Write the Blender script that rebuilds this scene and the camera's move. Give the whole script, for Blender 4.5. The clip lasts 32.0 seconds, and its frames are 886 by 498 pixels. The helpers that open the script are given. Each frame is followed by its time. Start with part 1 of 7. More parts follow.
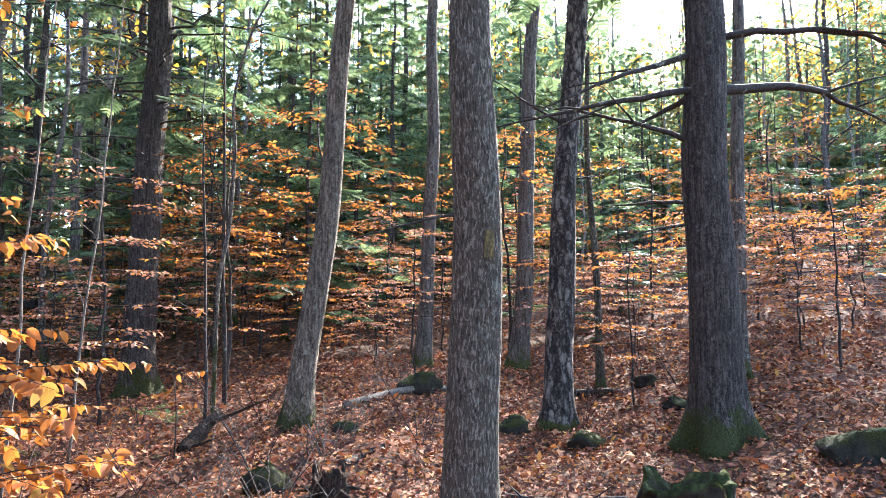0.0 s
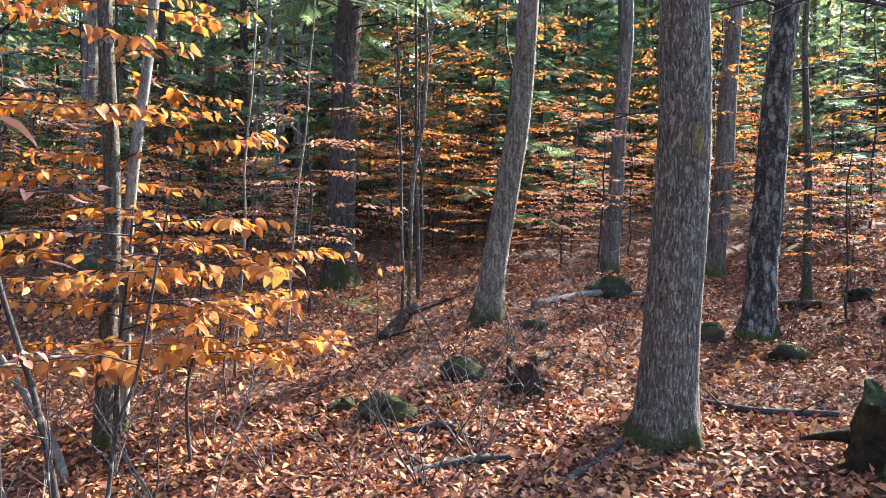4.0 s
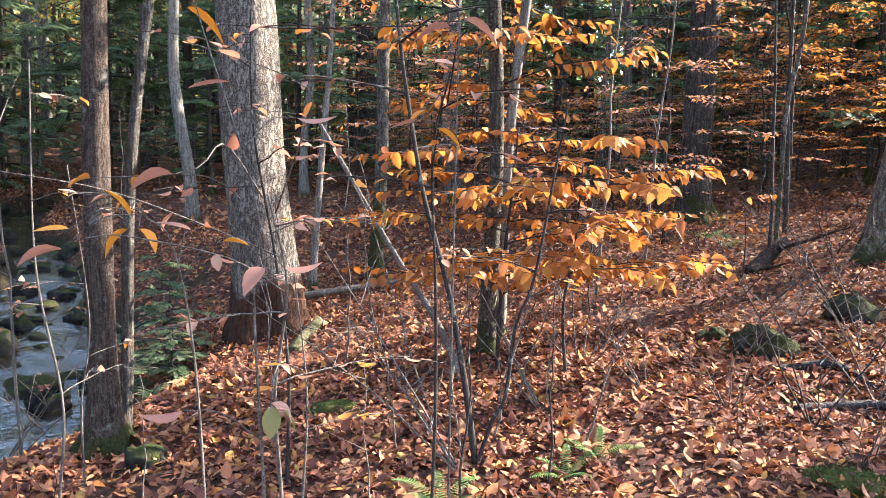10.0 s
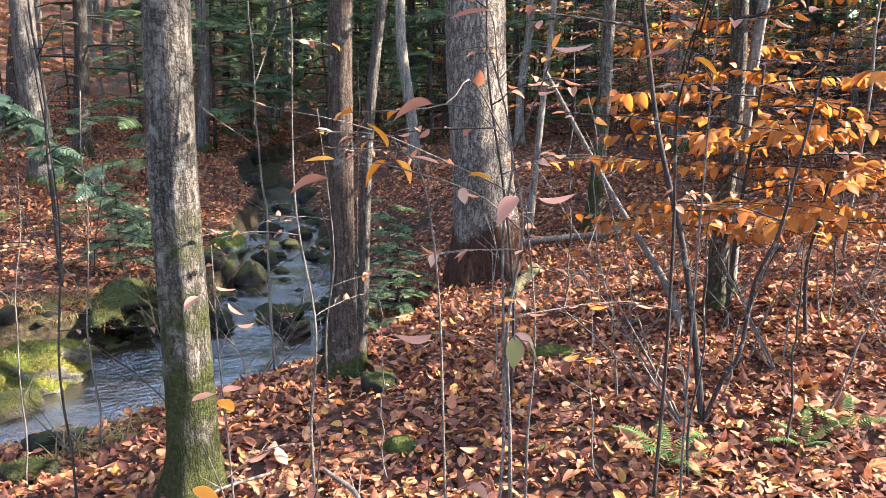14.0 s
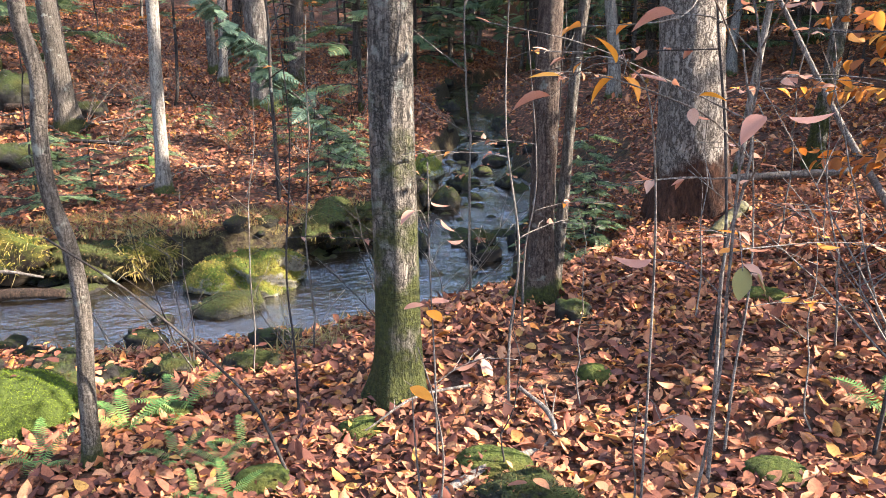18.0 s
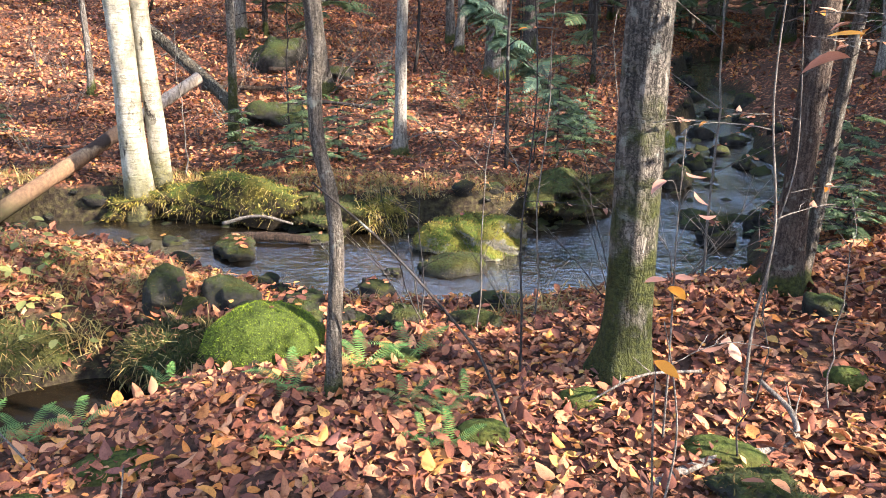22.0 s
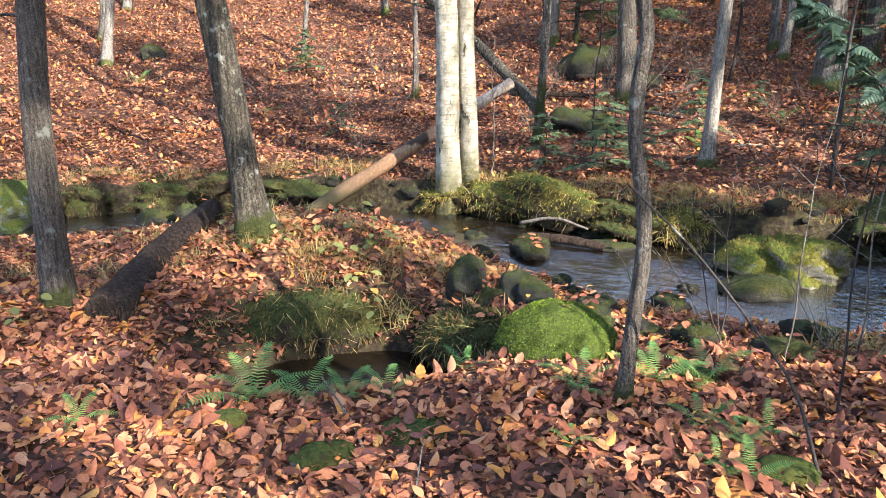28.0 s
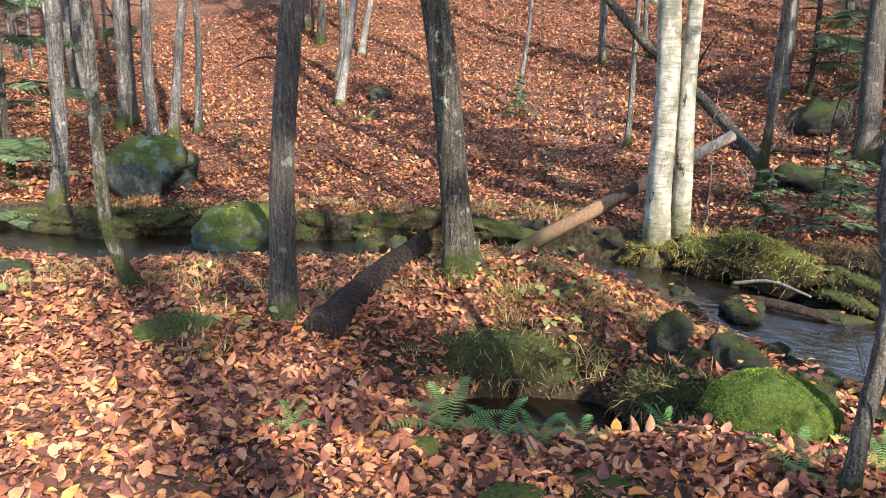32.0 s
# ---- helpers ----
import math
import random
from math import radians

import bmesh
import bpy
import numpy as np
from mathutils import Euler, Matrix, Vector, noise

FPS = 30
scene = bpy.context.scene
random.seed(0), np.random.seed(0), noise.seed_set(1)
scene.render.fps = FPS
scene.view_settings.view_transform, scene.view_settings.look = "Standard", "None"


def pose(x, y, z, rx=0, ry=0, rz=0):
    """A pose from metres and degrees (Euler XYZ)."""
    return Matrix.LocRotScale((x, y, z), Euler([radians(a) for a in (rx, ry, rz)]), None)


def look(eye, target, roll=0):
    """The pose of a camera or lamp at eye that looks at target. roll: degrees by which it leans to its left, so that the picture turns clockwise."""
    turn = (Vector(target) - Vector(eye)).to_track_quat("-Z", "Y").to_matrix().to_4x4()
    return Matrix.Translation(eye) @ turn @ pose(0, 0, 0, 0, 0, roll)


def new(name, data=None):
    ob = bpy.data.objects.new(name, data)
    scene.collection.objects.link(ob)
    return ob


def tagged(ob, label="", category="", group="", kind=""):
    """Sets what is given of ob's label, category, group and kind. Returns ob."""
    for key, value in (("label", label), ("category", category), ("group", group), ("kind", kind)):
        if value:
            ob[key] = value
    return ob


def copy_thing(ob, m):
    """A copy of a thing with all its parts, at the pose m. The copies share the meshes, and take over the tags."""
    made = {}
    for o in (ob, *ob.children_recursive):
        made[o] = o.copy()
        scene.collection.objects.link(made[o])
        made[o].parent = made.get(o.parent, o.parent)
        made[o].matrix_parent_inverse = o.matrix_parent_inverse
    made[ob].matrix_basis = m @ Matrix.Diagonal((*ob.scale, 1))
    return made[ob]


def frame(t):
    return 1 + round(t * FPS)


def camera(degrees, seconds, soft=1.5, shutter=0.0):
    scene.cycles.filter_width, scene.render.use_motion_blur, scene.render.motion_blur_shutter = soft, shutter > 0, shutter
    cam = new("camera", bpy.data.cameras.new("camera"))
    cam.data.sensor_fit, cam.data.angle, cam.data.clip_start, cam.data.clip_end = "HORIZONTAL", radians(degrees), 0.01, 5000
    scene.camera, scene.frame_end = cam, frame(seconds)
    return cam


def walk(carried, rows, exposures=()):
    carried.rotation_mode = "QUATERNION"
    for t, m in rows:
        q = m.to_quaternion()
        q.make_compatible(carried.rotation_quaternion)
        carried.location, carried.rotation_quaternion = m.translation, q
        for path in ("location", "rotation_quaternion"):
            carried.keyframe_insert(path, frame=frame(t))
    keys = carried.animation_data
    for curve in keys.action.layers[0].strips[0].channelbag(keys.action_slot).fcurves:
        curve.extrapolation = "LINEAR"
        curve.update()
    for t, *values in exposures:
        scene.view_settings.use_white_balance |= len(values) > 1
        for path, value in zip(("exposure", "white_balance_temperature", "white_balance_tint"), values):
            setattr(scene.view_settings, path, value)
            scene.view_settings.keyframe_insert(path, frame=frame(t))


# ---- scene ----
cam = camera(61.90, 32.0, soft=0.6)
# seconds, eye x, y, z, heading, tilt, roll in degrees
PATH = [
    (0.0, 0.000, 0.000, 1.900, -0.00, 5.88, 0.02),
    (0.5, 0.002, 0.014, 1.894, 2.03, 4.75, -0.05),
    (1.0, 0.003, 0.033, 1.890, 4.07, 3.59, -0.20),
    (1.5, 0.004, 0.052, 1.883, 6.00, 2.52, -0.31),
    (2.0, -0.002, 0.044, 1.882, 7.86, 1.53, -0.45),
    (2.5, 0.002, 0.041, 1.868, 9.52, 0.74, -0.66),
    (3.0, 0.006, 0.056, 1.857, 11.01, -0.02, -0.85),
    (3.5, 0.013, 0.100, 1.851, 12.30, -0.80, -1.07),
    (5.5, -0.023, 0.177, 1.793, 18.90, -3.18, -1.72),
    (6.0, -0.043, 0.215, 1.785, 21.25, -3.78, -1.78),
    (6.5, -0.056, 0.241, 1.772, 23.77, -4.21, -1.77),
    (7.0, -0.079, 0.287, 1.751, 26.19, -4.50, -1.76),
    (7.5, -0.083, 0.320, 1.740, 28.71, -4.83, -1.77),
    (8.0, -0.087, 0.341, 1.730, 31.15, -5.17, -1.73),
    (8.5, -0.090, 0.362, 1.716, 33.28, -5.49, -1.62),
    (9.0, -0.092, 0.375, 1.711, 35.17, -5.89, -1.44),
    (9.5, -0.095, 0.373, 1.711, 36.95, -6.25, -1.23),
    (10.0, -0.100, 0.376, 1.709, 38.71, -6.60, -0.97),
    (10.5, -0.108, 0.377, 1.705, 40.68, -6.99, -0.68),
    (11.0, -0.111, 0.385, 1.697, 42.59, -7.42, -0.46),
    (11.5, -0.118, 0.389, 1.694, 44.49, -7.88, -0.30),
    (12.0, -0.124, 0.396, 1.690, 46.25, -8.31, -0.35),
    (12.5, -0.129, 0.405, 1.688, 48.05, -8.83, -0.47),
    (13.0, -0.139, 0.418, 1.681, 50.05, -9.40, -0.49),
    (13.5, -0.148, 0.434, 1.673, 52.36, -9.97, -0.54),
    (14.0, -0.155, 0.444, 1.664, 54.86, -10.49, -0.49),
    (14.5, -0.172, 0.446, 1.663, 57.20, -11.09, -0.46),
    (16.5, -0.204, 0.473, 1.644, 64.43, -13.64, -0.56),
    (17.0, -0.207, 0.478, 1.638, 66.04, -14.45, -0.57),
    (17.5, -0.219, 0.480, 1.635, 67.69, -15.21, -0.50),
    (18.0, -0.225, 0.477, 1.632, 69.48, -15.86, -0.27),
    (18.5, -0.232, 0.473, 1.630, 71.30, -16.41, 0.02),
    (19.0, -0.232, 0.472, 1.627, 73.20, -16.92, 0.21),
    (19.5, -0.241, 0.477, 1.621, 75.13, -17.39, 0.20),
    (20.0, -0.250, 0.494, 1.611, 77.25, -17.78, 0.20),
    (20.5, -0.279, 0.495, 1.606, 79.35, -17.96, -0.17),
    (21.0, -0.298, 0.499, 1.603, 81.71, -18.02, -0.29),
    (21.5, -0.306, 0.507, 1.599, 84.14, -18.00, -0.32),
    (22.0, -0.318, 0.509, 1.594, 86.48, -17.95, -0.35),
    (22.5, -0.324, 0.507, 1.591, 88.73, -17.94, -0.26),
    (23.0, -0.334, 0.505, 1.587, 90.88, -17.93, -0.25),
    (23.5, -0.337, 0.505, 1.586, 93.15, -17.90, -0.10),
    (24.0, -0.345, 0.505, 1.584, 95.22, -17.81, -0.13),
    (24.5, -0.352, 0.502, 1.580, 96.97, -17.68, -0.15),
    (26.5, -0.369, 0.497, 1.572, 102.76, -17.58, -0.05),
    (27.0, -0.379, 0.495, 1.565, 104.67, -17.53, 0.16),
    (27.5, -0.388, 0.493, 1.562, 106.91, -17.41, 0.45),
    (28.0, -0.397, 0.487, 1.563, 109.29, -17.19, 0.74),
    (28.5, -0.405, 0.488, 1.566, 111.56, -16.83, 0.87),
    (29.0, -0.409, 0.488, 1.566, 113.60, -16.34, 0.81),
    (29.5, -0.416, 0.484, 1.567, 115.29, -15.80, 0.50),
    (30.0, -0.419, 0.482, 1.568, 116.90, -15.22, 0.20),
    (30.5, -0.422, 0.473, 1.567, 118.59, -14.71, 0.01),
    (31.0, -0.428, 0.463, 1.566, 120.45, -14.24, -0.20),
    (31.5, -0.433, 0.464, 1.560, 122.62, -13.90, -0.26),
    (32.0, -0.440, 0.458, 1.557, 124.90, -13.68, -0.27),
]


def eye_pose(x, y, z, heading, tilt, roll):
    h, p = radians(heading), radians(tilt)
    return look((x, y, z), (x + math.cos(p) * math.cos(h), y + math.cos(p) * math.sin(h), z + math.sin(p)), -roll)


walk(cam, [(t, eye_pose(*row)) for t, *row in PATH], exposures=[(0.0, 3.35, 5900, 11), (6.0, 3.25, 6050, 12), (14.0, 3.25, 6250, 14), (20.0, 3.1, 6350, 15), (27.0, 2.8, 6000, 11), (32.0, 2.4, 5800, 9)])

# ---- daylight: a low autumn sun through the trees ----
SUN_AZ, SUN_EL = radians(-26), radians(30)
world = bpy.data.worlds.new("sky")
scene.world = world
world.use_nodes = True
wn = world.node_tree.nodes
sky = wn.new("ShaderNodeTexSky")
sky.sky_type = "NISHITA"
sky.sun_disc = False
sky.sun_elevation = SUN_EL
sky.sun_rotation = radians(90) - SUN_AZ
world.node_tree.links.new(sky.outputs[0], wn["Background"].inputs[0])
wn["Background"].inputs[1].default_value = 0.15
sun_to = Vector((math.cos(SUN_EL) * math.cos(SUN_AZ), math.cos(SUN_EL) * math.sin(SUN_AZ), math.sin(SUN_EL)))
sun = new("sun", bpy.data.lights.new("sun", "SUN"))
sun.data.energy = 4.3
sun.data.angle = radians(0.6)
sun.data.color = (1.0, 0.90, 0.76)
sun.matrix_world = look(sun_to * 60, (0, 0, 0))


# ---- materials ----
class Mat:
    """A principled material with small helpers to chain nodes."""

    def __init__(self, name, rough=0.9, spec=0.3):
        self.m = bpy.data.materials.new(name)
        self.m.use_nodes = True
        self.t = self.m.node_tree
        self.b = self.t.nodes["Principled BSDF"]
        self.b.inputs["Roughness"].default_value = rough
        self.b.inputs["Specular IOR Level"].default_value = spec
        self.co = self.t.nodes.new("ShaderNodeTexCoord").outputs["Object"]

    def put(self, a, b):
        self.t.links.new(a, b)

    def coords(self, sx, sy, sz):
        n = self.t.nodes.new("ShaderNodeMapping")
        n.inputs["Scale"].default_value = (sx, sy, sz)
        self.put(self.co, n.inputs[0])
        return n.outputs[0]

    def noise(self, scale, detail=5.0, vec=None, rough=0.6, out=0):
        n = self.t.nodes.new("ShaderNodeTexNoise")
        n.inputs["Scale"].default_value, n.inputs["Detail"].default_value, n.inputs["Roughness"].default_value = scale, detail, rough
        self.put(vec or self.co, n.inputs["Vector"])
        return n.outputs[out]

    def voronoi(self, scale, vec=None, feature="F1"):
        n = self.t.nodes.new("ShaderNodeTexVoronoi")
        n.feature = feature
        n.inputs["Scale"].default_value = scale
        self.put(vec or self.co, n.inputs["Vector"])
        return n.outputs["Distance"]

    def ramp(self, fac, *stops):
        n = self.t.nodes.new("ShaderNodeValToRGB")
        while len(n.color_ramp.elements) < len(stops):
            n.color_ramp.elements.new(0.5)
        for e, (p, c) in zip(n.color_ramp.elements, stops):
            e.position = p
            e.color = (c, c, c, 1) if isinstance(c, (int, float)) else (*c, 1)
        self.put(fac, n.inputs[0])
        return n.outputs[0]

    def mix(self, fac, a, b, how="MIX"):
        n = self.t.nodes.new("ShaderNodeMix")
        n.data_type, n.blend_type = "RGBA", how
        for sock, val in ((n.inputs[0], fac), (n.inputs[6], a), (n.inputs[7], b)):
            if isinstance(val, (int, float)):
                sock.default_value = val
            elif isinstance(val, tuple):
                sock.default_value = (*val, 1)
            else:
                self.put(val, sock)
        return n.outputs[2]

    def math(self, op, a, b=0.0):
        n = self.t.nodes.new("ShaderNodeMath")
        n.operation = op
        for sock, val in zip(n.inputs, (a, b)):
            if isinstance(val, (int, float)):
                sock.default_value = val
            else:
                self.put(val, sock)
        return n.outputs[0]

    def height(self, which=2):
        n = self.t.nodes.new("ShaderNodeSeparateXYZ")
        self.put(self.co, n.inputs[0])
        return n.outputs[which]

    def upness(self):
        g = self.t.nodes.new("ShaderNodeNewGeometry")
        n = self.t.nodes.new("ShaderNodeSeparateXYZ")
        self.put(g.outputs["Normal"], n.inputs[0])
        return n.outputs[2]

    def island(self):
        return self.t.nodes.new("ShaderNodeNewGeometry").outputs["Random Per Island"]

    def each(self):
        return self.t.nodes.new("ShaderNodeObjectInfo").outputs["Random"]

    def color(self, c):
        if isinstance(c, tuple):
            self.b.inputs["Base Color"].default_value = (*c, 1)
        else:
            self.put(c, self.b.inputs["Base Color"])
        return self

    def bump(self, h, strength=0.5, distance=0.02):
        n = self.t.nodes.new("ShaderNodeBump")
        n.inputs["Strength"].default_value, n.inputs["Distance"].default_value = strength, distance
        self.put(h, n.inputs["Height"])
        self.put(n.outputs[0], self.b.inputs["Normal"])
        return self

    def thin(self, share=0.45):
        """Light shines through, as through a leaf."""
        n, mx = self.t.nodes.new("ShaderNodeBsdfTranslucent"), self.t.nodes.new("ShaderNodeMixShader")
        link = self.b.inputs["Base Color"].links
        if link:
            self.put(link[0].from_socket, n.inputs[0])
        else:
            n.inputs[0].default_value = self.b.inputs["Base Color"].default_value
        mx.inputs[0].default_value = share
        self.put(self.b.outputs[0], mx.inputs[1])
        self.put(n.outputs[0], mx.inputs[2])
        self.put(mx.outputs[0], self.t.nodes["Material Output"].inputs[0])
        return self


MOSS_D, MOSS_L = (0.016, 0.024, 0.006), (0.135, 0.16, 0.022)


def bark(name, dark, mid, pale, furrow=1.0, fine=34.0, moss=0.0, lichen=0.15, plates=False, flakes=0.0):
    """Bark in furrows that run up the stem, with lichen spots and moss round the foot."""
    k = Mat(name, 0.92, 0.2)
    v = k.coords(1, 1, 0.16 if not plates else 0.35)
    warp = k.mix(0.16, v, k.noise(11.0, 5.0, None, 0.7, 1), "ADD")
    cell = k.voronoi(fine * 1.05, warp, "DISTANCE_TO_EDGE")
    ridge = k.ramp(cell, (0.0, 0.0), (0.16, 0.7), (0.4, 1.0))
    grain = k.ramp(k.noise(fine * 1.5, 9.0, k.coords(1, 1, 0.10 if not plates else 0.3), 0.72), (0.34, 0.0), (0.64, 1.0))
    h = k.mix(0.55, ridge, grain)
    c = k.ramp(h, (0.2, dark), (0.5, mid), (0.85, pale))
    c = k.mix(k.ramp(k.noise(2.2, 4.0), (0.35, 0.0), (0.7, 0.45)), c, tuple(q * 0.55 for q in mid))
    if flakes:
        curl = k.noise(70.0, 4.0, k.mix(0.05, k.coords(1, 1, 0.22), k.noise(9.0, 3.0, None, 0.6, 1), "ADD"), 0.6)
        c = k.mix(k.math("MULTIPLY", k.ramp(curl, (0.53, 0.0), (0.60, 1.0)), flakes), tuple(q * 0.9 for q in mid), pale)
        c = k.mix(k.ramp(curl, (0.36, 0.85), (0.44, 0.0)), c, dark)
    spots = k.ramp(k.noise(13.0, 6.0), (0.60, 0.0), (0.68, 1.0))
    c = k.mix(k.math("MULTIPLY", spots, lichen * 2.2), c, (0.36, 0.37, 0.30))
    if moss:
        low = k.math("SUBTRACT", 1.0, k.math("DIVIDE", k.height(), moss))
        f = k.ramp(k.math("ADD", low, k.math("MULTIPLY", k.math("SUBTRACT", k.noise(4.5, 6.0), 0.5), 2.2)), (0.38, 0.0), (0.66, 0.95))
        g = k.ramp(k.noise(55.0, 4.0), (0.3, MOSS_D), (0.75, (0.085, 0.088, 0.016)))
        c = k.mix(f, c, g)
    k.color(c)
    k.bump(h, 1.0 * furrow, 0.035)
    return k.m


BARK_OAK = bark("bark_grey_furrowed", (0.022, 0.017, 0.012), (0.118, 0.096, 0.07), (0.42, 0.36, 0.28), 1.0, 30.0, 0.28, flakes=0.6)
BARK_PINE = bark("bark_dark_brown", (0.014, 0.011, 0.009), (0.07, 0.055, 0.045), (0.15, 0.125, 0.105), 1.0, 26.0, 0.55, 0.1)
BARK_MAPLE = bark("bark_shaggy_mossy", (0.022, 0.019, 0.015), (0.115, 0.097, 0.076), (0.28, 0.24, 0.19), 1.0, 24.0, 1.5, 0.2)
BARK_RED = bark("bark_reddish_thin", (0.022, 0.014, 0.010), (0.09, 0.060, 0.043), (0.18, 0.135, 0.10), 0.9, 40.0, 0.25, 0.2)
BARK_SMOOTH = bark("bark_smooth_grey", (0.03, 0.024, 0.018), (0.115, 0.094, 0.072), (0.24, 0.205, 0.165), 0.9, 46.0, 0.22, 0.3)
BARK_BLACK = bark("bark_dark_patched", (0.02, 0.017, 0.012), (0.078, 0.064, 0.045), (0.175, 0.15, 0.105), 0.9, 32.0, 0.3, 0.35)
BARK_FAR = bark("bark_forest_brown", (0.025, 0.02, 0.017), (0.10, 0.085, 0.07), (0.19, 0.165, 0.14), 0.7, 20.0, 0.4, 0.2)
BARK_WARM = bark("bark_warm_shaggy", (0.03, 0.023, 0.017), (0.16, 0.125, 0.09), (0.34, 0.28, 0.21), 1.0, 24.0, 0.5, 0.2)
BARK_PALE = bark("bark_forest_pale", (0.05, 0.043, 0.036), (0.16, 0.14, 0.115), (0.29, 0.262, 0.22), 0.5, 30.0, 0.2, 0.2)
TWIG = bark("twig_dark", (0.012, 0.010, 0.009), (0.032, 0.026, 0.022), (0.075, 0.06, 0.05), 0.3, 60.0, 0, 0.2)
TWIG_PALE = bark("twig_weathered", (0.04, 0.033, 0.027), (0.11, 0.09, 0.072), (0.22, 0.19, 0.155), 0.3, 50.0, 0, 0.1)
DEADWOOD = bark("dead_stripped_wood", (0.012, 0.010, 0.009), (0.055, 0.045, 0.038), (0.27, 0.24, 0.20), 1.0, 12.0, 0.2, 0.0, True)
ROTTEN = bark("rotten_wood", (0.008, 0.006, 0.005), (0.045, 0.028, 0.018), (0.11, 0.07, 0.045), 1.0, 30.0, 0, 0.0)



def propped_wood():
    """A barkless log: mossy where it lies in the water, tan along its middle, dark where bark clings, pale at its broken end."""
    k = Mat("propped_log", 0.85, 0.2)
    h = k.math("ADD", k.height(), k.math("MULTIPLY", k.math("SUBTRACT", k.noise(5.0, 6.0), 0.5), 0.25))
    h = k.math("MULTIPLY", h, 0.72)
    c = k.ramp(h, (0.12, (0.04, 0.036, 0.014)), (0.24, (0.12, 0.07, 0.038)), (0.42, (0.24, 0.135, 0.07)), (0.47, (0.30, 0.19, 0.105)), (0.50, (0.035, 0.022, 0.015)), (0.66, (0.045, 0.03, 0.022)), (0.70, (0.42, 0.33, 0.24)))
    grain = k.noise(30.0, 8.0, k.coords(1, 1, 0.35), 0.7)
    k.color(k.mix(k.ramp(grain, (0.4, 0.6), (0.62, 0.0)), c, (0.05, 0.03, 0.018)))
    k.bump(grain, 0.8, 0.02)
    return k.m


PROPPED = propped_wood()


def decayed_bark():
    """Pale furrowed bark above, brown rotten wood laid bare round the foot on one side."""
    k = Mat("bark_decayed_foot", 0.95, 0.2)
    v = k.coords(1, 1, 0.14)
    ridge = k.ramp(k.voronoi(22.0, k.mix(0.16, v, k.noise(11.0, 5.0, None, 0.7, 1), "ADD"), "DISTANCE_TO_EDGE"), (0.0, 0.0), (0.14, 0.7), (0.4, 1.0))
    h = k.mix(0.5, ridge, k.ramp(k.noise(90.0, 9.0, v, 0.72), (0.3, 0.0), (0.7, 1.0)))
    c = k.ramp(h, (0.12, (0.028, 0.022, 0.017)), (0.45, (0.12, 0.098, 0.078)), (0.85, (0.33, 0.285, 0.23)))
    low = k.ramp(k.math("ADD", k.height(), k.math("MULTIPLY", k.math("SUBTRACT", k.noise(3.0, 6.0), 0.5), 0.9)), (0.38, 1.0), (0.50, 0.0))
    rot = k.ramp(k.noise(30.0, 8.0, k.coords(1, 1, 0.3), 0.7), (0.3, (0.012, 0.006, 0.004)), (0.6, (0.09, 0.04, 0.022)), (0.8, (0.17, 0.085, 0.05)))
    k.color(k.mix(low, c, rot))
    k.bump(h, 1.0, 0.025)
    return k.m


BARK_DECAY = decayed_bark()


def birch_bark():
    """Cream bark, peeling and mottled grey-green, with torn black scars and a dark mossy foot."""
    k = Mat("bark_white_birch", 0.8, 0.25)
    lines = k.ramp(k.noise(9.0, 7.0, k.coords(0.7, 0.7, 4.5), 0.7), (0.38, 0.0), (0.50, 1.0))
    c = k.ramp(k.noise(7.0, 8.0, k.coords(1, 1, 0.6), 0.7), (0.32, (0.085, 0.075, 0.048)), (0.48, (0.24, 0.21, 0.15)), (0.62, (0.42, 0.375, 0.29)))
    c = k.mix(k.ramp(lines, (0.0, 0.4), (1.0, 0.0)), c, (0.13, 0.105, 0.075))
    green = k.ramp(k.noise(2.0, 6.0, k.coords(1, 1, 0.35), 0.65), (0.42, 0.0), (0.60, 0.8))
    c = k.mix(green, c, (0.12, 0.115, 0.07))
    scars = k.ramp(k.noise(6.0, 9.0, k.coords(1, 1, 0.3), 0.75), (0.38, 1.0), (0.42, 0.0))
    c = k.mix(scars, c, (0.022, 0.017, 0.012))
    low = k.ramp(k.math("ADD", k.height(), k.math("MULTIPLY", k.noise(6.0, 6.0), 0.7)), (0.42, 1.0), (0.70, 0.0))
    c = k.mix(low, c, k.ramp(k.noise(40.0, 4.0), (0.3, (0.02, 0.016, 0.008)), (0.7, (0.10, 0.09, 0.03))))
    k.color(c)
    k.bump(k.mix(0.5, lines, k.noise(30.0, 6.0)), 0.8, 0.012)
    return k.m


BIRCH = birch_bark()


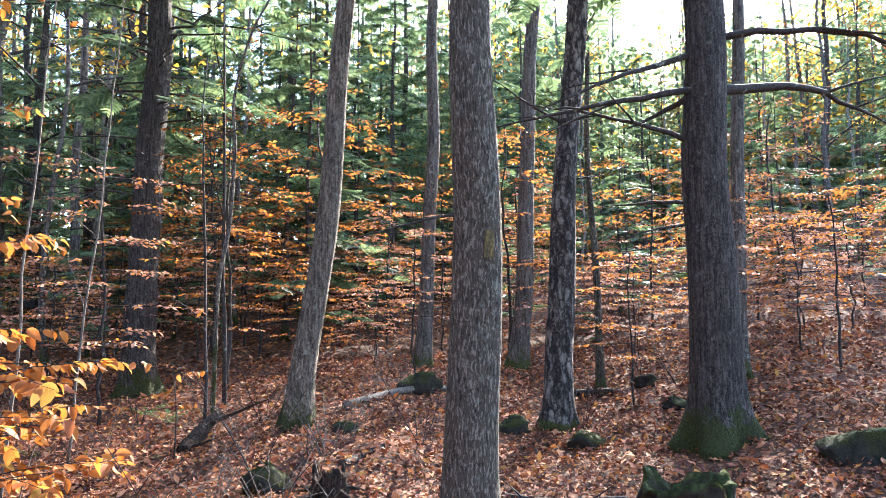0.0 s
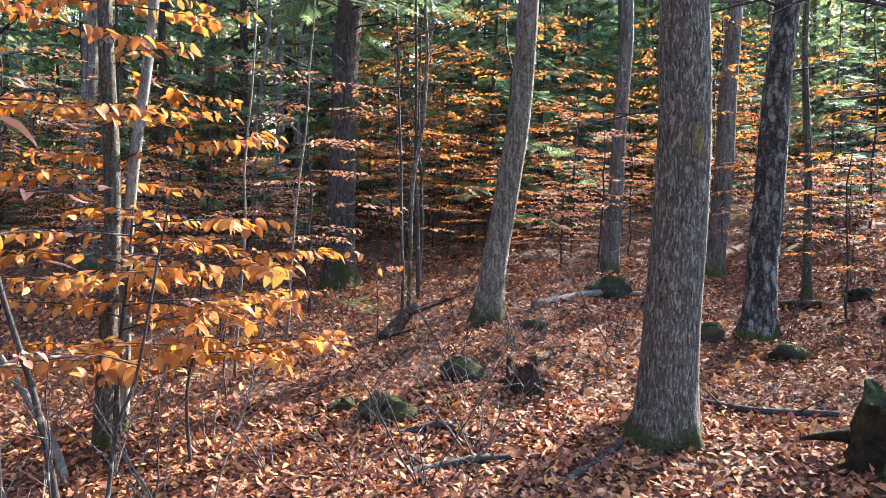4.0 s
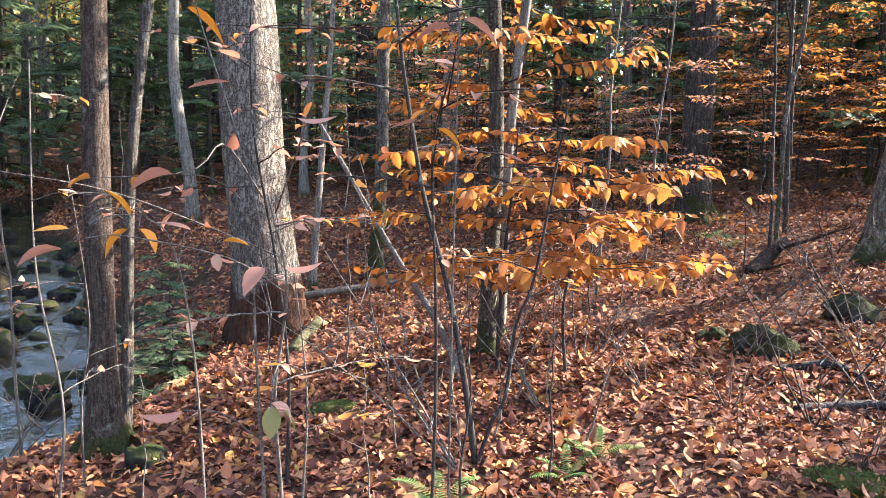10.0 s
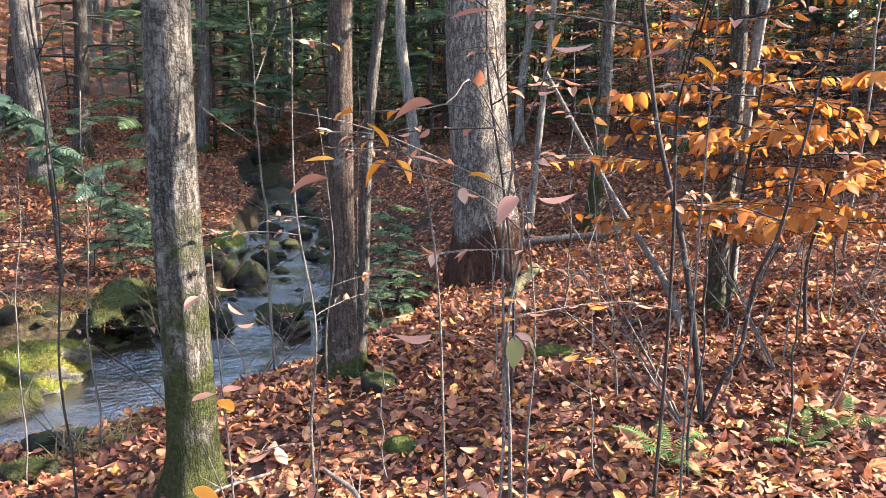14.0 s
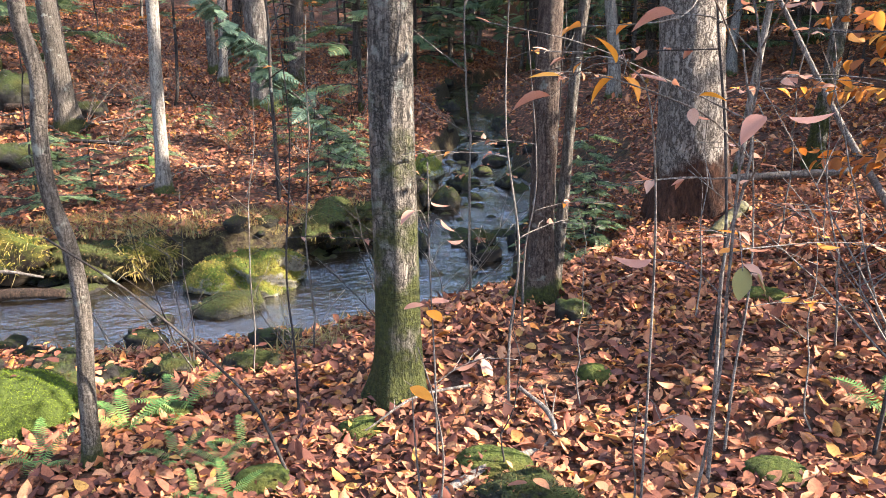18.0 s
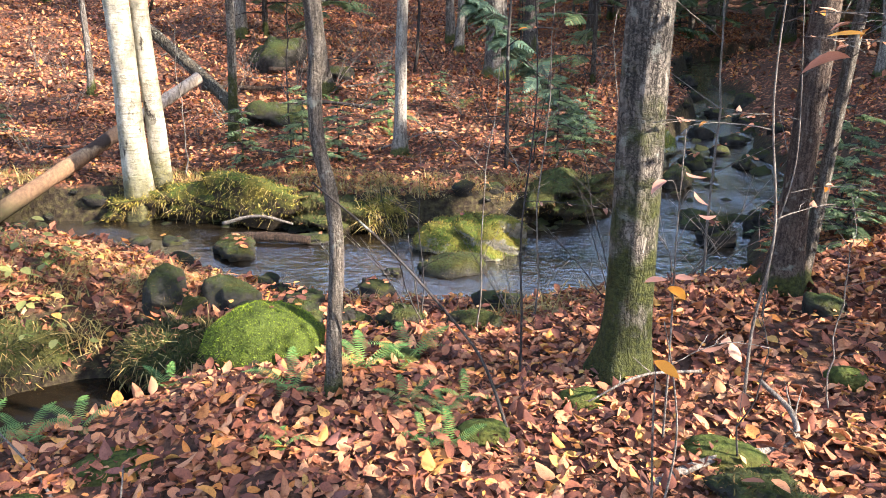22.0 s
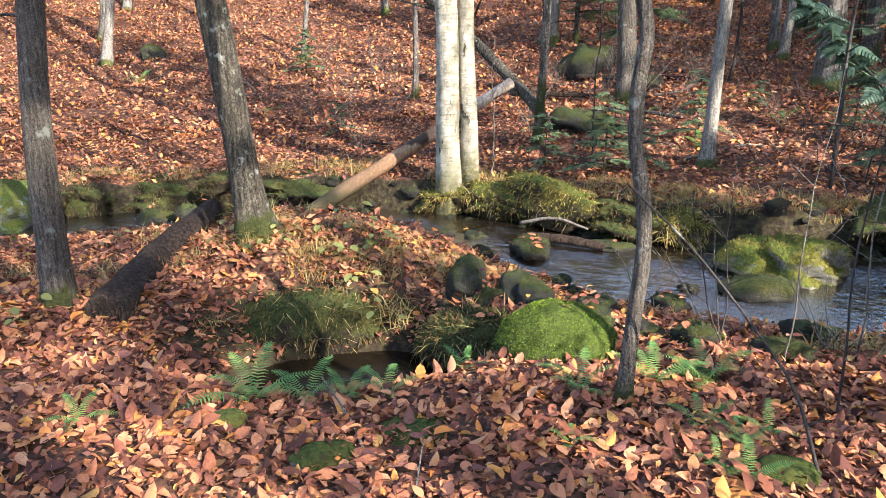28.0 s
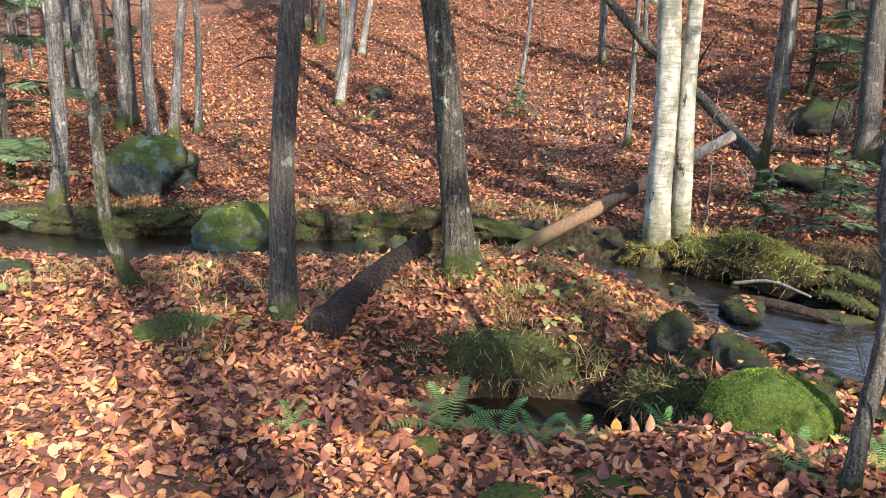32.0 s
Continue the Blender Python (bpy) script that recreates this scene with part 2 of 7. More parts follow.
def ground_mat():
    """Leaf mould: dark soil under rust-coloured litter, paler and mossier by the brook."""
    k = Mat("leaf_litter_ground", 0.95, 0.15)
    cell = k.t.nodes.new("ShaderNodeTexVoronoi")
    cell.inputs["Scale"].default_value = 17.0
    k.put(k.mix(0.05, k.co, k.noise(9.0, 4.0, None, 0.6, 1), "ADD"), cell.inputs["Vector"])
    sep = k.t.nodes.new("ShaderNodeSeparateColor")
    k.put(cell.outputs["Color"], sep.inputs[0])
    leafc = k.ramp(sep.outputs[0], (0.0, (0.07, 0.026, 0.015)), (0.3, (0.15, 0.052, 0.024)), (0.55, (0.23, 0.09, 0.038)), (0.8, (0.30, 0.14, 0.065)), (1.0, (0.11, 0.05, 0.028)))
    soil = k.ramp(k.noise(40.0, 6.0), (0.3, (0.022, 0.012, 0.008)), (0.75, (0.085, 0.042, 0.025)))
    c = k.mix(k.ramp(cell.outputs["Distance"], (0.28, 0.0), (0.52, 0.95)), leafc, soil)
    c = k.mix(k.ramp(k.noise(0.9, 7.0, None, 0.7), (0.50, 0.0), (0.62, 0.8)), c, soil)
    c = k.mix(k.ramp(k.noise(1.7, 6.0, k.coords(1, 1, 0)), (0.63, 0.0), (0.70, 0.75)), c, k.ramp(k.noise(60.0), (0.3, MOSS_D), (0.8, (0.11, 0.125, 0.025))))
    low = k.ramp(k.math("ADD", k.height(), k.math("MULTIPLY", k.math("SUBTRACT", k.noise(3.0, 5.0), 0.5), 0.3)), (0.0, 1.0), (0.5, 0.0))
    wet = k.ramp(k.math("ADD", k.math("MULTIPLY", k.height(), -1.0), k.math("MULTIPLY", k.noise(4.0, 4.0), 0.15)), (0.40, 0.0), (0.56, 1.0))
    c = k.mix(wet, c, k.ramp(k.noise(25.0, 5.0), (0.35, (0.02, 0.014, 0.009)), (0.7, (0.075, 0.05, 0.03))))
    steep = k.ramp(k.math("ADD", k.upness(), k.math("MULTIPLY", k.noise(7.0, 6.0), 0.3)), (0.88, 1.0), (1.02, 0.0))
    bank = k.ramp(k.noise(18.0, 7.0, None, 0.7), (0.40, (0.014, 0.009, 0.006)), (0.56, (0.034, 0.026, 0.012)), (0.75, (0.075, 0.07, 0.02)))
    c = k.mix(steep, c, bank)
    k.color(c)
    k.bump(k.mix(0.4, cell.outputs["Distance"], k.noise(60.0, 5.0)), 0.9, 0.03)
    return k.m


GROUND = ground_mat()


BLAZE = bark("worn_paint", (0.05, 0.045, 0.04), (0.16, 0.12, 0.05), (0.34, 0.24, 0.08), 1.0, 30.0, 0, 0.0)


def mossy(name, amount, stone=(0.16, 0.155, 0.14), bright=1.0, tuft=(0.15, 0.13, 0.03), lichen=0.0):
    """Stone under a cushion of moss that lies on its upper side."""
    k = Mat(name, 0.95, 0.15)
    s = k.ramp(k.noise(16.0, 7.0), (0.3, tuple(q * 0.35 for q in stone)), (0.55, stone), (0.8, tuple(q * 1.8 for q in stone)))
    g = k.ramp(k.noise(42.0, 6.0), (0.28, tuple(q * bright for q in MOSS_D)), (0.55, (0.075 * bright, 0.10 * bright, 0.016)), (0.8, tuple(q * bright for q in MOSS_L)))
    g = k.mix(k.ramp(k.noise(3.5, 5.0), (0.42, 0.0), (0.66, 0.75)), g, k.ramp(k.noise(60.0, 5.0), (0.3, tuple(q * 0.35 * bright for q in tuft)), (0.7, tuple(q * bright for q in tuft))))
    f = k.ramp(k.math("ADD", k.upness(), k.math("MULTIPLY", k.math("SUBTRACT", k.noise(6.0, 8.0, None, 0.7), 0.5), 3.2)), (0.35 - amount, 0.0), (0.95 - amount, 1.0))
    c = k.mix(f, s, g)
    if lichen:
        c = k.mix(k.ramp(k.noise(5.0, 7.0, None, 0.65), (0.55, 0.0), (0.6, lichen)), c, k.ramp(k.noise(50.0), (0.3, (0.08, 0.10, 0.085)), (0.7, (0.19, 0.22, 0.19))))
    k.color(c)
    k.bump(k.mix(0.5, k.noise(70.0, 6.0, None, 0.75), k.noise(14.0, 7.0, None, 0.7)), 1.0, 0.06)
    return k.m


ROCK_MOSS = mossy("stone_mossy", 0.15, (0.042, 0.038, 0.031), 0.55)
BANK_MOSS = mossy("bank_turf_mossy", 0.35, (0.032, 0.023, 0.014), 0.6)
BANK_SUNLIT_GOLD = mossy("bank_turf_sunlit_gold", 0.25, (0.03, 0.021, 0.012), 0.9, (0.22, 0.16, 0.03))
ROCK_WET = mossy("stone_wet_dark", -0.15, (0.03, 0.026, 0.022), 0.55)
ROCK_GREEN = mossy("stone_bright_moss", 1.3, (0.05, 0.04, 0.03), 0.9, (0.09, 0.12, 0.02))
ROCK_GOLD = mossy("stone_golden_moss", 0.6, (0.22, 0.20, 0.16), 1.1, (0.30, 0.235, 0.045))
ROCK_LICHEN = mossy("stone_moss_and_lichen", 0.55, (0.055, 0.058, 0.05), 0.95, lichen=0.75)
STUMP_GREEN = mossy("stump_green_moss", 0.1, (0.03, 0.02, 0.013), 0.6)
MOSS = mossy("moss_cushion", 1.6, bright=0.85)


def water_mat():
    """Clear brown water with fine running ripples and broken patches where it hurries."""
    k = Mat("brook_water", 0.03, 0.5)
    k.color((0.010, 0.007, 0.004))
    k.b.inputs["IOR"].default_value = 1.33
    k.b.inputs["Transmission Weight"].default_value = 0.35
    long = k.coords(1.0, 1.7, 1.0)
    fine = k.noise(15.0, 5.0, long, 0.6)
    broad = k.noise(7.0, 3.0, k.mix(0.2, long, k.noise(3.0, 3.0, None, 0.5, 1), "ADD"))
    rush = k.ramp(k.noise(1.1, 3.0), (0.42, 0.25), (0.62, 1.0))
    k.bump(k.mix(0.5, broad, k.mix(rush, (0.5, 0.5, 0.5), fine)), 1.0, 0.03)
    return k.m


WATER = water_mat()


def leaf_mat(name, stops, share=0.4, rough=0.6, single=False):
    """A colour for each leaf, blotched and darker in its veins."""
    k = Mat(name, rough, 0.25)
    c = k.ramp(k.each() if single else k.island(), *stops)
    c = k.mix(k.ramp(k.noise(38.0, 6.0, None, 0.7), (0.45, 0.0), (0.70, 0.45)), c, tuple(q * 0.6 for q in stops[0][1]))
    c = k.mix(k.ramp(k.noise(150.0, 3.0), (0.5, 0.0), (0.7, 0.4)), c, tuple(q * 0.7 for q in stops[0][1]))
    k.color(c)
    k.thin(share)
    return k.m


RUST = ((0.0, (0.05, 0.018, 0.012)), (0.14, (0.12, 0.04, 0.024)), (0.32, (0.22, 0.075, 0.038)), (0.5, (0.32, 0.115, 0.052)), (0.66, (0.41, 0.165, 0.072)), (0.8, (0.45, 0.215, 0.105)), (0.87, (0.47, 0.165, 0.033)), (0.93, (0.40, 0.22, 0.055)), (0.95, (0.18, 0.07, 0.05)), (1.0, (0.10, 0.045, 0.03)))
HONEY = ((0.0, (0.26, 0.08, 0.016)), (0.4, (0.40, 0.135, 0.022)), (0.7, (0.47, 0.19, 0.03)), (0.88, (0.36, 0.12, 0.045)), (1.0, (0.46, 0.27, 0.045)))
ROSE = ((0.0, (0.34, 0.14, 0.08)), (0.45, (0.42, 0.20, 0.12)), (0.75, (0.50, 0.29, 0.19)), (0.76, (0.62, 0.24, 0.03)), (1.0, (0.6, 0.22, 0.03)))
LITTER, LITTER_ONE = leaf_mat("fallen_leaf", RUST, 0.12, 0.85), leaf_mat("fallen_leaf_single", RUST, 0.12, 0.8, single=True)
AMBER, AMBER_ONE = leaf_mat("amber_leaf", HONEY, 0.5), leaf_mat("amber_leaf_single", HONEY, 0.5, single=True)
PALE_LEAF, PALE_ONE = leaf_mat("dry_pink_brown_leaf", ROSE, 0.35), leaf_mat("dry_pink_brown_leaf_single", ROSE, 0.35, single=True)
PINK_LEAF, FIERY_LEAF, OLIVE_LEAF = [leaf_mat(n, ((0.0, a), (1.0, b)), 0.35, 0.6, single=True) for n, a, b in (("dry_pink_leaf", (0.42, 0.19, 0.12), (0.48, 0.24, 0.16)), ("fiery_orange_leaf", (0.62, 0.22, 0.02), (0.66, 0.30, 0.03)), ("olive_yellow_leaf", (0.22, 0.19, 0.06), (0.30, 0.24, 0.08)))]
GOLD = leaf_mat("golden_leaf", ((0.0, (0.45, 0.22, 0.03)), (0.5, (0.62, 0.38, 0.04)), (1.0, (0.55, 0.45, 0.08))), 0.5)
NEEDLE = leaf_mat("hemlock_needles", ((0.0, (0.05, 0.085, 0.04)), (0.5, (0.115, 0.17, 0.075)), (1.0, (0.22, 0.27, 0.12))), 0.55, 0.5)
FERN = leaf_mat("fern_frond", ((0.0, (0.06, 0.14, 0.035)), (0.6, (0.11, 0.20, 0.05)), (1.0, (0.20, 0.26, 0.07))), 0.35)
YELLOW_GREEN = leaf_mat("yellowing_leaf", ((0.0, (0.09, 0.12, 0.03)), (0.6, (0.19, 0.19, 0.06)), (1.0, (0.32, 0.25, 0.10))), 0.4)
GRASS = leaf_mat("dry_grass", ((0.0, (0.22, 0.15, 0.045)), (0.5, (0.36, 0.25, 0.085)), (0.8, (0.42, 0.32, 0.14)), (1.0, (0.12, 0.125, 0.03))), 0.4)
NEEDLE_DIM = leaf_mat("blue_green_needles", ((0.0, (0.03, 0.055, 0.036)), (0.5, (0.06, 0.10, 0.062)), (1.0, (0.11, 0.155, 0.09))), 0.4, 0.5)
# paler copy of the hemlock green: backlight and haze put into the colour
NEEDLE_BACKLIT = leaf_mat("distant_needles", ((0.0, (0.10, 0.15, 0.08)), (0.5, (0.20, 0.27, 0.14)), (1.0, (0.32, 0.38, 0.2))), 0.65, 0.5)
TUFT_DARK = leaf_mat("moss_tuft_dark", ((0.0, (0.012, 0.013, 0.004)), (0.35, (0.04, 0.04, 0.009)), (0.65, (0.085, 0.076, 0.018)), (0.85, (0.15, 0.10, 0.036)), (1.0, (0.12, 0.052, 0.027))), 0.2, 0.9)
TUFT_GOLD = leaf_mat("moss_tuft_golden", ((0.0, (0.04, 0.037, 0.008)), (0.35, (0.17, 0.14, 0.022)), (0.7, (0.30, 0.23, 0.036)), (1.0, (0.42, 0.31, 0.07))), 0.25, 0.9)
TUFT_GREEN = leaf_mat("moss_tuft_green", ((0.0, (0.055, 0.085, 0.007)), (0.4, (0.16, 0.225, 0.012)), (1.0, (0.27, 0.33, 0.022))), 0.3, 0.9)
# ---- shape of the land ----
# brook centreline: x, y, water level, half width
BROOK = [(34.0, 34.0, 2.2, 0.6), (16.0, 25.0, 0.95, 0.4), (9.4, 21.0, 0.45, 0.36), (6.6, 17.6, 0.25, 0.4), (5.0, 12.8, 0.0, 0.5), (4.2, 10.5, -0.25, 0.55),
         (3.2, 8.6, -0.44, 0.8), (1.9, 7.0, -0.5, 0.95), (0.4, 6.5, -0.5, 1.1), (-1.2, 6.75, -0.5, 1.05), (-3.0, 7.2, -0.5, 0.85),
         (-5.0, 7.2, -0.52, 0.75), (-7.6, 5.7, -0.54, 0.85), (-10.5, 4.2, -0.56, 0.8), (-17.0, 1.5, -0.6, 0.9), (-40.0, -6.0, -0.7, 1.0)]


def dense(rows, n):
    """A smooth curve through the rows (Catmull-Rom)."""
    p = np.array(rows, float)
    p = np.vstack([2 * p[0] - p[1], p, 2 * p[-1] - p[-2]])
    out = []
    for i in range(1, len(p) - 2):
        for u in np.arange(n) / n:
            a, b, c, d = p[i - 1], p[i], p[i + 1], p[i + 2]
            out.append(0.5 * (2 * b + (c - a) * u + (2 * a - 5 * b + 4 * c - d) * u ** 2 + (3 * b - a - 3 * c + d) * u ** 3))
    out.append(p[-2])
    return np.array(out)


CREEK = dense(BROOK, 10)


def step(a, b, x):
    u = np.clip((x - a) / (b - a), 0, 1)
    return u * u * (3 - 2 * u)


SEG = np.column_stack([CREEK[:-1], CREEK[1:] - CREEK[:-1]])
SEG_LONG = np.hypot(SEG[:, 4], SEG[:, 5])


def brook_at(x, y):
    """Signed distance to the brook's middle (positive on the path's side), water level and half width there."""
    x, y = np.asarray(x, float), np.asarray(y, float)
    px, py = x.ravel(), y.ravel()
    out = np.empty((3, len(px)))
    ax, ay, al, ah, dx, dy, dl, dh = SEG.T
    for i in range(0, len(px), 1500):
        X, Y = px[i:i + 1500, None] - ax, py[i:i + 1500, None] - ay
        u = np.clip((X * dx + Y * dy) / SEG_LONG ** 2, 0, 1)
        ex, ey = X - u * dx, Y - u * dy
        d2 = ex * ex + ey * ey
        k = np.argmin(d2, 1)
        r = np.arange(len(k))
        w = SEG_LONG / (d2 + 0.02) ** 2
        total = w.sum(1)
        out[0, i:i + 1500] = np.sqrt(d2[r, k]) * np.sign(dx[k] * ey[r, k] - dy[k] * ex[r, k])
        out[1, i:i + 1500] = (w * (al + u * dl)).sum(1) / total
        out[2, i:i + 1500] = (w * (ah + u * dh)).sum(1) / total
    return out[0].reshape(x.shape), out[1].reshape(x.shape), out[2].reshape(x.shape)


def bump(x, y, cx, cy, rx, ry, turn=0.0):
    c, s = math.cos(turn), math.sin(turn)
    u, w = (x - cx) * c + (y - cy) * s, -(x - cx) * s + (y - cy) * c
    return np.exp(-(u / rx) ** 2 - (w / ry) ** 2)


def hollow(x, y, cx, cy, rx, ry, turn=0.0):
    """Like bump, with a flat floor and steep sides."""
    c, s = math.cos(turn), math.sin(turn)
    u, w = (x - cx) * c + (y - cy) * s, -(x - cx) * s + (y - cy) * c
    return np.exp(-((u / rx) ** 2 + (w / ry) ** 2) ** 1.5)


def land(x, y):
    """Height of the ground."""
    x, y = np.asarray(x, float), np.asarray(y, float)
    d, level, half = brook_at(x, y)
    wob = 0.12 * np.sin(1.9 * x + 0.7 * y) + 0.10 * np.sin(2.7 * y - 1.1 * x + 1.0)
    e = np.abs(d) - half - wob * 0.8
    rise = np.maximum(x, -3.0)
    flat = 0.03 + 0.10 * np.maximum(rise, 0) + 0.03 * np.maximum(rise - 9, 0) + 0.05 * np.maximum(-x - 9, 0) + 0.14 * np.clip(-y, 0, 30) * step(0, 4, -y)
    lift = np.maximum(level + 0.5, 0)
    near = (level + 0.16) + (np.maximum(flat, lift + 0.05) - level - 0.16) * step(-0.1, 1.0, e / (2.6 - 0.9 * step(0.4, 1.6, x)))
    u = np.maximum(e, 0)
    far = level + 0.34 + 0.045 * u + 0.0088 * np.minimum(u, 26) ** 2 + 0.45 * np.clip(u - 26, 0, 40)
    hum = 0.055 * np.sin(2.6 * x + 1.2 * np.sin(1.3 * y)) * np.sin(2.9 * y + 1.4 * np.sin(1.1 * x)) + 0.03 * np.sin(5.7 * x - 2.2 * y) * np.sin(5.1 * y + 1.9 * x)
    far = far + hum * step(0.6, 2.5, u)
    top = np.where(d > 0, near, far)
    bank = np.where(d > 0, step(-0.35, 0.25, e), step(-0.12, 0.12, e))
    z = (level - 0.22) + (top - level + 0.22) * bank
    # the tongue of land beside the backwater, its pool, and a few swells
    z = z + 0.34 * bump(x, y, -3.05, 5.4, 1.15, 0.8, 0.3) + 0.12 * bump(x, y, -1.5, 4.8, 0.5, 0.4)
    z = z - 0.6 * hollow(x, y, -2.3, 4.0, 0.85, 0.52, 0.45) - 0.26 * bump(x, y, -2.05, 3.5, 0.8, 0.42, 0.45) - 0.28 * bump(x, y, -4.6, 4.3, 0.7, 0.3, -0.6)
    z = z + 0.12 * bump(x, y, 6.4, 1.1, 0.9, 0.7) + 0.18 * bump(x, y, 9.0, 0.8, 2.2, 1.2) + 0.15 * bump(x, y, 4.5, -1.4, 0.7, 0.7)
    z = z - 0.2 * bump(x, y, 4.0, 5.4, 1.6, 1.3)
    rough = 0.03 * np.sin(3.1 * x + 1.3 * y) * np.sin(2.3 * y - 0.9 * x) + 0.015 * np.sin(7.3 * x - 2.1 * y) * np.sin(6.1 * y + 1.7 * x)
    clods = 0.022 * np.sin(11.3 * x + 3.0 * np.sin(2.1 * y)) * np.sin(10.1 * y + 2.0 * np.sin(3.3 * x)) + 0.014 * np.sin(19.0 * x - 7.0 * y) * np.sin(17.0 * y + 5.0 * x)
    near_bank = np.exp(-((np.abs(d) - half - 0.4) / 1.2) ** 2) + 0.5 * bump(x, y, -2.8, 4.7, 1.5, 1.0)
    return z + rough * np.where(bank > 0.5, 1.0, 0.4) + clods * near_bank * bank


# ---- making meshes ----


def mesh_of(name, verts, faces, material, smooth=True):
    me = bpy.data.meshes.new(name)
    me.from_pydata(np.asarray(verts, float).tolist(), [], faces.tolist() if isinstance(faces, np.ndarray) else faces)
    me.materials.append(material)
    if smooth:
        me.polygons.foreach_set("use_smooth", np.ones(len(me.polygons), bool))
    return me


def part(name, geo, material, parent=None, label="", smooth=True):
    """One mesh object out of (vertices, faces), under a thing or a part."""
    ob = new(name, geo if isinstance(geo, bpy.types.Mesh) else mesh_of(name, *geo, material, smooth))
    ob.parent = parent
    return tagged(ob, label)


def thing(name, x, y, z, label, category, group=""):
    ob = new(name)
    ob.empty_display_size = 0.1
    ob.location = (x, y, z)
    return tagged(ob, label, category, group)


def join(geos):
    vs, fs, n = [], [], 0
    for v, f in geos:
        vs.append(v)
        fs += [[i + n for i in q] for q in (f.tolist() if isinstance(f, np.ndarray) else f)]
        n += len(v)
    return np.vstack(vs), fs


def tube(spine, radii, sides=8, rough=0.0, lobes=0, flare=0.0, reach=0.3, seed=0, cap=True, detail=0.0, foot=0.0):
    """A limb along a spine of points: rings across it, roots flaring at its foot where wanted."""
    p, r = np.asarray(spine, float), np.asarray(radii, float)
    t = np.gradient(p, axis=0)
    t /= np.linalg.norm(t, axis=1)[:, None] + 1e-9
    ref = np.array([1.0, 0, 0]) if abs(t[0][0]) < 0.8 else np.array([0, 1.0, 0])
    a = ref - t * (t @ ref)[:, None]
    a /= np.linalg.norm(a, axis=1)[:, None]
    b = np.cross(t, a)
    g = np.random.default_rng(seed)
    th = np.arange(sides) * 2 * np.pi / sides
    run = np.concatenate([[0], np.cumsum(np.linalg.norm(np.diff(p, axis=0), axis=1))])
    rr = np.repeat(r[:, None], sides, 1)
    if rough:
        for k in range(1, 7):
            q = rough / k ** 0.7
            rr = rr * (1 + q * np.sin(k * th[None] + g.uniform(0, 6.3) + g.uniform(-2.5, 2.5) * run[:, None] + 0.8 * np.sin(g.uniform(1, 4) * run[:, None] + g.uniform(0, 6.3))))
        rr = rr * (1 + detail * g.standard_normal(rr.shape))
    if flare:
        fall = np.exp(-np.maximum(run - foot, 0) / reach)[:, None]
        ph = g.uniform(0, 6.3)
        rr = rr * (1 + flare * fall * (1 + (0.55 * np.cos(lobes * th + ph) + 0.25 * np.cos((lobes - 2) * th + 2 * ph))[None] * fall ** 0.5))
    v = p[:, None] + rr[..., None] * (np.cos(th)[None, :, None] * a[:, None] + np.sin(th)[None, :, None] * b[:, None])
    n, i, j = len(p), np.arange(len(p) - 1)[:, None], np.arange(sides)[None]
    k = (j + 1) % sides
    f = np.stack([i * sides + j, i * sides + k, (i + 1) * sides + k, (i + 1) * sides + j], -1).reshape(-1, 4).tolist()
    v = v.reshape(-1, 3)
    if cap:
        f += [list(range(sides))[::-1], list(range((n - 1) * sides, n * sides))]
    return v, f


def curve(points, n):
    """n points along a smooth curve through a few."""
    d = dense(points, 12)
    return d[np.linspace(0, len(d) - 1, n).round().astype(int)]


def turns(n, g, tilt):
    """n rotation matrices: any heading, tipped by up to about tilt."""
    yaw, px, py = g.uniform(0, 2 * np.pi, n), g.normal(0, tilt, n), g.normal(0, tilt, n)
    c, s = np.cos(yaw), np.sin(yaw)
    z = np.zeros(n)
    o = np.ones(n)
    rz = np.stack([c, -s, z, s, c, z, z, z, o], -1).reshape(-1, 3, 3)
    rx = np.stack([o, z, z, z, np.cos(px), -np.sin(px), z, np.sin(px), np.cos(px)], -1).reshape(-1, 3, 3)
    ry = np.stack([np.cos(py), z, np.sin(py), z, o, z, -np.sin(py), z, np.cos(py)], -1).reshape(-1, 3, 3)
    return rz @ rx @ ry


def strewn(shape, places, mats, sizes):
    """Many turned and scaled copies of one small shape in one mesh."""
    v, f = shape
    v, f = np.asarray(v, float), np.asarray(f)
    out = np.einsum("nij,kj->nki", mats, v) * np.asarray(sizes)[:, None, None] + np.asarray(places)[:, None]
    faces = (np.arange(len(places)) * len(v))[:, None, None] + f[None]
    return out.reshape(-1, 3), faces.reshape(-1, f.shape[1])


def leaf_shape(curl=0.2, wide=0.27, bend=0.15, fine=False):
    """A pointed oval leaf one unit long from its stalk along y, folded at its midrib and bent."""
    ys = np.array([0.0, 0.16, 0.46, 0.78, 1.0]) if not fine else np.array([0.0, 0.08, 0.22, 0.4, 0.58, 0.75, 0.89, 1.0])
    w = np.array([0.05, 0.74, 1.0, 0.64, 0.02] if not fine else [0.03, 0.45, 0.84, 1.0, 0.93, 0.68, 0.34, 0.0]) * wide
    v = []
    for y, q in zip(ys, w):
        z = -bend * y * y
        v += [(-q, y, z + curl * q), (0, y, z), (q, y, z + curl * q * 0.7)]
    f = []
    for i in range(len(ys) - 1):
        a = 3 * i
        f += [(a, a + 1, a + 4, a + 3), (a + 1, a + 2, a + 5, a + 4)]
    return np.array(v), np.array(f)


FLAT_LEAF, CURLED_LEAF, FOLDED_LEAF = leaf_shape(0.25, 0.31, 0.1), leaf_shape(0.9, 0.29, 0.35), leaf_shape(-0.6, 0.29, -0.3)


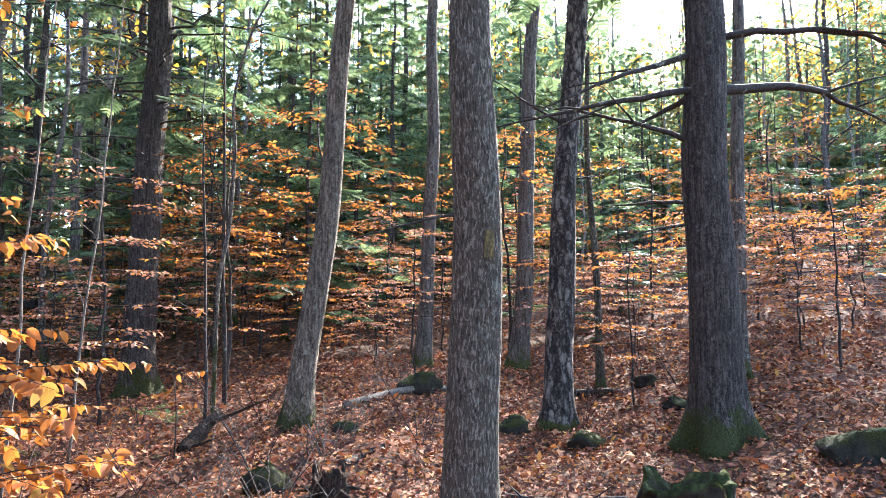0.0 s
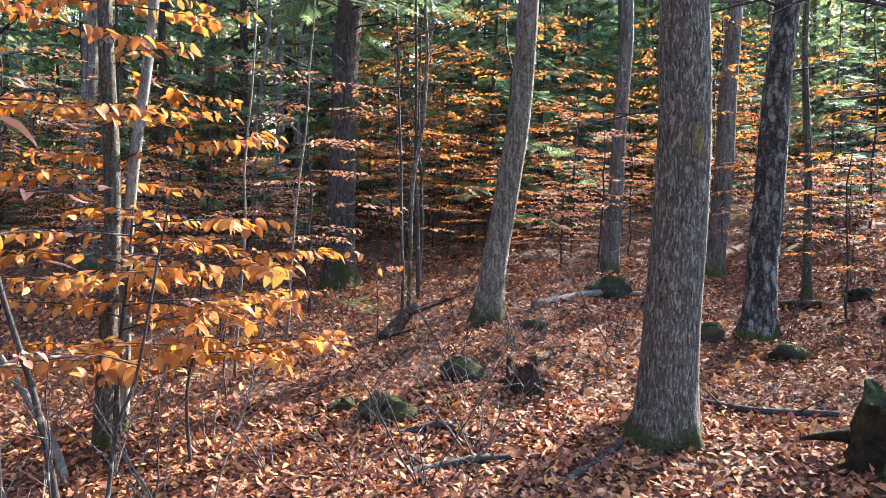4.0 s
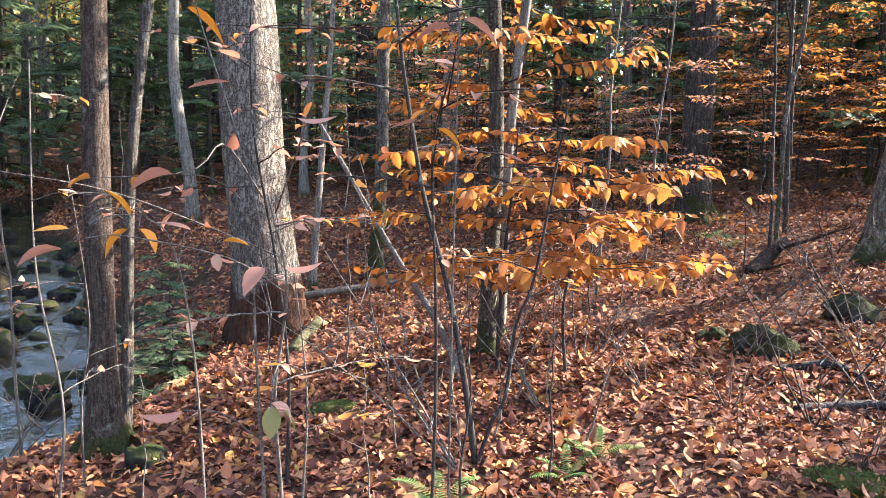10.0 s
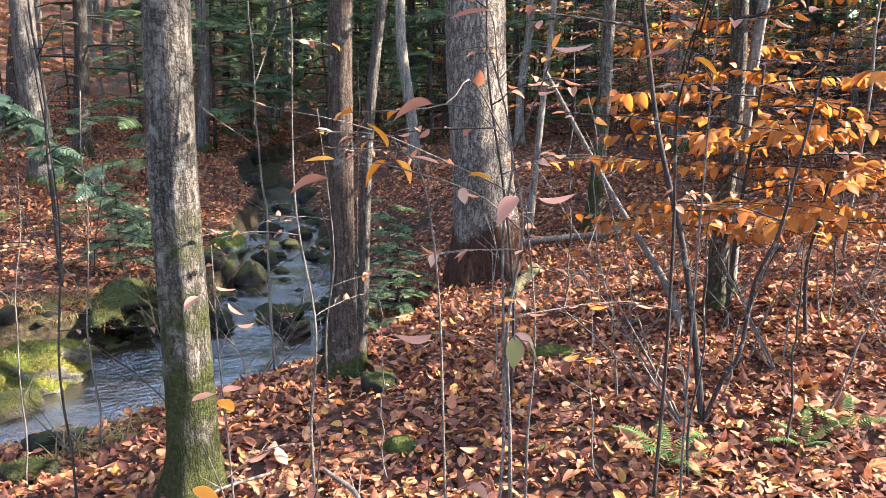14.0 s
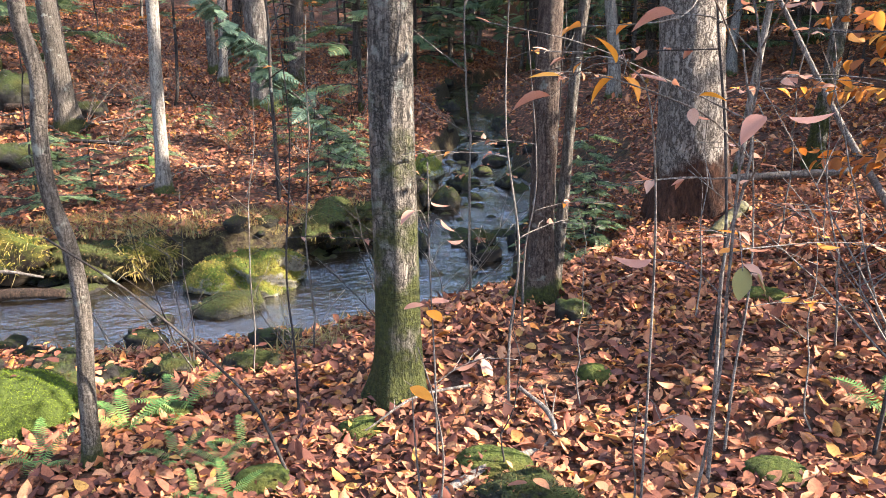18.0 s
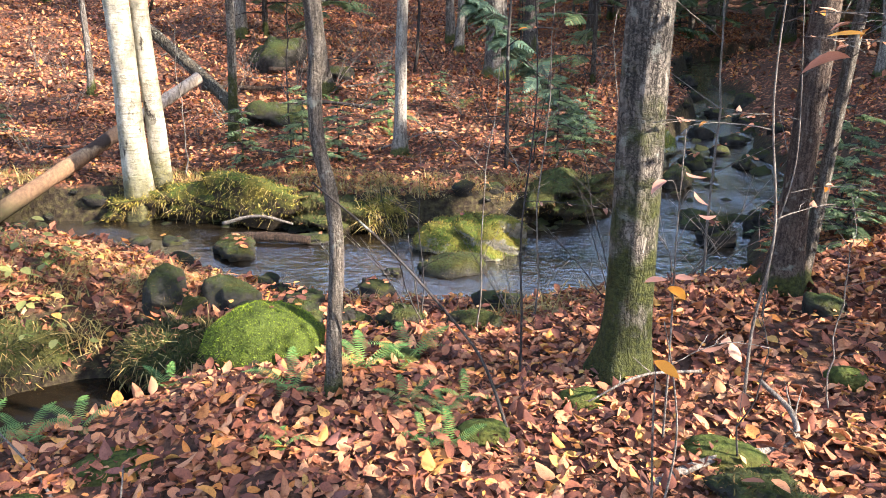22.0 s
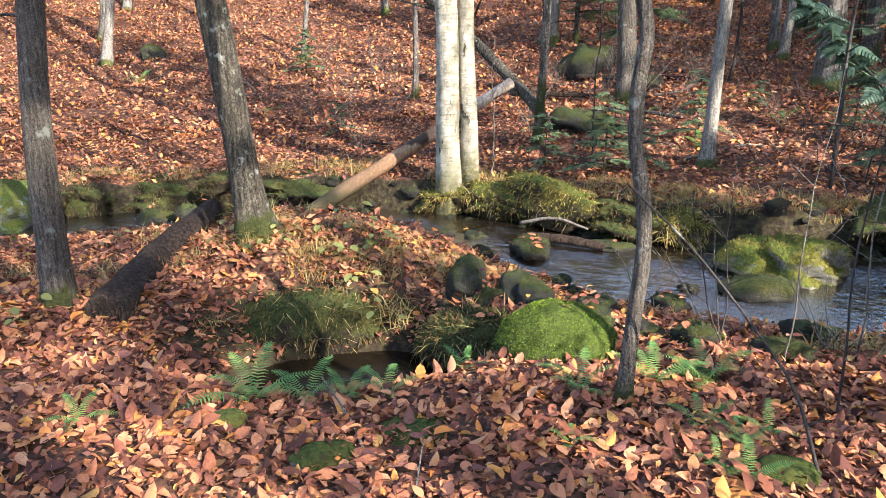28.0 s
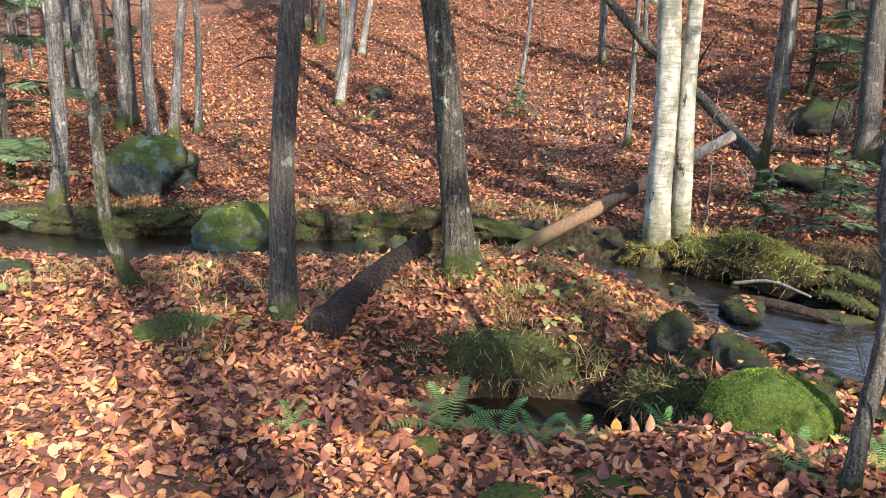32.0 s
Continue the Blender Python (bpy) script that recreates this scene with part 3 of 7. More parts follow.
def low_leaf(curl, bend):
    """A leaf of four faces for places farther off."""
    v = [(0, 0, 0), (-0.27, 0.42, curl * 0.27 - bend * 0.2), (0, 0.45, -bend * 0.2), (0.27, 0.42, curl * 0.2 - bend * 0.2), (0, 1, -bend)]
    return np.array(v), np.array([(0, 2, 1), (0, 3, 2), (1, 2, 4), (2, 3, 4)])


LOW_LEAF, LOW_CURLED = low_leaf(0.3, 0.1), low_leaf(0.8, 0.35)


def small_leaf():
    v = np.array([(0, 0, 0), (-0.26, 0.45, 0.05), (0, 1, -0.08), (0.26, 0.45, 0.05)])
    return v, np.array([(0, 3, 2, 1)])


SMALL_LEAF = small_leaf()
THIN_BLADE = (np.array([(-0.022, 0, 0), (-0.02, 0.4, 0.08), (0, 1, -0.3), (0.02, 0.4, 0.08)]), np.array([(0, 3, 2, 1)]))
BLADE = (np.array([(-0.06, 0, 0), (-0.07, 0.5, 0.06), (0, 1, -0.1), (0.07, 0.5, 0.06)]), np.array([(0, 3, 2, 1)]))


def land1(x, y):
    return float(land(np.array([x]), np.array([y]))[0])


def boulder_geo(rx, ry, rz, seed, lumps=0.12, n=30, cuts=7):
    """A worn stone: a ball of many faces, lumpy, flattened below."""
    g = np.random.default_rng(seed)
    th = np.arange(n) * 2 * np.pi / n
    ph = np.linspace(0.02, np.pi - 0.02, n // 2 + 2)
    u = np.stack([np.sin(ph)[:, None] * np.cos(th), np.sin(ph)[:, None] * np.sin(th), np.cos(ph)[:, None] * np.ones(n)], -1)
    s = np.ones(u.shape[:2])
    for k in range(24):
        d = g.normal(size=3)
        d /= np.linalg.norm(d)
        s += lumps / (1 + 0.5 * k) * np.sin((1.5 + 0.95 * k) * (u @ d) + g.uniform(0, 6.3))
    for k in range(cuts):
        d = g.normal(size=3)
        d /= np.linalg.norm(d)
        s = np.minimum(s, g.uniform(0.8, 0.98) / np.maximum(u @ d, 0.25))
    s *= 1 + 0.012 * g.standard_normal(s.shape)
    v = (u * s[..., None] * np.array([rx, ry, rz])).reshape(-1, 3)
    m = len(ph)
    i, j = np.arange(m - 1)[:, None], np.arange(n)[None]
    f = np.stack([i * n + j, (i + 1) * n + j, (i + 1) * n + (j + 1) % n, i * n + (j + 1) % n], -1).reshape(-1, 4).tolist()
    return v, f + [list(range(n)), list(range((m - 1) * n, m * n))[::-1]]


def aimed(dirs, g, loose=0.35):
    """Rotations that lay a leaf's length along each direction, its face turned upwards."""
    y = np.asarray(dirs, float)
    y = y / (np.linalg.norm(y, axis=1)[:, None] + 1e-9)
    up = np.array([0, 0, 1.0]) + g.normal(0, loose, y.shape)
    x = np.cross(y, up)
    x /= np.linalg.norm(x, axis=1)[:, None] + 1e-9
    return np.stack([x, y, np.cross(x, y)], -1)


def fuzz(ob, material, count, size, seed, droop=0.3, name="moss", shape=None):
    """Small tufts all over the upper side of a mossy mesh."""
    g = np.random.default_rng(seed)
    me = ob.data
    co, no = np.empty(len(me.vertices) * 3), np.empty(len(me.vertices) * 3)
    me.vertices.foreach_get("co", co)
    me.vertices.foreach_get("normal", no)
    co, no = co.reshape(-1, 3), no.reshape(-1, 3)
    quads = np.array([q.vertices[:] for q in me.polygons if len(q.vertices) == 4])
    area = np.linalg.norm(np.cross(co[quads[:, 1]] - co[quads[:, 0]], co[quads[:, 3]] - co[quads[:, 0]]), axis=1) * np.clip(no[quads[:, 0], 2] + 0.35, 0, 1)
    pick = quads[g.choice(len(quads), count, p=area / area.sum())]
    a, b = g.uniform(0, 1, (2, count, 1))
    mixed = lambda w: (w[pick[:, 0]] * (1 - a) + w[pick[:, 1]] * a) * (1 - b) + (w[pick[:, 3]] * (1 - a) + w[pick[:, 2]] * a) * b
    n = mixed(no)
    d = n + g.normal(0, 0.75, n.shape) - np.array([0, 0, droop])
    tagged(part(name, strewn(shape or BLADE, mixed(co) - n * size * 0.15, aimed(d, g, 0.6), size * g.uniform(0.5, 1.5, count)), material, ob, smooth=False), kind="stuff")


# ---- setting ----
def sheet_axis(middle, reach, n, gather):
    u = np.linspace(-1, 1, n)
    return middle + reach * np.sinh(gather * u) / np.sinh(gather)


def ground_sheet():
    xs, ys = sheet_axis(0.0, 150, 420, 5.0), sheet_axis(7.0, 150, 420, 5.0)
    X, Y = np.meshgrid(xs, ys)
    Z = land(X, Y)
    n = len(xs)
    i, j = np.arange(n - 1)[:, None], np.arange(n - 1)[None]
    f = np.stack([i * n + j, i * n + j + 1, (i + 1) * n + j + 1, (i + 1) * n + j], -1).reshape(-1, 4)
    return np.stack([X, Y, Z], -1).reshape(-1, 3), f


ground = part("ground", ground_sheet(), GROUND)
tagged(ground, "forest floor of rust-brown leaf litter and dark soil", "ground", kind="structure")


def water_sheet():
    """The brook's surface, a ribbon a little wider than its bed, with small swells where it runs over stones."""
    c = dense(BROOK, 26)
    t = np.gradient(c[:, :2], axis=0)
    t /= np.linalg.norm(t, axis=1)[:, None]
    nrm = np.stack([-t[:, 1], t[:, 0]], -1)
    us = np.linspace(-1, 1, 25)
    x = c[:, 0, None] + nrm[:, 0, None] * us * (c[:, 3, None] + 0.45)
    y = c[:, 1, None] + nrm[:, 1, None] * us * (c[:, 3, None] + 0.45)
    run = np.concatenate([[0], np.cumsum(np.linalg.norm(np.diff(c[:, :2], axis=0), axis=1))])
    z = c[:, 2, None] + 0.006 * np.sin(9 * x + 4 * y) * np.sin(7 * y - 3 * x) + 0.004 * np.sin(5 * run[:, None])
    n, m = z.shape
    i, j = np.arange(n - 1)[:, None], np.arange(m - 1)[None]
    f = np.stack([i * m + j, i * m + j + 1, (i + 1) * m + j + 1, (i + 1) * m + j], -1).reshape(-1, 4)
    return np.stack([x, y, z], -1).reshape(-1, 3), f


tagged(part("water", water_sheet(), WATER), "dark rippling water of a shallow forest brook", "brook", kind="structure")


def pool_sheet():
    th = np.linspace(0, 2 * np.pi, 48, endpoint=False)
    c, s = math.cos(0.45), math.sin(0.45)
    r = 1 + 0.08 * np.sin(3 * th)
    u, w = 1.1 * r * np.cos(th), 0.62 * r * np.sin(th)
    v = np.stack([-2.4 + u * c - w * s, 4.15 + u * s + w * c, np.full(48, -0.44)], -1)
    v = np.vstack([[(-2.4, 4.15, -0.44)], v])
    return v, [[0, 1 + i, 1 + (i + 1) % 48] for i in range(48)]


tagged(part("water", pool_sheet(), WATER), "still dark backwater pool reflecting the sky", "pool", kind="structure")


# ---- trees ----
def trunk_geo(lean, radius, tall, sides=20, flare=0.5, lobes=5, reach=0.22, rough=0.035, seed=1, sway=0.03, foot=0.25, thin=0.45, fine=0.12):
    """A stem from a little under the ground up to its top; lean is sideways metres per metre of height."""
    g = np.random.default_rng(seed)
    low = np.arange(-foot, 1.2, fine * 0.5)
    z = np.concatenate([low, np.arange(1.2, 5.0, fine), np.arange(5.0, tall, 0.4), [tall]])
    a, b, c, d = g.uniform(0, 6.3, 4)
    x = lean[0] * z + sway * (np.sin(1.1 * z + a) - math.sin(a)) + 0.4 * sway * (np.sin(2.7 * z + c) - math.sin(c))
    y = lean[1] * z + sway * (np.sin(1.2 * z + b) - math.sin(b)) + 0.4 * sway * (np.sin(2.4 * z + d) - math.sin(d))
    r = radius * (1 - (1 - thin * 0.5) * np.clip(z / tall, 0, 1) ** 0.9)
    return tube(np.stack([x, y, z], -1), r, sides, rough, lobes, flare, reach, seed, detail=0.006, foot=foot), np.stack([x, y, z, r], -1)


def bent_trunk(points, radius, tall, lean, sides=18, flare=0.35, reach=0.12, seed=1, rough=0.035):
    """A stem that follows a crooked line low down and goes on straight above it."""
    p = curve([(0, 0, -0.2), (0, 0, 0.0)] + list(points), 60)
    q = p[-1] + np.arange(1, 14)[:, None] * (tall - p[-1][2]) / 13 * np.array([lean[0], lean[1], 1.0])
    s = np.vstack([p, q])
    r = radius * (1 - 0.75 * np.clip(s[:, 2] / tall, 0, 1) ** 0.9)
    return tube(s, r, sides, rough, 5, flare, reach, seed, detail=0.006, foot=0.2), np.column_stack([s, r])


def stem_point(line, h):
    return np.array([np.interp(h, line[:, 2], line[:, k]) for k in range(4)])


def limb(start, heading, length, rise, radius, seed, droop=0.0, n=9):
    """The spine and radii of a crooked limb."""
    g = np.random.default_rng(seed)
    u = np.linspace(0, 1, n)
    w = np.cumsum(g.normal(0, 0.05, n)) * length * 0.35
    w -= w[0]
    x = start[0] + np.cos(heading) * u * length - np.sin(heading) * w
    y = start[1] + np.sin(heading) * u * length + np.cos(heading) * w
    z = start[2] + rise * length * u - droop * length * u ** 2 + np.cumsum(g.normal(0, 0.02, n)) * length * 0.3
    return np.stack([x, y, z], -1), radius * (1 - 0.85 * u)


def crown_leaves(centres, spread, count, shape, size, seed, tilt=0.6):
    g = np.random.default_rng(seed)
    c = np.asarray(centres)[g.integers(0, len(centres), count)]
    p = c + g.normal(0, 1, (count, 3)) * np.array(spread)
    return strewn(shape, p, turns(count, g, tilt), size * g.uniform(0.7, 1.3, count))


def broad_crown(tree, line, tall, seed, material, leaves=900, first=5.0, limbs=9, reach=2.6, size=0.11):
    """Limbs in the upper stem with what leaves they keep in autumn."""
    g = np.random.default_rng(seed)
    tips, geos = [], []
    for k in range(limbs):
        h = first + (tall - first) * (k + 0.3) / limbs
        p = stem_point(line, h)
        long = reach * (1 - 0.55 * (h - first) / (tall - first)) * g.uniform(0.7, 1.2)
        s, r = limb(p[:3], k * 2.4 + g.uniform(-0.5, 0.5), long, g.uniform(0.3, 0.8), max(p[3] * 0.38, 0.018), seed * 31 + k, 0.1)
        geos.append(tube(s, r, 6, cap=False))
        tips += list(s[3:])
        for q in (4, 6, 7):
            s2, r2 = limb(s[q], k * 2.4 + g.uniform(-1.4, 1.4), long * 0.45, g.uniform(0.0, 0.6), r[q] * 0.7, seed * 57 + k * 5 + q, 0.1, 6)
            geos.append(tube(s2, r2, 4, cap=False))
            tips += list(s2[2:])
    tagged(part("branchwork", join(geos), TWIG, tree), kind="stuff")
    if leaves:
        tagged(part("crown", crown_leaves(tips, (0.35, 0.35, 0.2), leaves, SMALL_LEAF, size, seed), material, tree, smooth=False), kind="stuff")


def tree(name, x, y, lean, dia, mat, label, tall=13.0, seed=1, crown=GOLD, leaves=700, group="", bend=None, **kw):
    z = land1(x, y)
    t = thing(name, x, y, z, label, "tree", group)
    geo, line = bent_trunk(bend, dia / 2, tall, lean, seed=seed, **kw) if bend else trunk_geo(lean, dia / 2, tall, seed=seed, **kw)
    part("trunk", geo, mat, t)
    broad_crown(t, line, tall, seed, crown, leaves)
    return t, line


mid_tree, mid_line = tree("oak_tree", 4.85, -0.16, (-0.001, -0.017), 0.36, BARK_OAK, "grey furrowed oak trunk with a faded paint blaze", 15, 11, sides=34, flare=0.5, lobes=6, reach=0.2)
def blaze(tree, line, h, heading, wide, tall):
    """A worn paint mark that follows the bark."""
    p = stem_point(line, h)
    th, zs = np.linspace(heading - wide, heading + wide, 9), np.linspace(-tall, tall, 11)
    v = np.array([(p[0] + (p[3] * 1.035) * math.cos(a), p[1] + (p[3] * 1.035) * math.sin(a), h + z) for z in zs for a in th])
    f = [[i * 9 + j, i * 9 + j + 1, (i + 1) * 9 + j + 1, (i + 1) * 9 + j] for i in range(10) for j in range(8)]
    part("paint_blaze", (v, f), BLAZE, tree, "worn ochre paint mark")


blaze(mid_tree, mid_line, 1.88, math.pi + 0.42, 0.22, 0.09)
right_tree, right_line = tree("pine_tree", 6.58, -2.42, (0.006, 0.015), 0.45, BARK_PINE, "thick dark pine with a mossy foot and bare dead limbs", 16, 12, sides=32, flare=0.85, reach=0.26)
dead_tree, dead_line = tree("dead_tree", 7.76, -1.19, (-0.009, -0.058), 0.31, DEADWOOD, "decaying dark trunk with stripped pale bark", 14, 13, leaves=0, sides=20, rough=0.07)
lean_tree, lean_line = tree("maple_tree", 7.55, 1.47, (0.019, -0.098), 0.27, BARK_WARM, "leaning pale-barked maple with a mossy foot", 13, 14, sides=20, flare=0.5)
far_left, far_left_line = tree("hemlock_tree", 9.67, 3.93, (0.006, -0.014), 0.43, BARK_PINE, "tall straight hemlock with dark brown bark", 16, 15, leaves=0, sides=20, flare=0.5)
tree("maple_tree", 11.25, -1.11, (-0.006, -0.055), 0.29, BARK_FAR, "brown forest trunk with a mossy foot", 14, 16, sides=14)
tree("maple_tree", 11.38, 0.31, (0.001, -0.025), 0.25, BARK_FAR, "slender brown forest trunk beside a boulder", 14, 17, sides=14)
tree("maple_tree", 9.36, -1.97, (0.003, 0.017), 0.10, BARK_BLACK, "thin dark young tree", 9, 18, sides=10, leaves=300)
tree("maple_tree", 8.42, -3.36, (-0.009, -0.023), 0.18, BARK_FAR, "slender brown trunk behind a thick pine", 13, 19, sides=12)
big_tree, big_line = tree("ash_tree", 3.9, 5.55, (-0.034, 0.026), 0.56, BARK_DECAY, "massive grey furrowed trunk with a decayed brown foot", 17, 20, leaves=180, sides=34, flare=0.35, lobes=5, reach=0.35)
tree("maple_tree", 3.96, 3.23, (-0.005, 0.008), 0.12, BARK_BLACK, "slim dark stem with pale lichen patches", 10, 21, sides=12, leaves=500, flare=0.3)
tree("maple_tree", 4.28, 3.36, (0.030, -0.045), 0.09, BARK_PALE, "slim pale leaning stem", 9, 22, sides=10, leaves=400, flare=0.3)
tree("maple_tree", 4.9, 6.1, (0.056, -0.050), 0.08, BARK_PALE, "thin pale sapling stem", 6, 23, sides=8, leaves=100, flare=0.2)
tree("maple_tree", 5.45, 5.74, (0.028, -0.029), 0.15, BARK_MAPLE, "thin mossy stem behind a massive ash", 10, 24, sides=12, leaves=300)
tree2, tree2_line = tree("cherry_tree", 1.74, 4.14, (0.025, -0.012), 0.15, BARK_RED, "reddish-brown slender trunk with a mossy foot", 11, 25, sides=20, flare=1.2, reach=0.13)
tree("cherry_tree", 1.87, 4.18, (0.068, -0.036), 0.07, BARK_SMOOTH, "thin grey stem beside a reddish trunk", 9, 26, sides=12, flare=0.3, leaves=300)
fore_tree, fore_line = tree("maple_tree", 0.67, 3.41, (-0.030, 0.009), 0.195, BARK_MAPLE, "shaggy grey maple trunk with green moss up its side", 12, 27, leaves=150, sides=32, flare=0.5, reach=0.16, rough=0.05)
thin_tree, thin_line = tree("maple_tree", -0.60, 3.26, (-0.020, -0.002), 0.062, BARK_SMOOTH, "thin speckled grey sapling trunk", 9, 28, sides=18, flare=0.35, reach=0.1, leaves=200, bend=[(0.006, 0, 0.14), (0.016, 0, 0.34), (0.037, 0, 0.63), (0.023, 0, 0.86), (-0.016, 0, 1.05), (-0.021, 0, 1.26), (-0.003, 0, 1.44), (-0.032, 0, 1.6)])
birch, birch_line = tree("birch_tree", -3.00, 8.15, (-0.009, -0.003), 0.27, BIRCH, "white birch trunk on a mossy bank", 14, 29, sides=20, flare=0.3)
tree("birch_tree", -2.80, 8.26, (0.017, 0.005), 0.19, BIRCH, "slimmer white birch trunk on a mossy bank", 13, 30, sides=18, flare=0.3)
black_tree, black_line = tree("black_birch_tree", -3.26, 4.75, (-0.120, -0.080), 0.215, BARK_BLACK, "dark patched trunk leaning over a brook", 12, 31, sides=24, flare=0.55, reach=0.14)
grey_tree, grey_line = tree("oak_tree", -3.74, 3.46, (0.054, 0.061), 0.155, BARK_SMOOTH, "straight grey trunk with a mossy foot", 13, 32, sides=24, flare=0.25, leaves=300)
tree("maple_tree", -5.10, 3.33, (-0.032, -0.051), 0.10, BARK_MAPLE, "thin mossy curved stem", 8, 33, sides=14, flare=0.5, leaves=200, bend=[(-0.019, -0.031, 0.08), (-0.052, -0.087, 0.29), (-0.077, -0.129, 0.54), (-0.076, -0.127, 0.85), (-0.073, -0.123, 1.22), (-0.065, -0.11, 1.9)])
tree("maple_tree", -0.31, 9.30, (0.028, 0.0), 0.15, BARK_PALE, "slim pale trunk on a leafy bank", 12, 34, sides=14)
tree("hemlock_tree", 1.38, 13.44, (-0.02, 0.007), 0.40, BARK_FAR, "greenish hemlock trunk on a leafy slope", 15, 35, leaves=0, sides=16)
tree("maple_tree", -3.50, 16.08, (0.06, 0.023), 0.32, BARK_PALE, "pale sunlit trunk on a slope", 15, 36, sides=14)
tree("oak_tree", -1.49, 12.12, (-0.06, -0.007), 0.29, BARK_SMOOTH, "grey trunk on a leafy slope", 15, 37, sides=14)
tree("maple_tree", -2.37, 9.89, (0.051, 0.010), 0.12, BARK_MAPLE, "mossy bent stem by a leafy bank", 10, 38, sides=12)
for i, (x, y, lx, ly, d) in enumerate([(0.94, 15.97, 0.022, 0, 0.17), (-5.09, 12.54, 0, 0, 0.1), (-12.1, 13.06, 0.12, 0.11, 0.2), (-10.27, 5.53, 0.034, 0.065, 0.22),
                                       (-14.84, 9.5, 0.041, 0.065, 0.39), (-13.11, 9.39, 0.076, 0.107, 0.2), (-13.1, 9.97, 0.025, 0.033, 0.15), (-15.18, 17.38, 0.12, 0.1, 0.2),
                                       (-8.3, 18.85, 0, 0, 0.2), (0.87, 17.5, 0.02, 0, 0.2), (-8.39, 14.62, 0.06, 0.05, 0.1), (5.39, 18.4, 0.033, -0.01, 0.32), (10.6, 26.7, 0.012, 0, 0.39),
                                       (13.48, 6.73, 0, 0, 0.2)]):
    tree("maple_tree", x, y, (lx, ly), d, BARK_PALE if i in (0, 2, 7, 12) else BARK_FAR, "slim pale trunk on a leafy slope" if i in (0, 2, 7, 12) else "brown trunk on a leafy slope", 13, 40 + i, sides=12, group="trees on the slopes")


# ---- stones, logs ----
TOPS = []


def stone(x, y, r, mat, label, seed, sink=0.35, name="boulder", level=None, turn=0.0, group=""):
    base = land1(x, y) if level is None else level
    dome = name in ("moss_cushion", "bank_hump", "mound") or mat in (ROCK_GREEN, ROCK_GOLD)
    ob = part(name, boulder_geo(*r, seed, *((0.2, 40, 4) if mat is ROCK_GOLD else (0.06, 36, 0) if dome else (0.26, 30, 11))), mat)
    ob.location = (x, y, base + r[2] * (1 - 2 * sink))
    ob.rotation_euler = (0, 0, turn)
    if mat is ROCK_GREEN:
        fuzz(ob, TUFT_GREEN, 14000, 0.011, seed, 0.1)
    elif mat is ROCK_GOLD:
        fuzz(ob, TUFT_GOLD, 7000, 0.026, seed)
        fuzz(ob, TUFT_DARK, 1800, 0.034, seed + 1)
    elif name in ("bank_hump", "mound"):
        fuzz(ob, TUFT_DARK, 6000, 0.045, seed, 0.5)
        fuzz(ob, GRASS, 420, 0.12, seed + 1, 1.1, "hanging_grass", THIN_BLADE)
    elif mat in (ROCK_MOSS, MOSS) and r[0] > 0.15:
        fuzz(ob, TUFT_DARK, int(3500 * min(r[0], 0.5)), 0.024, seed)
    if name != "moss_cushion":
        TOPS.append((x, y, base + r[2] * (2 - 2 * sink), min(r[0], r[1])))
    return tagged(ob, label, "rock", group)
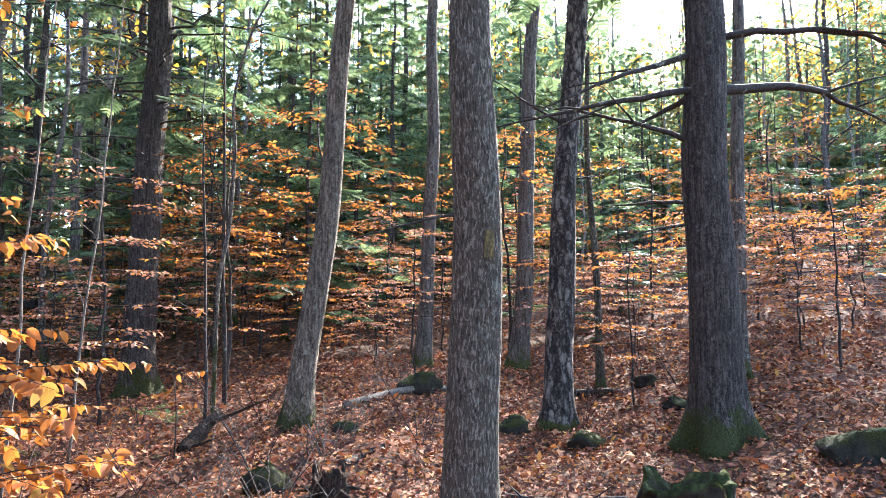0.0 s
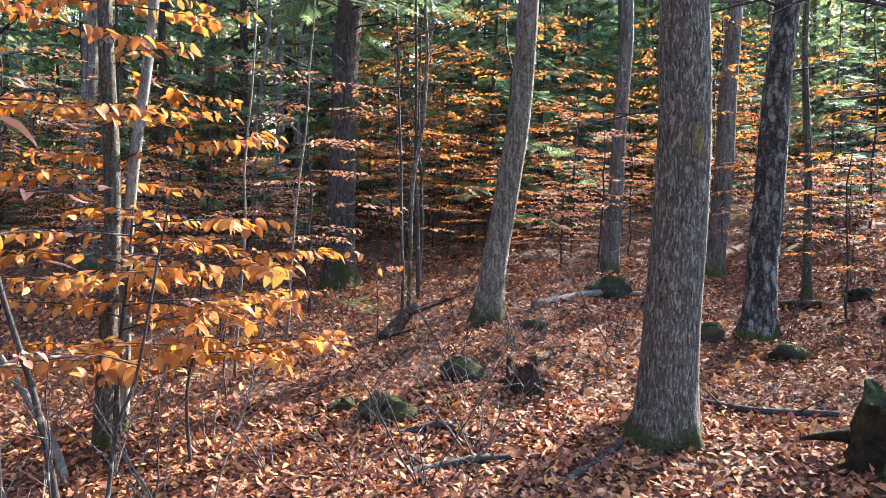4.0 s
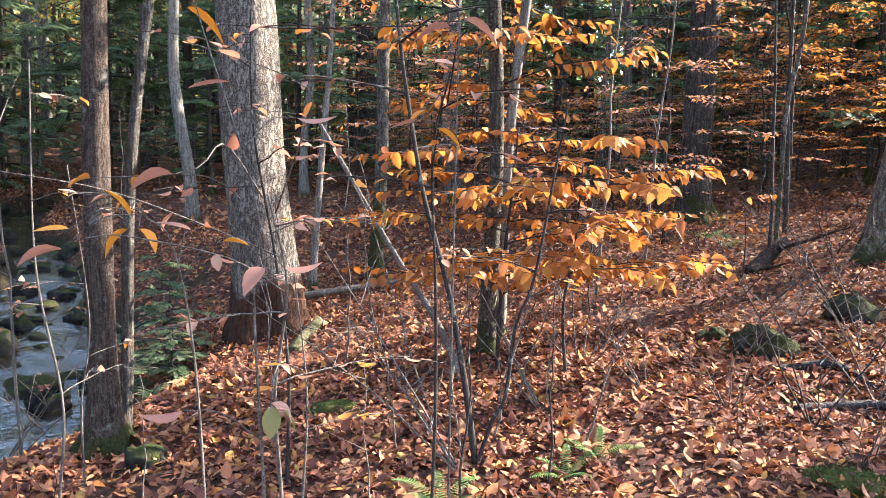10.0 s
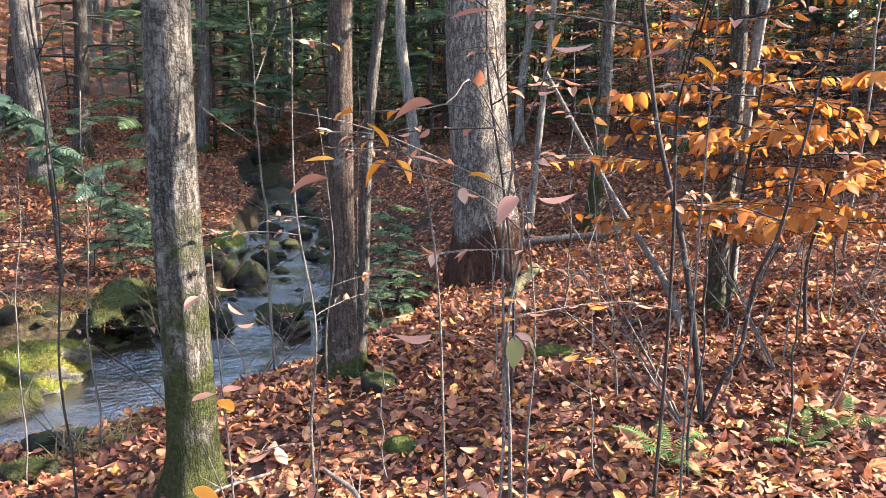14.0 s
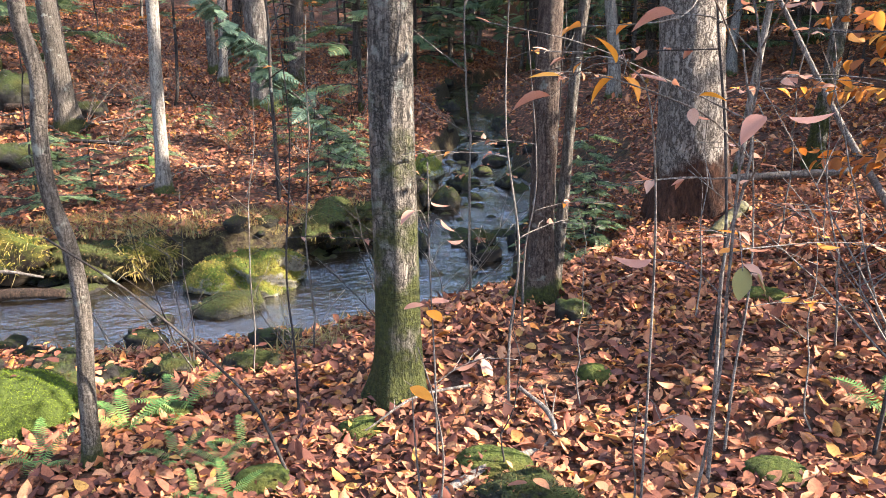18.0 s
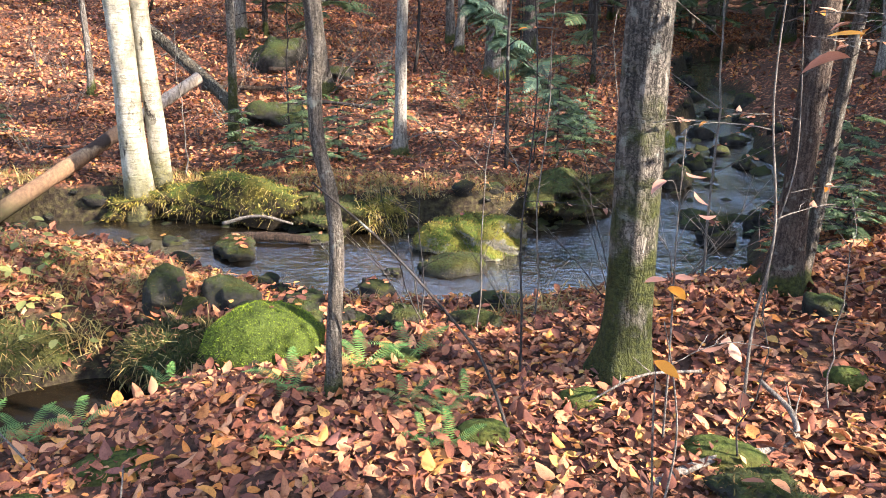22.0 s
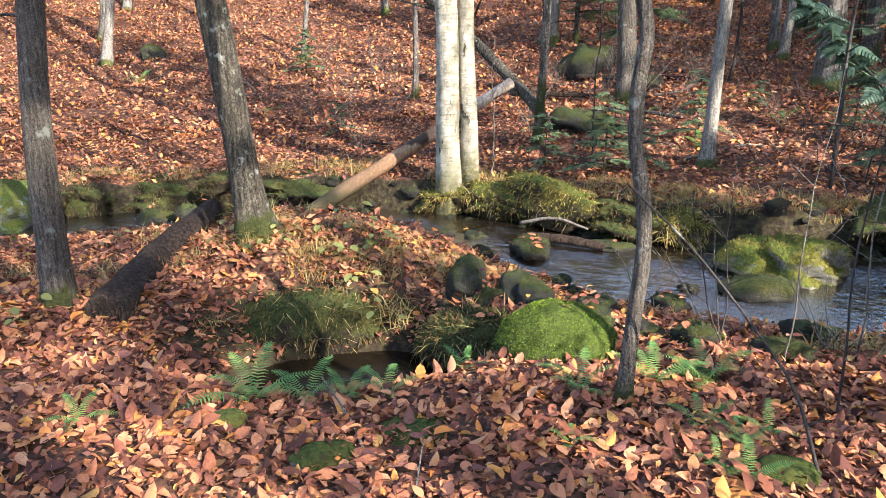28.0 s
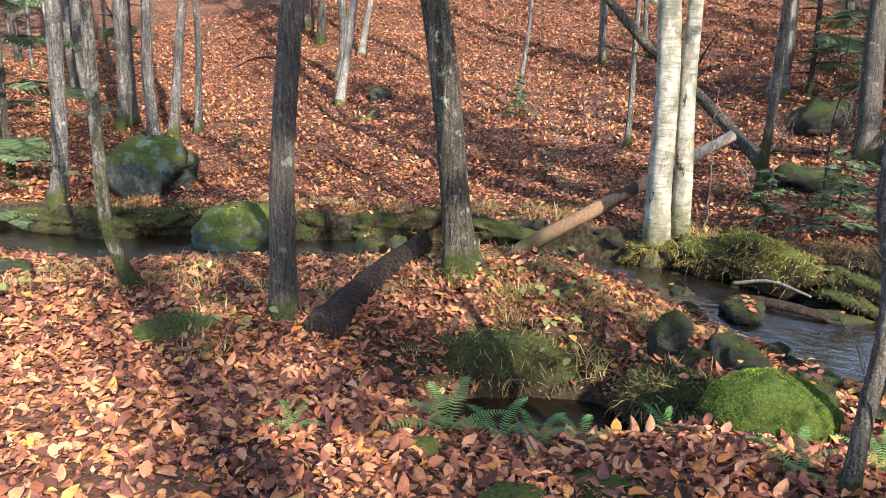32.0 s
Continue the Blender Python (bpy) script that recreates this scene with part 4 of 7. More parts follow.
# x, y, foot, half sizes, turn
for x, y, z, a, b, c, turn in (
    (0.44, 7.00, -0.50, 0.53, 0.46, 0.26, -0.13),
):
    stone(x, y, (a, b, c), ROCK_GOLD, "large boulder under golden-green moss in a brook", 100 + int(x * 7 + y * 3) % 97, 0.4, "boulder", z, turn, "stones")
for x, y, z, a, b, c, turn in (
    (0.12, 6.42, -0.50, 0.31, 0.25, 0.113, -0.09),
    (-1.66, 4.77, -0.16, 0.20, 0.16, 0.175, 0.29),
    (-1.41, 4.88, -0.13, 0.17, 0.14, 0.119, 0.23),
    (-1.28, 4.76, -0.14, 0.10, 0.08, 0.117, 0.20),
    (-1.73, 6.78, -0.50, 0.16, 0.13, 0.116, 0.21),
    (-0.31, 4.53, -0.16, 0.17, 0.14, 0.076, -0.02),
    (-0.93, 5.28, -0.31, 0.12, 0.09, 0.077, 0.11),
    (-0.92, 4.56, -0.16, 0.18, 0.15, 0.104, 0.13),
    (-5.53, 7.00, -0.52, 0.21, 0.16, 0.221, 0.67),
    (-6.05, 7.01, -0.53, 0.24, 0.19, 0.142, 0.71),
    (-2.43, 14.06, 0.61, 0.46, 0.37, 0.424, 0.15),
    (-2.00, 10.93, 0.08, 0.47, 0.38, 0.281, 0.15),
    (-11.82, 14.12, 0.81, 0.25, 0.20, 0.282, 0.70),
    (-6.27, 3.07, 0.01, 0.15, 0.12, 0.110, 1.15),
    (2.70, 9.14, -0.29, 0.18, 0.15, 0.197, -0.33),
    (3.04, 9.06, -0.43, 0.24, 0.19, 0.222, -0.36),
    (3.52, 9.79, -0.35, 0.15, 0.12, 0.166, -0.38),
    (5.67, 12.97, 0.09, 0.26, 0.21, 0.174, -0.44),
    (2.74, 7.52, -0.49, 0.22, 0.18, 0.146, -0.40),
    (2.15, 7.55, -0.49, 0.13, 0.11, 0.177, -0.32),
    (0.79, 3.86, 0.08, 0.07, 0.06, 0.053, -0.29),
    (-0.34, 4.48, -0.15, 0.16, 0.13, 0.093, 0.03),
    (0.10, 4.47, -0.16, 0.17, 0.13, 0.066, -0.08),
    (-1.79, 6.94, -0.50, 0.20, 0.16, 0.119, 0.24),
    (4.79, 1.66, 0.52, 0.22, 0.17, 0.164, -1.28),
    (5.75, 1.34, 0.64, 0.20, 0.16, 0.163, -1.38),
    (7.35, 0.98, 0.87, 0.11, 0.09, 0.095, -1.47),
    (9.20, 0.28, 1.07, 0.33, 0.27, 0.229, -1.56),
    (5.03, 2.06, 0.53, 0.12, 0.10, 0.071, -1.22),
    (7.64, -0.69, 0.83, 0.12, 0.10, 0.161, -1.69),
    (5.55, -3.10, 0.93, 0.32, 0.26, 0.165, -2.08),
    (7.01, -1.34, 0.76, 0.19, 0.15, 0.126, -1.76),
    (7.63, -0.66, 0.83, 0.17, 0.14, 0.126, -1.66),
    (7.10, 0.94, 0.87, 0.10, 0.08, 0.111, -1.44),
    (1.74, 3.75, 0.18, 0.09, 0.07, 0.101, -0.51),
    (2.80, 7.57, -0.48, 0.23, 0.18, 0.103, -0.39),
):
    stone(x, y, (a, b, c), ROCK_MOSS, "mossy grey stone among fallen leaves", 200 + int(x * 7 + y * 3) % 97, 0.4, "stone", z, turn, "stones")
for x, y, z, a, b, c, turn in (
    (-0.99, 3.98, -0.07, 0.32, 0.26, 0.200, 0.17),
):
    stone(x, y, (a, b, c), ROCK_GREEN, "rounded boulder covered in bright green moss", 300 + int(x * 7 + y * 3) % 97, 0.4, "boulder", z, turn, "stones")
for x, y, z, a, b, c, turn in (
    (-0.53, 5.89, -0.50, 0.14, 0.11, 0.097, 0.02),
    (0.31, 4.98, -0.26, 0.17, 0.14, 0.085, -0.16),
    (-1.16, 5.35, -0.27, 0.10, 0.08, 0.058, 0.15),
    (-1.21, 4.59, -0.16, 0.09, 0.07, 0.073, 0.20),
    (-0.67, 4.79, -0.24, 0.10, 0.08, 0.062, 0.06),
    (-0.37, 6.28, -0.50, 0.09, 0.07, 0.055, -0.00),
    (-2.40, 7.25, -0.50, 0.14, 0.11, 0.051, 0.29),
    (-2.75, 7.23, -0.50, 0.08, 0.07, 0.051, 0.34),
    (-1.08, 7.32, -0.50, 0.24, 0.19, 0.047, 0.10),
    (-1.42, 13.03, 0.47, 0.49, 0.39, 0.248, 0.08),
    (4.16, 11.20, -0.19, 0.20, 0.16, 0.125, -0.39),
    (4.50, 10.83, -0.22, 0.22, 0.17, 0.127, -0.43),
    (5.60, 15.77, 0.15, 0.28, 0.22, 0.209, -0.36),
    (4.83, 12.42, -0.04, 0.20, 0.16, 0.108, -0.40),
    (5.05, 11.90, -0.08, 0.17, 0.13, 0.106, -0.43),
    (4.13, 10.37, -0.27, 0.14, 0.12, 0.090, -0.42),
    (3.77, 9.97, -0.32, 0.12, 0.10, 0.070, -0.40),
    (4.13, 9.63, -0.34, 0.16, 0.12, 0.127, -0.44),
    (2.65, 7.03, -0.49, 0.20, 0.16, 0.160, -0.41),
    (-0.99, 4.85, -0.18, 0.20, 0.16, 0.082, 0.17),
    (-0.50, 5.85, -0.50, 0.15, 0.12, 0.096, 0.05),
    (-0.62, 4.62, -0.21, 0.14, 0.11, 0.083, 0.09),
    (-1.21, 4.60, -0.16, 0.12, 0.10, 0.083, 0.23),
    (9.02, -2.47, 1.17, 0.18, 0.14, 0.130, -1.84),
    (7.82, -2.42, 1.04, 0.16, 0.13, 0.103, -1.87),
    (3.14, 7.25, -0.47, 0.12, 0.09, 0.160, -0.45),
    (2.01, 7.65, -0.49, 0.12, 0.09, 0.204, -0.28),
):
    stone(x, y, (a, b, c), ROCK_WET, "dark wet stone in a brook", 400 + int(x * 7 + y * 3) % 97, 0.4, "stone", z, turn, "stones")
for x, y, z, a, b, c, turn in (
    (-4.05, 2.96, 0.07, 0.28, 0.22, 0.055, 0.97),
    (1.65, 2.18, 0.18, 0.12, 0.10, 0.055, -0.83),
    (0.80, 2.68, 0.12, 0.14, 0.11, 0.055, -0.44),
    (1.51, 3.12, 0.16, 0.08, 0.06, 0.054, -0.58),
    (0.43, 3.19, 0.05, 0.10, 0.08, 0.055, -0.24),
    (3.37, 0.88, 0.38, 0.20, 0.16, 0.055, -1.38),
    (3.78, -0.06, 0.39, 0.15, 0.12, 0.055, -1.64),
    (2.73, 3.42, 0.29, 0.13, 0.10, 0.055, -0.71),
    (2.70, 3.45, 0.28, 0.10, 0.08, 0.055, -0.75),
    (1.51, 3.11, 0.16, 0.09, 0.07, 0.055, -0.55),
    (-1.33, 2.85, 0.04, 0.15, 0.12, 0.025, 0.38),
    (-1.60, 2.58, 0.03, 0.13, 0.10, 0.055, 0.52),
    (-0.01, 2.95, 0.05, 0.11, 0.09, 0.055, -0.16),
    (-2.10, 2.69, 0.04, 0.08, 0.07, 0.036, 0.66),
    (-0.34, 3.77, -0.02, 0.12, 0.09, 0.032, -0.02),
):
    stone(x, y, (a, b, c), MOSS, "low cushion of green moss among leaves", 500 + int(x * 7 + y * 3) % 97, 0.5, "moss_cushion", z, turn, "moss cushions")
for x, y, z, a, b, c, turn in (
    (2.89, 9.46, -0.15, 0.28, 0.23, 0.322, -0.33),
    (-7.67, 6.30, -0.54, 0.60, 0.48, 0.387, 0.89),
):
    stone(x, y, (a, b, c), ROCK_LICHEN, "big boulder with green moss and pale lichen", 600 + int(x * 7 + y * 3) % 97, 0.4, "boulder", z, turn, "stones")
for x, y, z, a, b, c, turn in (
    (0.82, 2.38, 0.14, 0.17, 0.13, 0.072, -0.51),
):
    stone(x, y, (a, b, c), ROCK_MOSS, "dark mossy stone half sunk in leaves", 700 + int(x * 7 + y * 3) % 97, 0.4, "stone", z, turn, "stones")
for x, y, z, a, b, c, turn in (
    (-9.68, 6.60, 0.05, 0.70, 0.6, 0.56, 0.99),
):
    stone(x, y, (a, b, c), ROCK_LICHEN, "big boulder with green moss and pale lichen", 800 + int(x * 7 + y * 3) % 97, 0.4, "boulder", z, turn, "stones")
for x, y, z, a, b, c, turn in (
    (-1.57, 4.44, -0.35, 0.36, 0.29, 0.200, 0.30),
):
    stone(x, y, (a, b, c), BANK_MOSS, "low grassy mound beside a backwater pool", 900 + int(x * 7 + y * 3) % 97, 0.4, "mound", z, turn, "stones")
for x, y, z, a, b, c, turn in (
    (-2.78, 4.44, -0.38, 0.71, 0.35, 0.250, 0.53),
):
    stone(x, y, (a, b, c), BANK_MOSS, "dark mossy hump of turf over a backwater pool", 1000 + int(x * 7 + y * 3) % 97, 0.4, "bank_hump", z, turn, "humps of the bank")


# ---- loose stones of the brook's bed ----
BEDSTONES = np.random.default_rng(33)
STONE_MESHES = [mesh_of("stone", *boulder_geo(1, 0.8, 0.6, 700 + k, 0.22, 14), m) for k, m in enumerate((ROCK_WET, ROCK_MOSS, ROCK_WET, ROCK_WET, ROCK_WET))]
for k in range(240):
    i = int(BEDSTONES.integers(22, 66)) if k < 120 else int(BEDSTONES.integers(66, 112))
    c = CREEK[i]
    t = CREEK[i + 1] - CREEK[i]
    off = BEDSTONES.choice([-1, 1]) * BEDSTONES.uniform(0.0, 1.0) ** 0.45 * 1.25 if k < 70 else BEDSTONES.uniform(-0.8, 0.8) if k < 120 else BEDSTONES.choice([-1, 1]) * BEDSTONES.uniform(0.8, 1.2)
    n = np.array([-t[1], t[0]]) / math.hypot(t[0], t[1]) * c[3] * off
    size = 0.05 + 0.16 * BEDSTONES.uniform(0, 1) ** 2 if k < 70 else BEDSTONES.uniform(0.04, 0.10) if k < 120 else BEDSTONES.uniform(0.04, 0.13)
    ob = new("stone", STONE_MESHES[k % 5])
    ob.location = (c[0] + n[0], c[1] + n[1], max(c[2] - 0.25 * size, land1(c[0] + n[0], c[1] + n[1])))
    ob.rotation_euler, ob.scale = (0, 0, BEDSTONES.uniform(0, 6.3)), (size,) * 3
    tagged(ob, "mossy dark stone in a brook" if k % 5 == 1 else "dark wet stone in a brook", "rock", "stones")


# ---- turf that overhangs the far bank ----
TURF = np.random.default_rng(52)
run = 0.0
for i in range(52, 138):
    c, t = CREEK[i], CREEK[i + 1] - CREEK[i]
    run -= math.hypot(t[0], t[1])
    if run > 0 or c[0] > 2.6 or c[0] < -13:
        continue
    n = np.array([-t[1], t[0]]) / math.hypot(t[0], t[1])
    n = -n if brook_at(c[0] + n[0], c[1] + n[1])[0] > 0 else n
    out = c[3] * 0.5
    while land1(c[0] + n[0] * out, c[1] + n[1] * out) < c[2] + 0.12 and out < 2.5:
        out += 0.03
    if -0.75 < c[0] < 1.7:
        continue
    if math.hypot(c[0] + n[0] * out + 4.0, c[1] + n[1] * out - 8.1) < 0.75 or TURF.uniform(0, 1) < 0.12:
        run = 0.3
        continue
    a, b, h = TURF.uniform(0.3, 0.6), TURF.uniform(0.22, 0.34), TURF.uniform(0.13, 0.21)
    run = a * TURF.uniform(0.9, 1.4)
    # golden moss on this stretch, its gold also painting in the sunlight there
    gold = -3.8 < c[0] < 2.0 and TURF.uniform(0, 1) < 0.8
    ob = part("bank_hump", boulder_geo(a, b, h, 900 + i, 0.42, 36, 3), BANK_SUNLIT_GOLD if gold else BANK_MOSS)
    out += TURF.uniform(-0.05, 0.12)
    ob.location = (c[0] + n[0] * out, c[1] + n[1] * out, c[2] + TURF.uniform(0.10, 0.24))
    ob.rotation_euler = (0, TURF.normal(0, 0.06), math.atan2(t[1], t[0]))
    fuzz(ob, TUFT_GOLD if gold else TUFT_DARK, 3000, 0.045, 900 + i, 0.7)
    fuzz(ob, GRASS if gold else TUFT_DARK, 420 if gold else 240, 0.11, 950 + i, 1.1, "hanging_grass", THIN_BLADE)
    TOPS.append((ob.location[0], ob.location[1], ob.location[2] + h * 0.95, b))
    tagged(ob, "mossy turf, golden as if sunlit, overhanging a dark bank" if gold else "dark mossy turf overhanging an undercut bank", "turf", "humps of the bank")


hump = part("bank_hump", boulder_geo(0.3, 0.26, 0.2, 977, 0.3, 36, 2), BANK_SUNLIT_GOLD)
hump.location = (-0.52, 7.62, -0.33)
fuzz(hump, TUFT_GOLD, 3500, 0.04, 977, 0.5)
fuzz(hump, GRASS, 600, 0.14, 978, 1.1, "hanging_grass", THIN_BLADE)
tagged(hump, "golden mossy clump at the water's edge", "turf", "humps of the bank")


# ---- fallen wood ----
def log(name, points, radius, mat, label, taper=0.7, sides=12, seed=1, rough=0.06, stubs=0, n=18):
    """A fallen stem or stick along a few points, with broken stubs of side twigs."""
    s = curve(points, n)
    o = s[0].copy()
    t = thing(name, *o, label, "log" if radius > 0.03 else "stick")
    r = radius * np.linspace(1, taper, n) * (1 + 0.05 * np.sin(np.arange(n) * 1.7 + seed))
    part("stem", tube(s - o, r, sides, rough, seed=seed, detail=0.01), mat, t)
    g = np.random.default_rng(seed)
    for k in range(stubs):
        i = int(g.integers(2, n - 2))
        ls, lr = limb(s[i] - o, g.uniform(0, 6.3), radius * g.uniform(5, 12), g.uniform(0.2, 0.9), max(radius * 0.3, 0.004), seed + k, 0, 5)
        part("twig", tube(ls, lr, 5), mat, t)
    return t


log("fallen_log", [(-4.5, 7.55, -0.5), (-3.53, 8.6, 0.18), (-2.65, 9.55, 0.82)], 0.085, PROPPED, "barkless fallen log propped against a birch over a brook", 0.75, 14, 3, 0.04)
log("fallen_tree", [(-2.3, 9.95, 0.25), (-2.5, 10.05, 0.55), (-3.34, 10.57, 1.2), (-4.0, 10.35, 1.83), (-5.2, 10.6, 3.0)], 0.09, BARK_BLACK, "dark dead tree leaning on a slope", 0.6, 10, 4, 0.05, 5)
log("fallen_log", [(-3.42, 3.45, 0.03), (-3.62, 3.95, 0.05), (-3.72, 4.4, 0.13), (-3.8, 5.0, 0.24)], 0.12, ROTTEN, "dark rotting log lying on leaves beside a brook", 0.65, 16, 5, 0.1)
log("birch_log", [(3.6, 4.84, 0.21), (3.85, 5.0, 0.26), (4.15, 5.15, 0.33)], 0.055, BIRCH, "short white birch log at a tree foot", 0.9, 12, 6)
log("fallen_log", [(4.5, 5.9, 0.40), (5.0, 5.6, 0.46), (5.5, 5.3, 0.52)], 0.04, TWIG_PALE, "weathered pale log behind a massive trunk", 0.8, 10, 7)
log("dead_pole", [(3.52, 3.1, 0.3), (3.72, 3.45, 0.6), (4.1, 4.3, 1.1), (3.95, 4.9, 2.0)], 0.028, TWIG_PALE, "thin dead grey pole leaning among saplings", 0.6, 9, 8, 0.05, 3)
log("fallen_log", [(8.05, 1.05, 1.04), (8.9, 0.45, 1.13), (9.3, -0.1, 1.12)], 0.05, TWIG_PALE, "pale fallen log in front of a boulder", 0.7, 10, 9)
log("tree_root", [(4.57, 1.52, 0.50), (4.73, 1.23, 0.55), (4.52, 0.92, 0.47)], 0.03, TWIG, "dark root rising out of leaf litter", 0.6, 8, 10, 0.1)
log("tree_root", [(4.04, 1.29, 0.44), (4.33, 0.95, 0.47), (4.52, 0.53, 0.47)], 0.03, TWIG, "dark root rising out of leaf litter", 0.7, 8, 11, 0.1, 2)
log("fallen_branch", [(6.1, 0.8, 0.78), (6.6, 0.5, 0.86)], 0.04, TWIG, "dark fallen branch beside a rotten stump", 0.6, 8, 12, 0.1)
log("fallen_branch", [(4.1, 0.45, 0.43), (4.41, 0.24, 0.5), (4.7, 0.1, 0.55)], 0.02, TWIG, "dark fallen branch at the foot of an oak", 1.3, 8, 13, 0.1, 2)
log("fallen_branch", [(5.75, -0.4, 0.62), (5.45, -0.8, 0.64), (5.45, -1.32, 0.66)], 0.028, TWIG, "dark fallen branch on leaves", 0.7, 8, 14, 0.1, 2)
log("fallen_branch", [(9.03, -1.54, 1.05), (8.94, -2.03, 1.1)], 0.07, ROTTEN, "dark short log behind a dead trunk", 0.8, 8, 15, 0.1)
log("fallen_branch", [(0.10, 2.95, 0.02), (0.0, 3.05, 0.3), (-0.13, 3.07, 0.49), (-0.38, 3.07, 0.79), (-0.62, 3.05, 1.02)], 0.0075, TWIG, "thin black dead branch leaning by a sapling", 0.4, 7, 16, 0.05, 4)
log("fallen_branch", [(0.46, 2.52, 0.11), (0.75, 2.62, 0.15), (1.05, 2.71, 0.13), (1.1, 2.8, 0.2), (1.0, 2.88, 0.3)], 0.017, TWIG_PALE, "lichen-spotted fallen branch on leaves", 0.5, 8, 17, 0.1, 4)
log("stick", [(-1.4, 2.55, 0.05), (-1.6, 2.8, 0.06), (-1.83, 3.0, 0.12)], 0.006, TWIG_PALE, "pale stick on fallen leaves", 0.6, 6, 18, 0.1, 1)
log("stick", [(-1.18, 2.4, 0.05), (-1.26, 2.72, 0.12)], 0.004, TWIG_PALE, "pale stick on fallen leaves", 0.6, 6, 19, 0.1)
log("fallen_branch", [(-2.05, 7.62, -0.42), (-1.7, 7.55, -0.33), (-1.35, 7.5, -0.4)], 0.02, TWIG_PALE, "pale driftwood branch under a mossy bank", 0.6, 7, 20, 0.1, 3)
log("fallen_log", [(-1.9, 7.3, -0.47), (-1.5, 7.2, -0.44), (-1.15, 7.15, -0.46)], 0.05, ROTTEN, "dark log lying in a brook", 0.8, 9, 21, 0.1)
log("fallen_branch", [(0.9, 3.15, 0.2), (0.62, 3.05, 0.24), (0.4, 3.0, 0.16)], 0.007, TWIG_PALE, "pale twig caught at a maple foot", 0.5, 6, 22, 0.1, 3)
log("fallen_branch", [(6.84, 2.36, 0.74), (7.2, 2.3, 0.9), (7.55, 2.25, 1.02)], 0.085, ROTTEN, "mossy rotten log end in leaves", 0.5, 10, 23, 0.15, 2)
log("fallen_log", [(-14.2, 10.5, 0.35), (-13.2, 10.7, 0.42), (-12.6, 10.9, 0.45)], 0.10, ROTTEN, "dark log on a leafy slope", 0.8, 8, 24, 0.1)

log("dead_twigs", [(-0.75, 6.0, -0.52), (-0.85, 6.1, -0.3), (-1.0, 6.15, -0.12)], 0.008, TWIG_PALE, "bundle of bleached twigs caught in a brook", 0.4, 6, 26, 0.1, 9)
log("dead_twigs", [(-0.7, 5.95, -0.5), (-0.5, 5.9, -0.38), (-0.35, 5.8, -0.3)], 0.006, TWIG_PALE, "bleached twig caught in a brook", 0.4, 6, 27, 0.1, 5)
log("fallen_branch", [(-0.6, 11.2, 0.25), (-1.6, 11.6, 0.3), (-2.6, 11.4, 0.22)], 0.03, TWIG, "dark fallen branch on a leafy slope", 0.5, 7, 29, 0.1, 4)
log("fallen_branch", [(-3.4, 12.6, 0.4), (-2.6, 12.3, 0.42), (-1.9, 12.4, 0.4)], 0.05, ROTTEN, "dark fallen log among mossy stones", 0.6, 7, 30, 0.1, 2)
log("fallen_branch", [(-2.5, 13.6, 0.6), (-1.6, 13.4, 0.62), (-0.6, 13.8, 0.6)], 0.05, ROTTEN, "dark fallen log among mossy stones", 0.6, 7, 31, 0.1, 2)


SLOPE = np.random.default_rng(61)
for k in range(26):
    x, y = SLOPE.uniform(-9, 3), SLOPE.uniform(9.2, 17)
    a, l = SLOPE.uniform(0, 6.3), SLOPE.uniform(0.5, 1.6)
    q = [(x + math.cos(a) * l * u, y + math.sin(a) * l * u + 0.1 * u * u, land1(x + math.cos(a) * l * u, y + math.sin(a) * l * u) + 0.03 + 0.1 * u * SLOPE.uniform(0, 1)) for u in (0, 0.35, 0.7, 1.0)]
    log("fallen_branch", q, SLOPE.uniform(0.008, 0.025), TWIG_PALE if k % 3 == 0 else TWIG, "pale fallen branch on a leafy slope" if k % 3 == 0 else "dark fallen branch on a leafy slope", 0.5, 6, 300 + k, 0.1, 3, 10)


def stump(x, y, r, h, label, seed, mat, top, ragged=0.14):
    """A broken stump: a hollow ring of splintered wood with a ragged rim and spreading roots."""
    t = thing("tree_stump", x, y, land1(x, y), label, "stump")
    g = np.random.default_rng(seed)
    n, rows = 36, 10
    th = np.arange(n) * 2 * np.pi / n
    rim = h * (0.75 + 0.12 * np.sin(3 * th + seed) + ragged * (np.sin(5 * th + 2 * seed) + 0.8 * np.sin(8 * th + seed) + 0.5 * np.sin(13 * th)) + 0.03 * g.standard_normal(n))
    v = []
    for k in range(rows):
        u = k / (rows - 1)
        rr = r * (1.45 - 0.5 * u ** 0.5 + 0.12 * np.sin(5 * th + seed) * (1 - u) + 0.05 * g.standard_normal(n))
        v.append(np.stack([rr * np.cos(th), rr * np.sin(th), -0.12 + (rim + 0.12) * u], -1))
    for k in range(4):
        rr = r * (0.8 - 0.2 * k) * (1 + 0.05 * g.standard_normal(n))
        v.append(np.stack([rr * np.cos(th), rr * np.sin(th), rim * (0.85 - 0.18 * k) + 0.02 * g.standard_normal(n)], -1))
    v = np.vstack(v)
    m = rows + 4
    i, j = np.arange(m - 1)[:, None], np.arange(n)[None]
    f = np.stack([i * n + j, i * n + (j + 1) % n, (i + 1) * n + (j + 1) % n, (i + 1) * n + j], -1).reshape(-1, 4).tolist()
    part("wood", (v, f + [list(range((m - 1) * n, m * n))]), mat, t)
    for k in range(5):
        s, q = limb((0.7 * r * math.cos(k * 1.3), 0.7 * r * math.sin(k * 1.3), 0.05), k * 1.3, r * 1.35, -0.05, r * 0.22, seed + k, 0.12, 6)
        part("root", tube(s, q, 8, 0.08, seed=k), top, t)
    return t


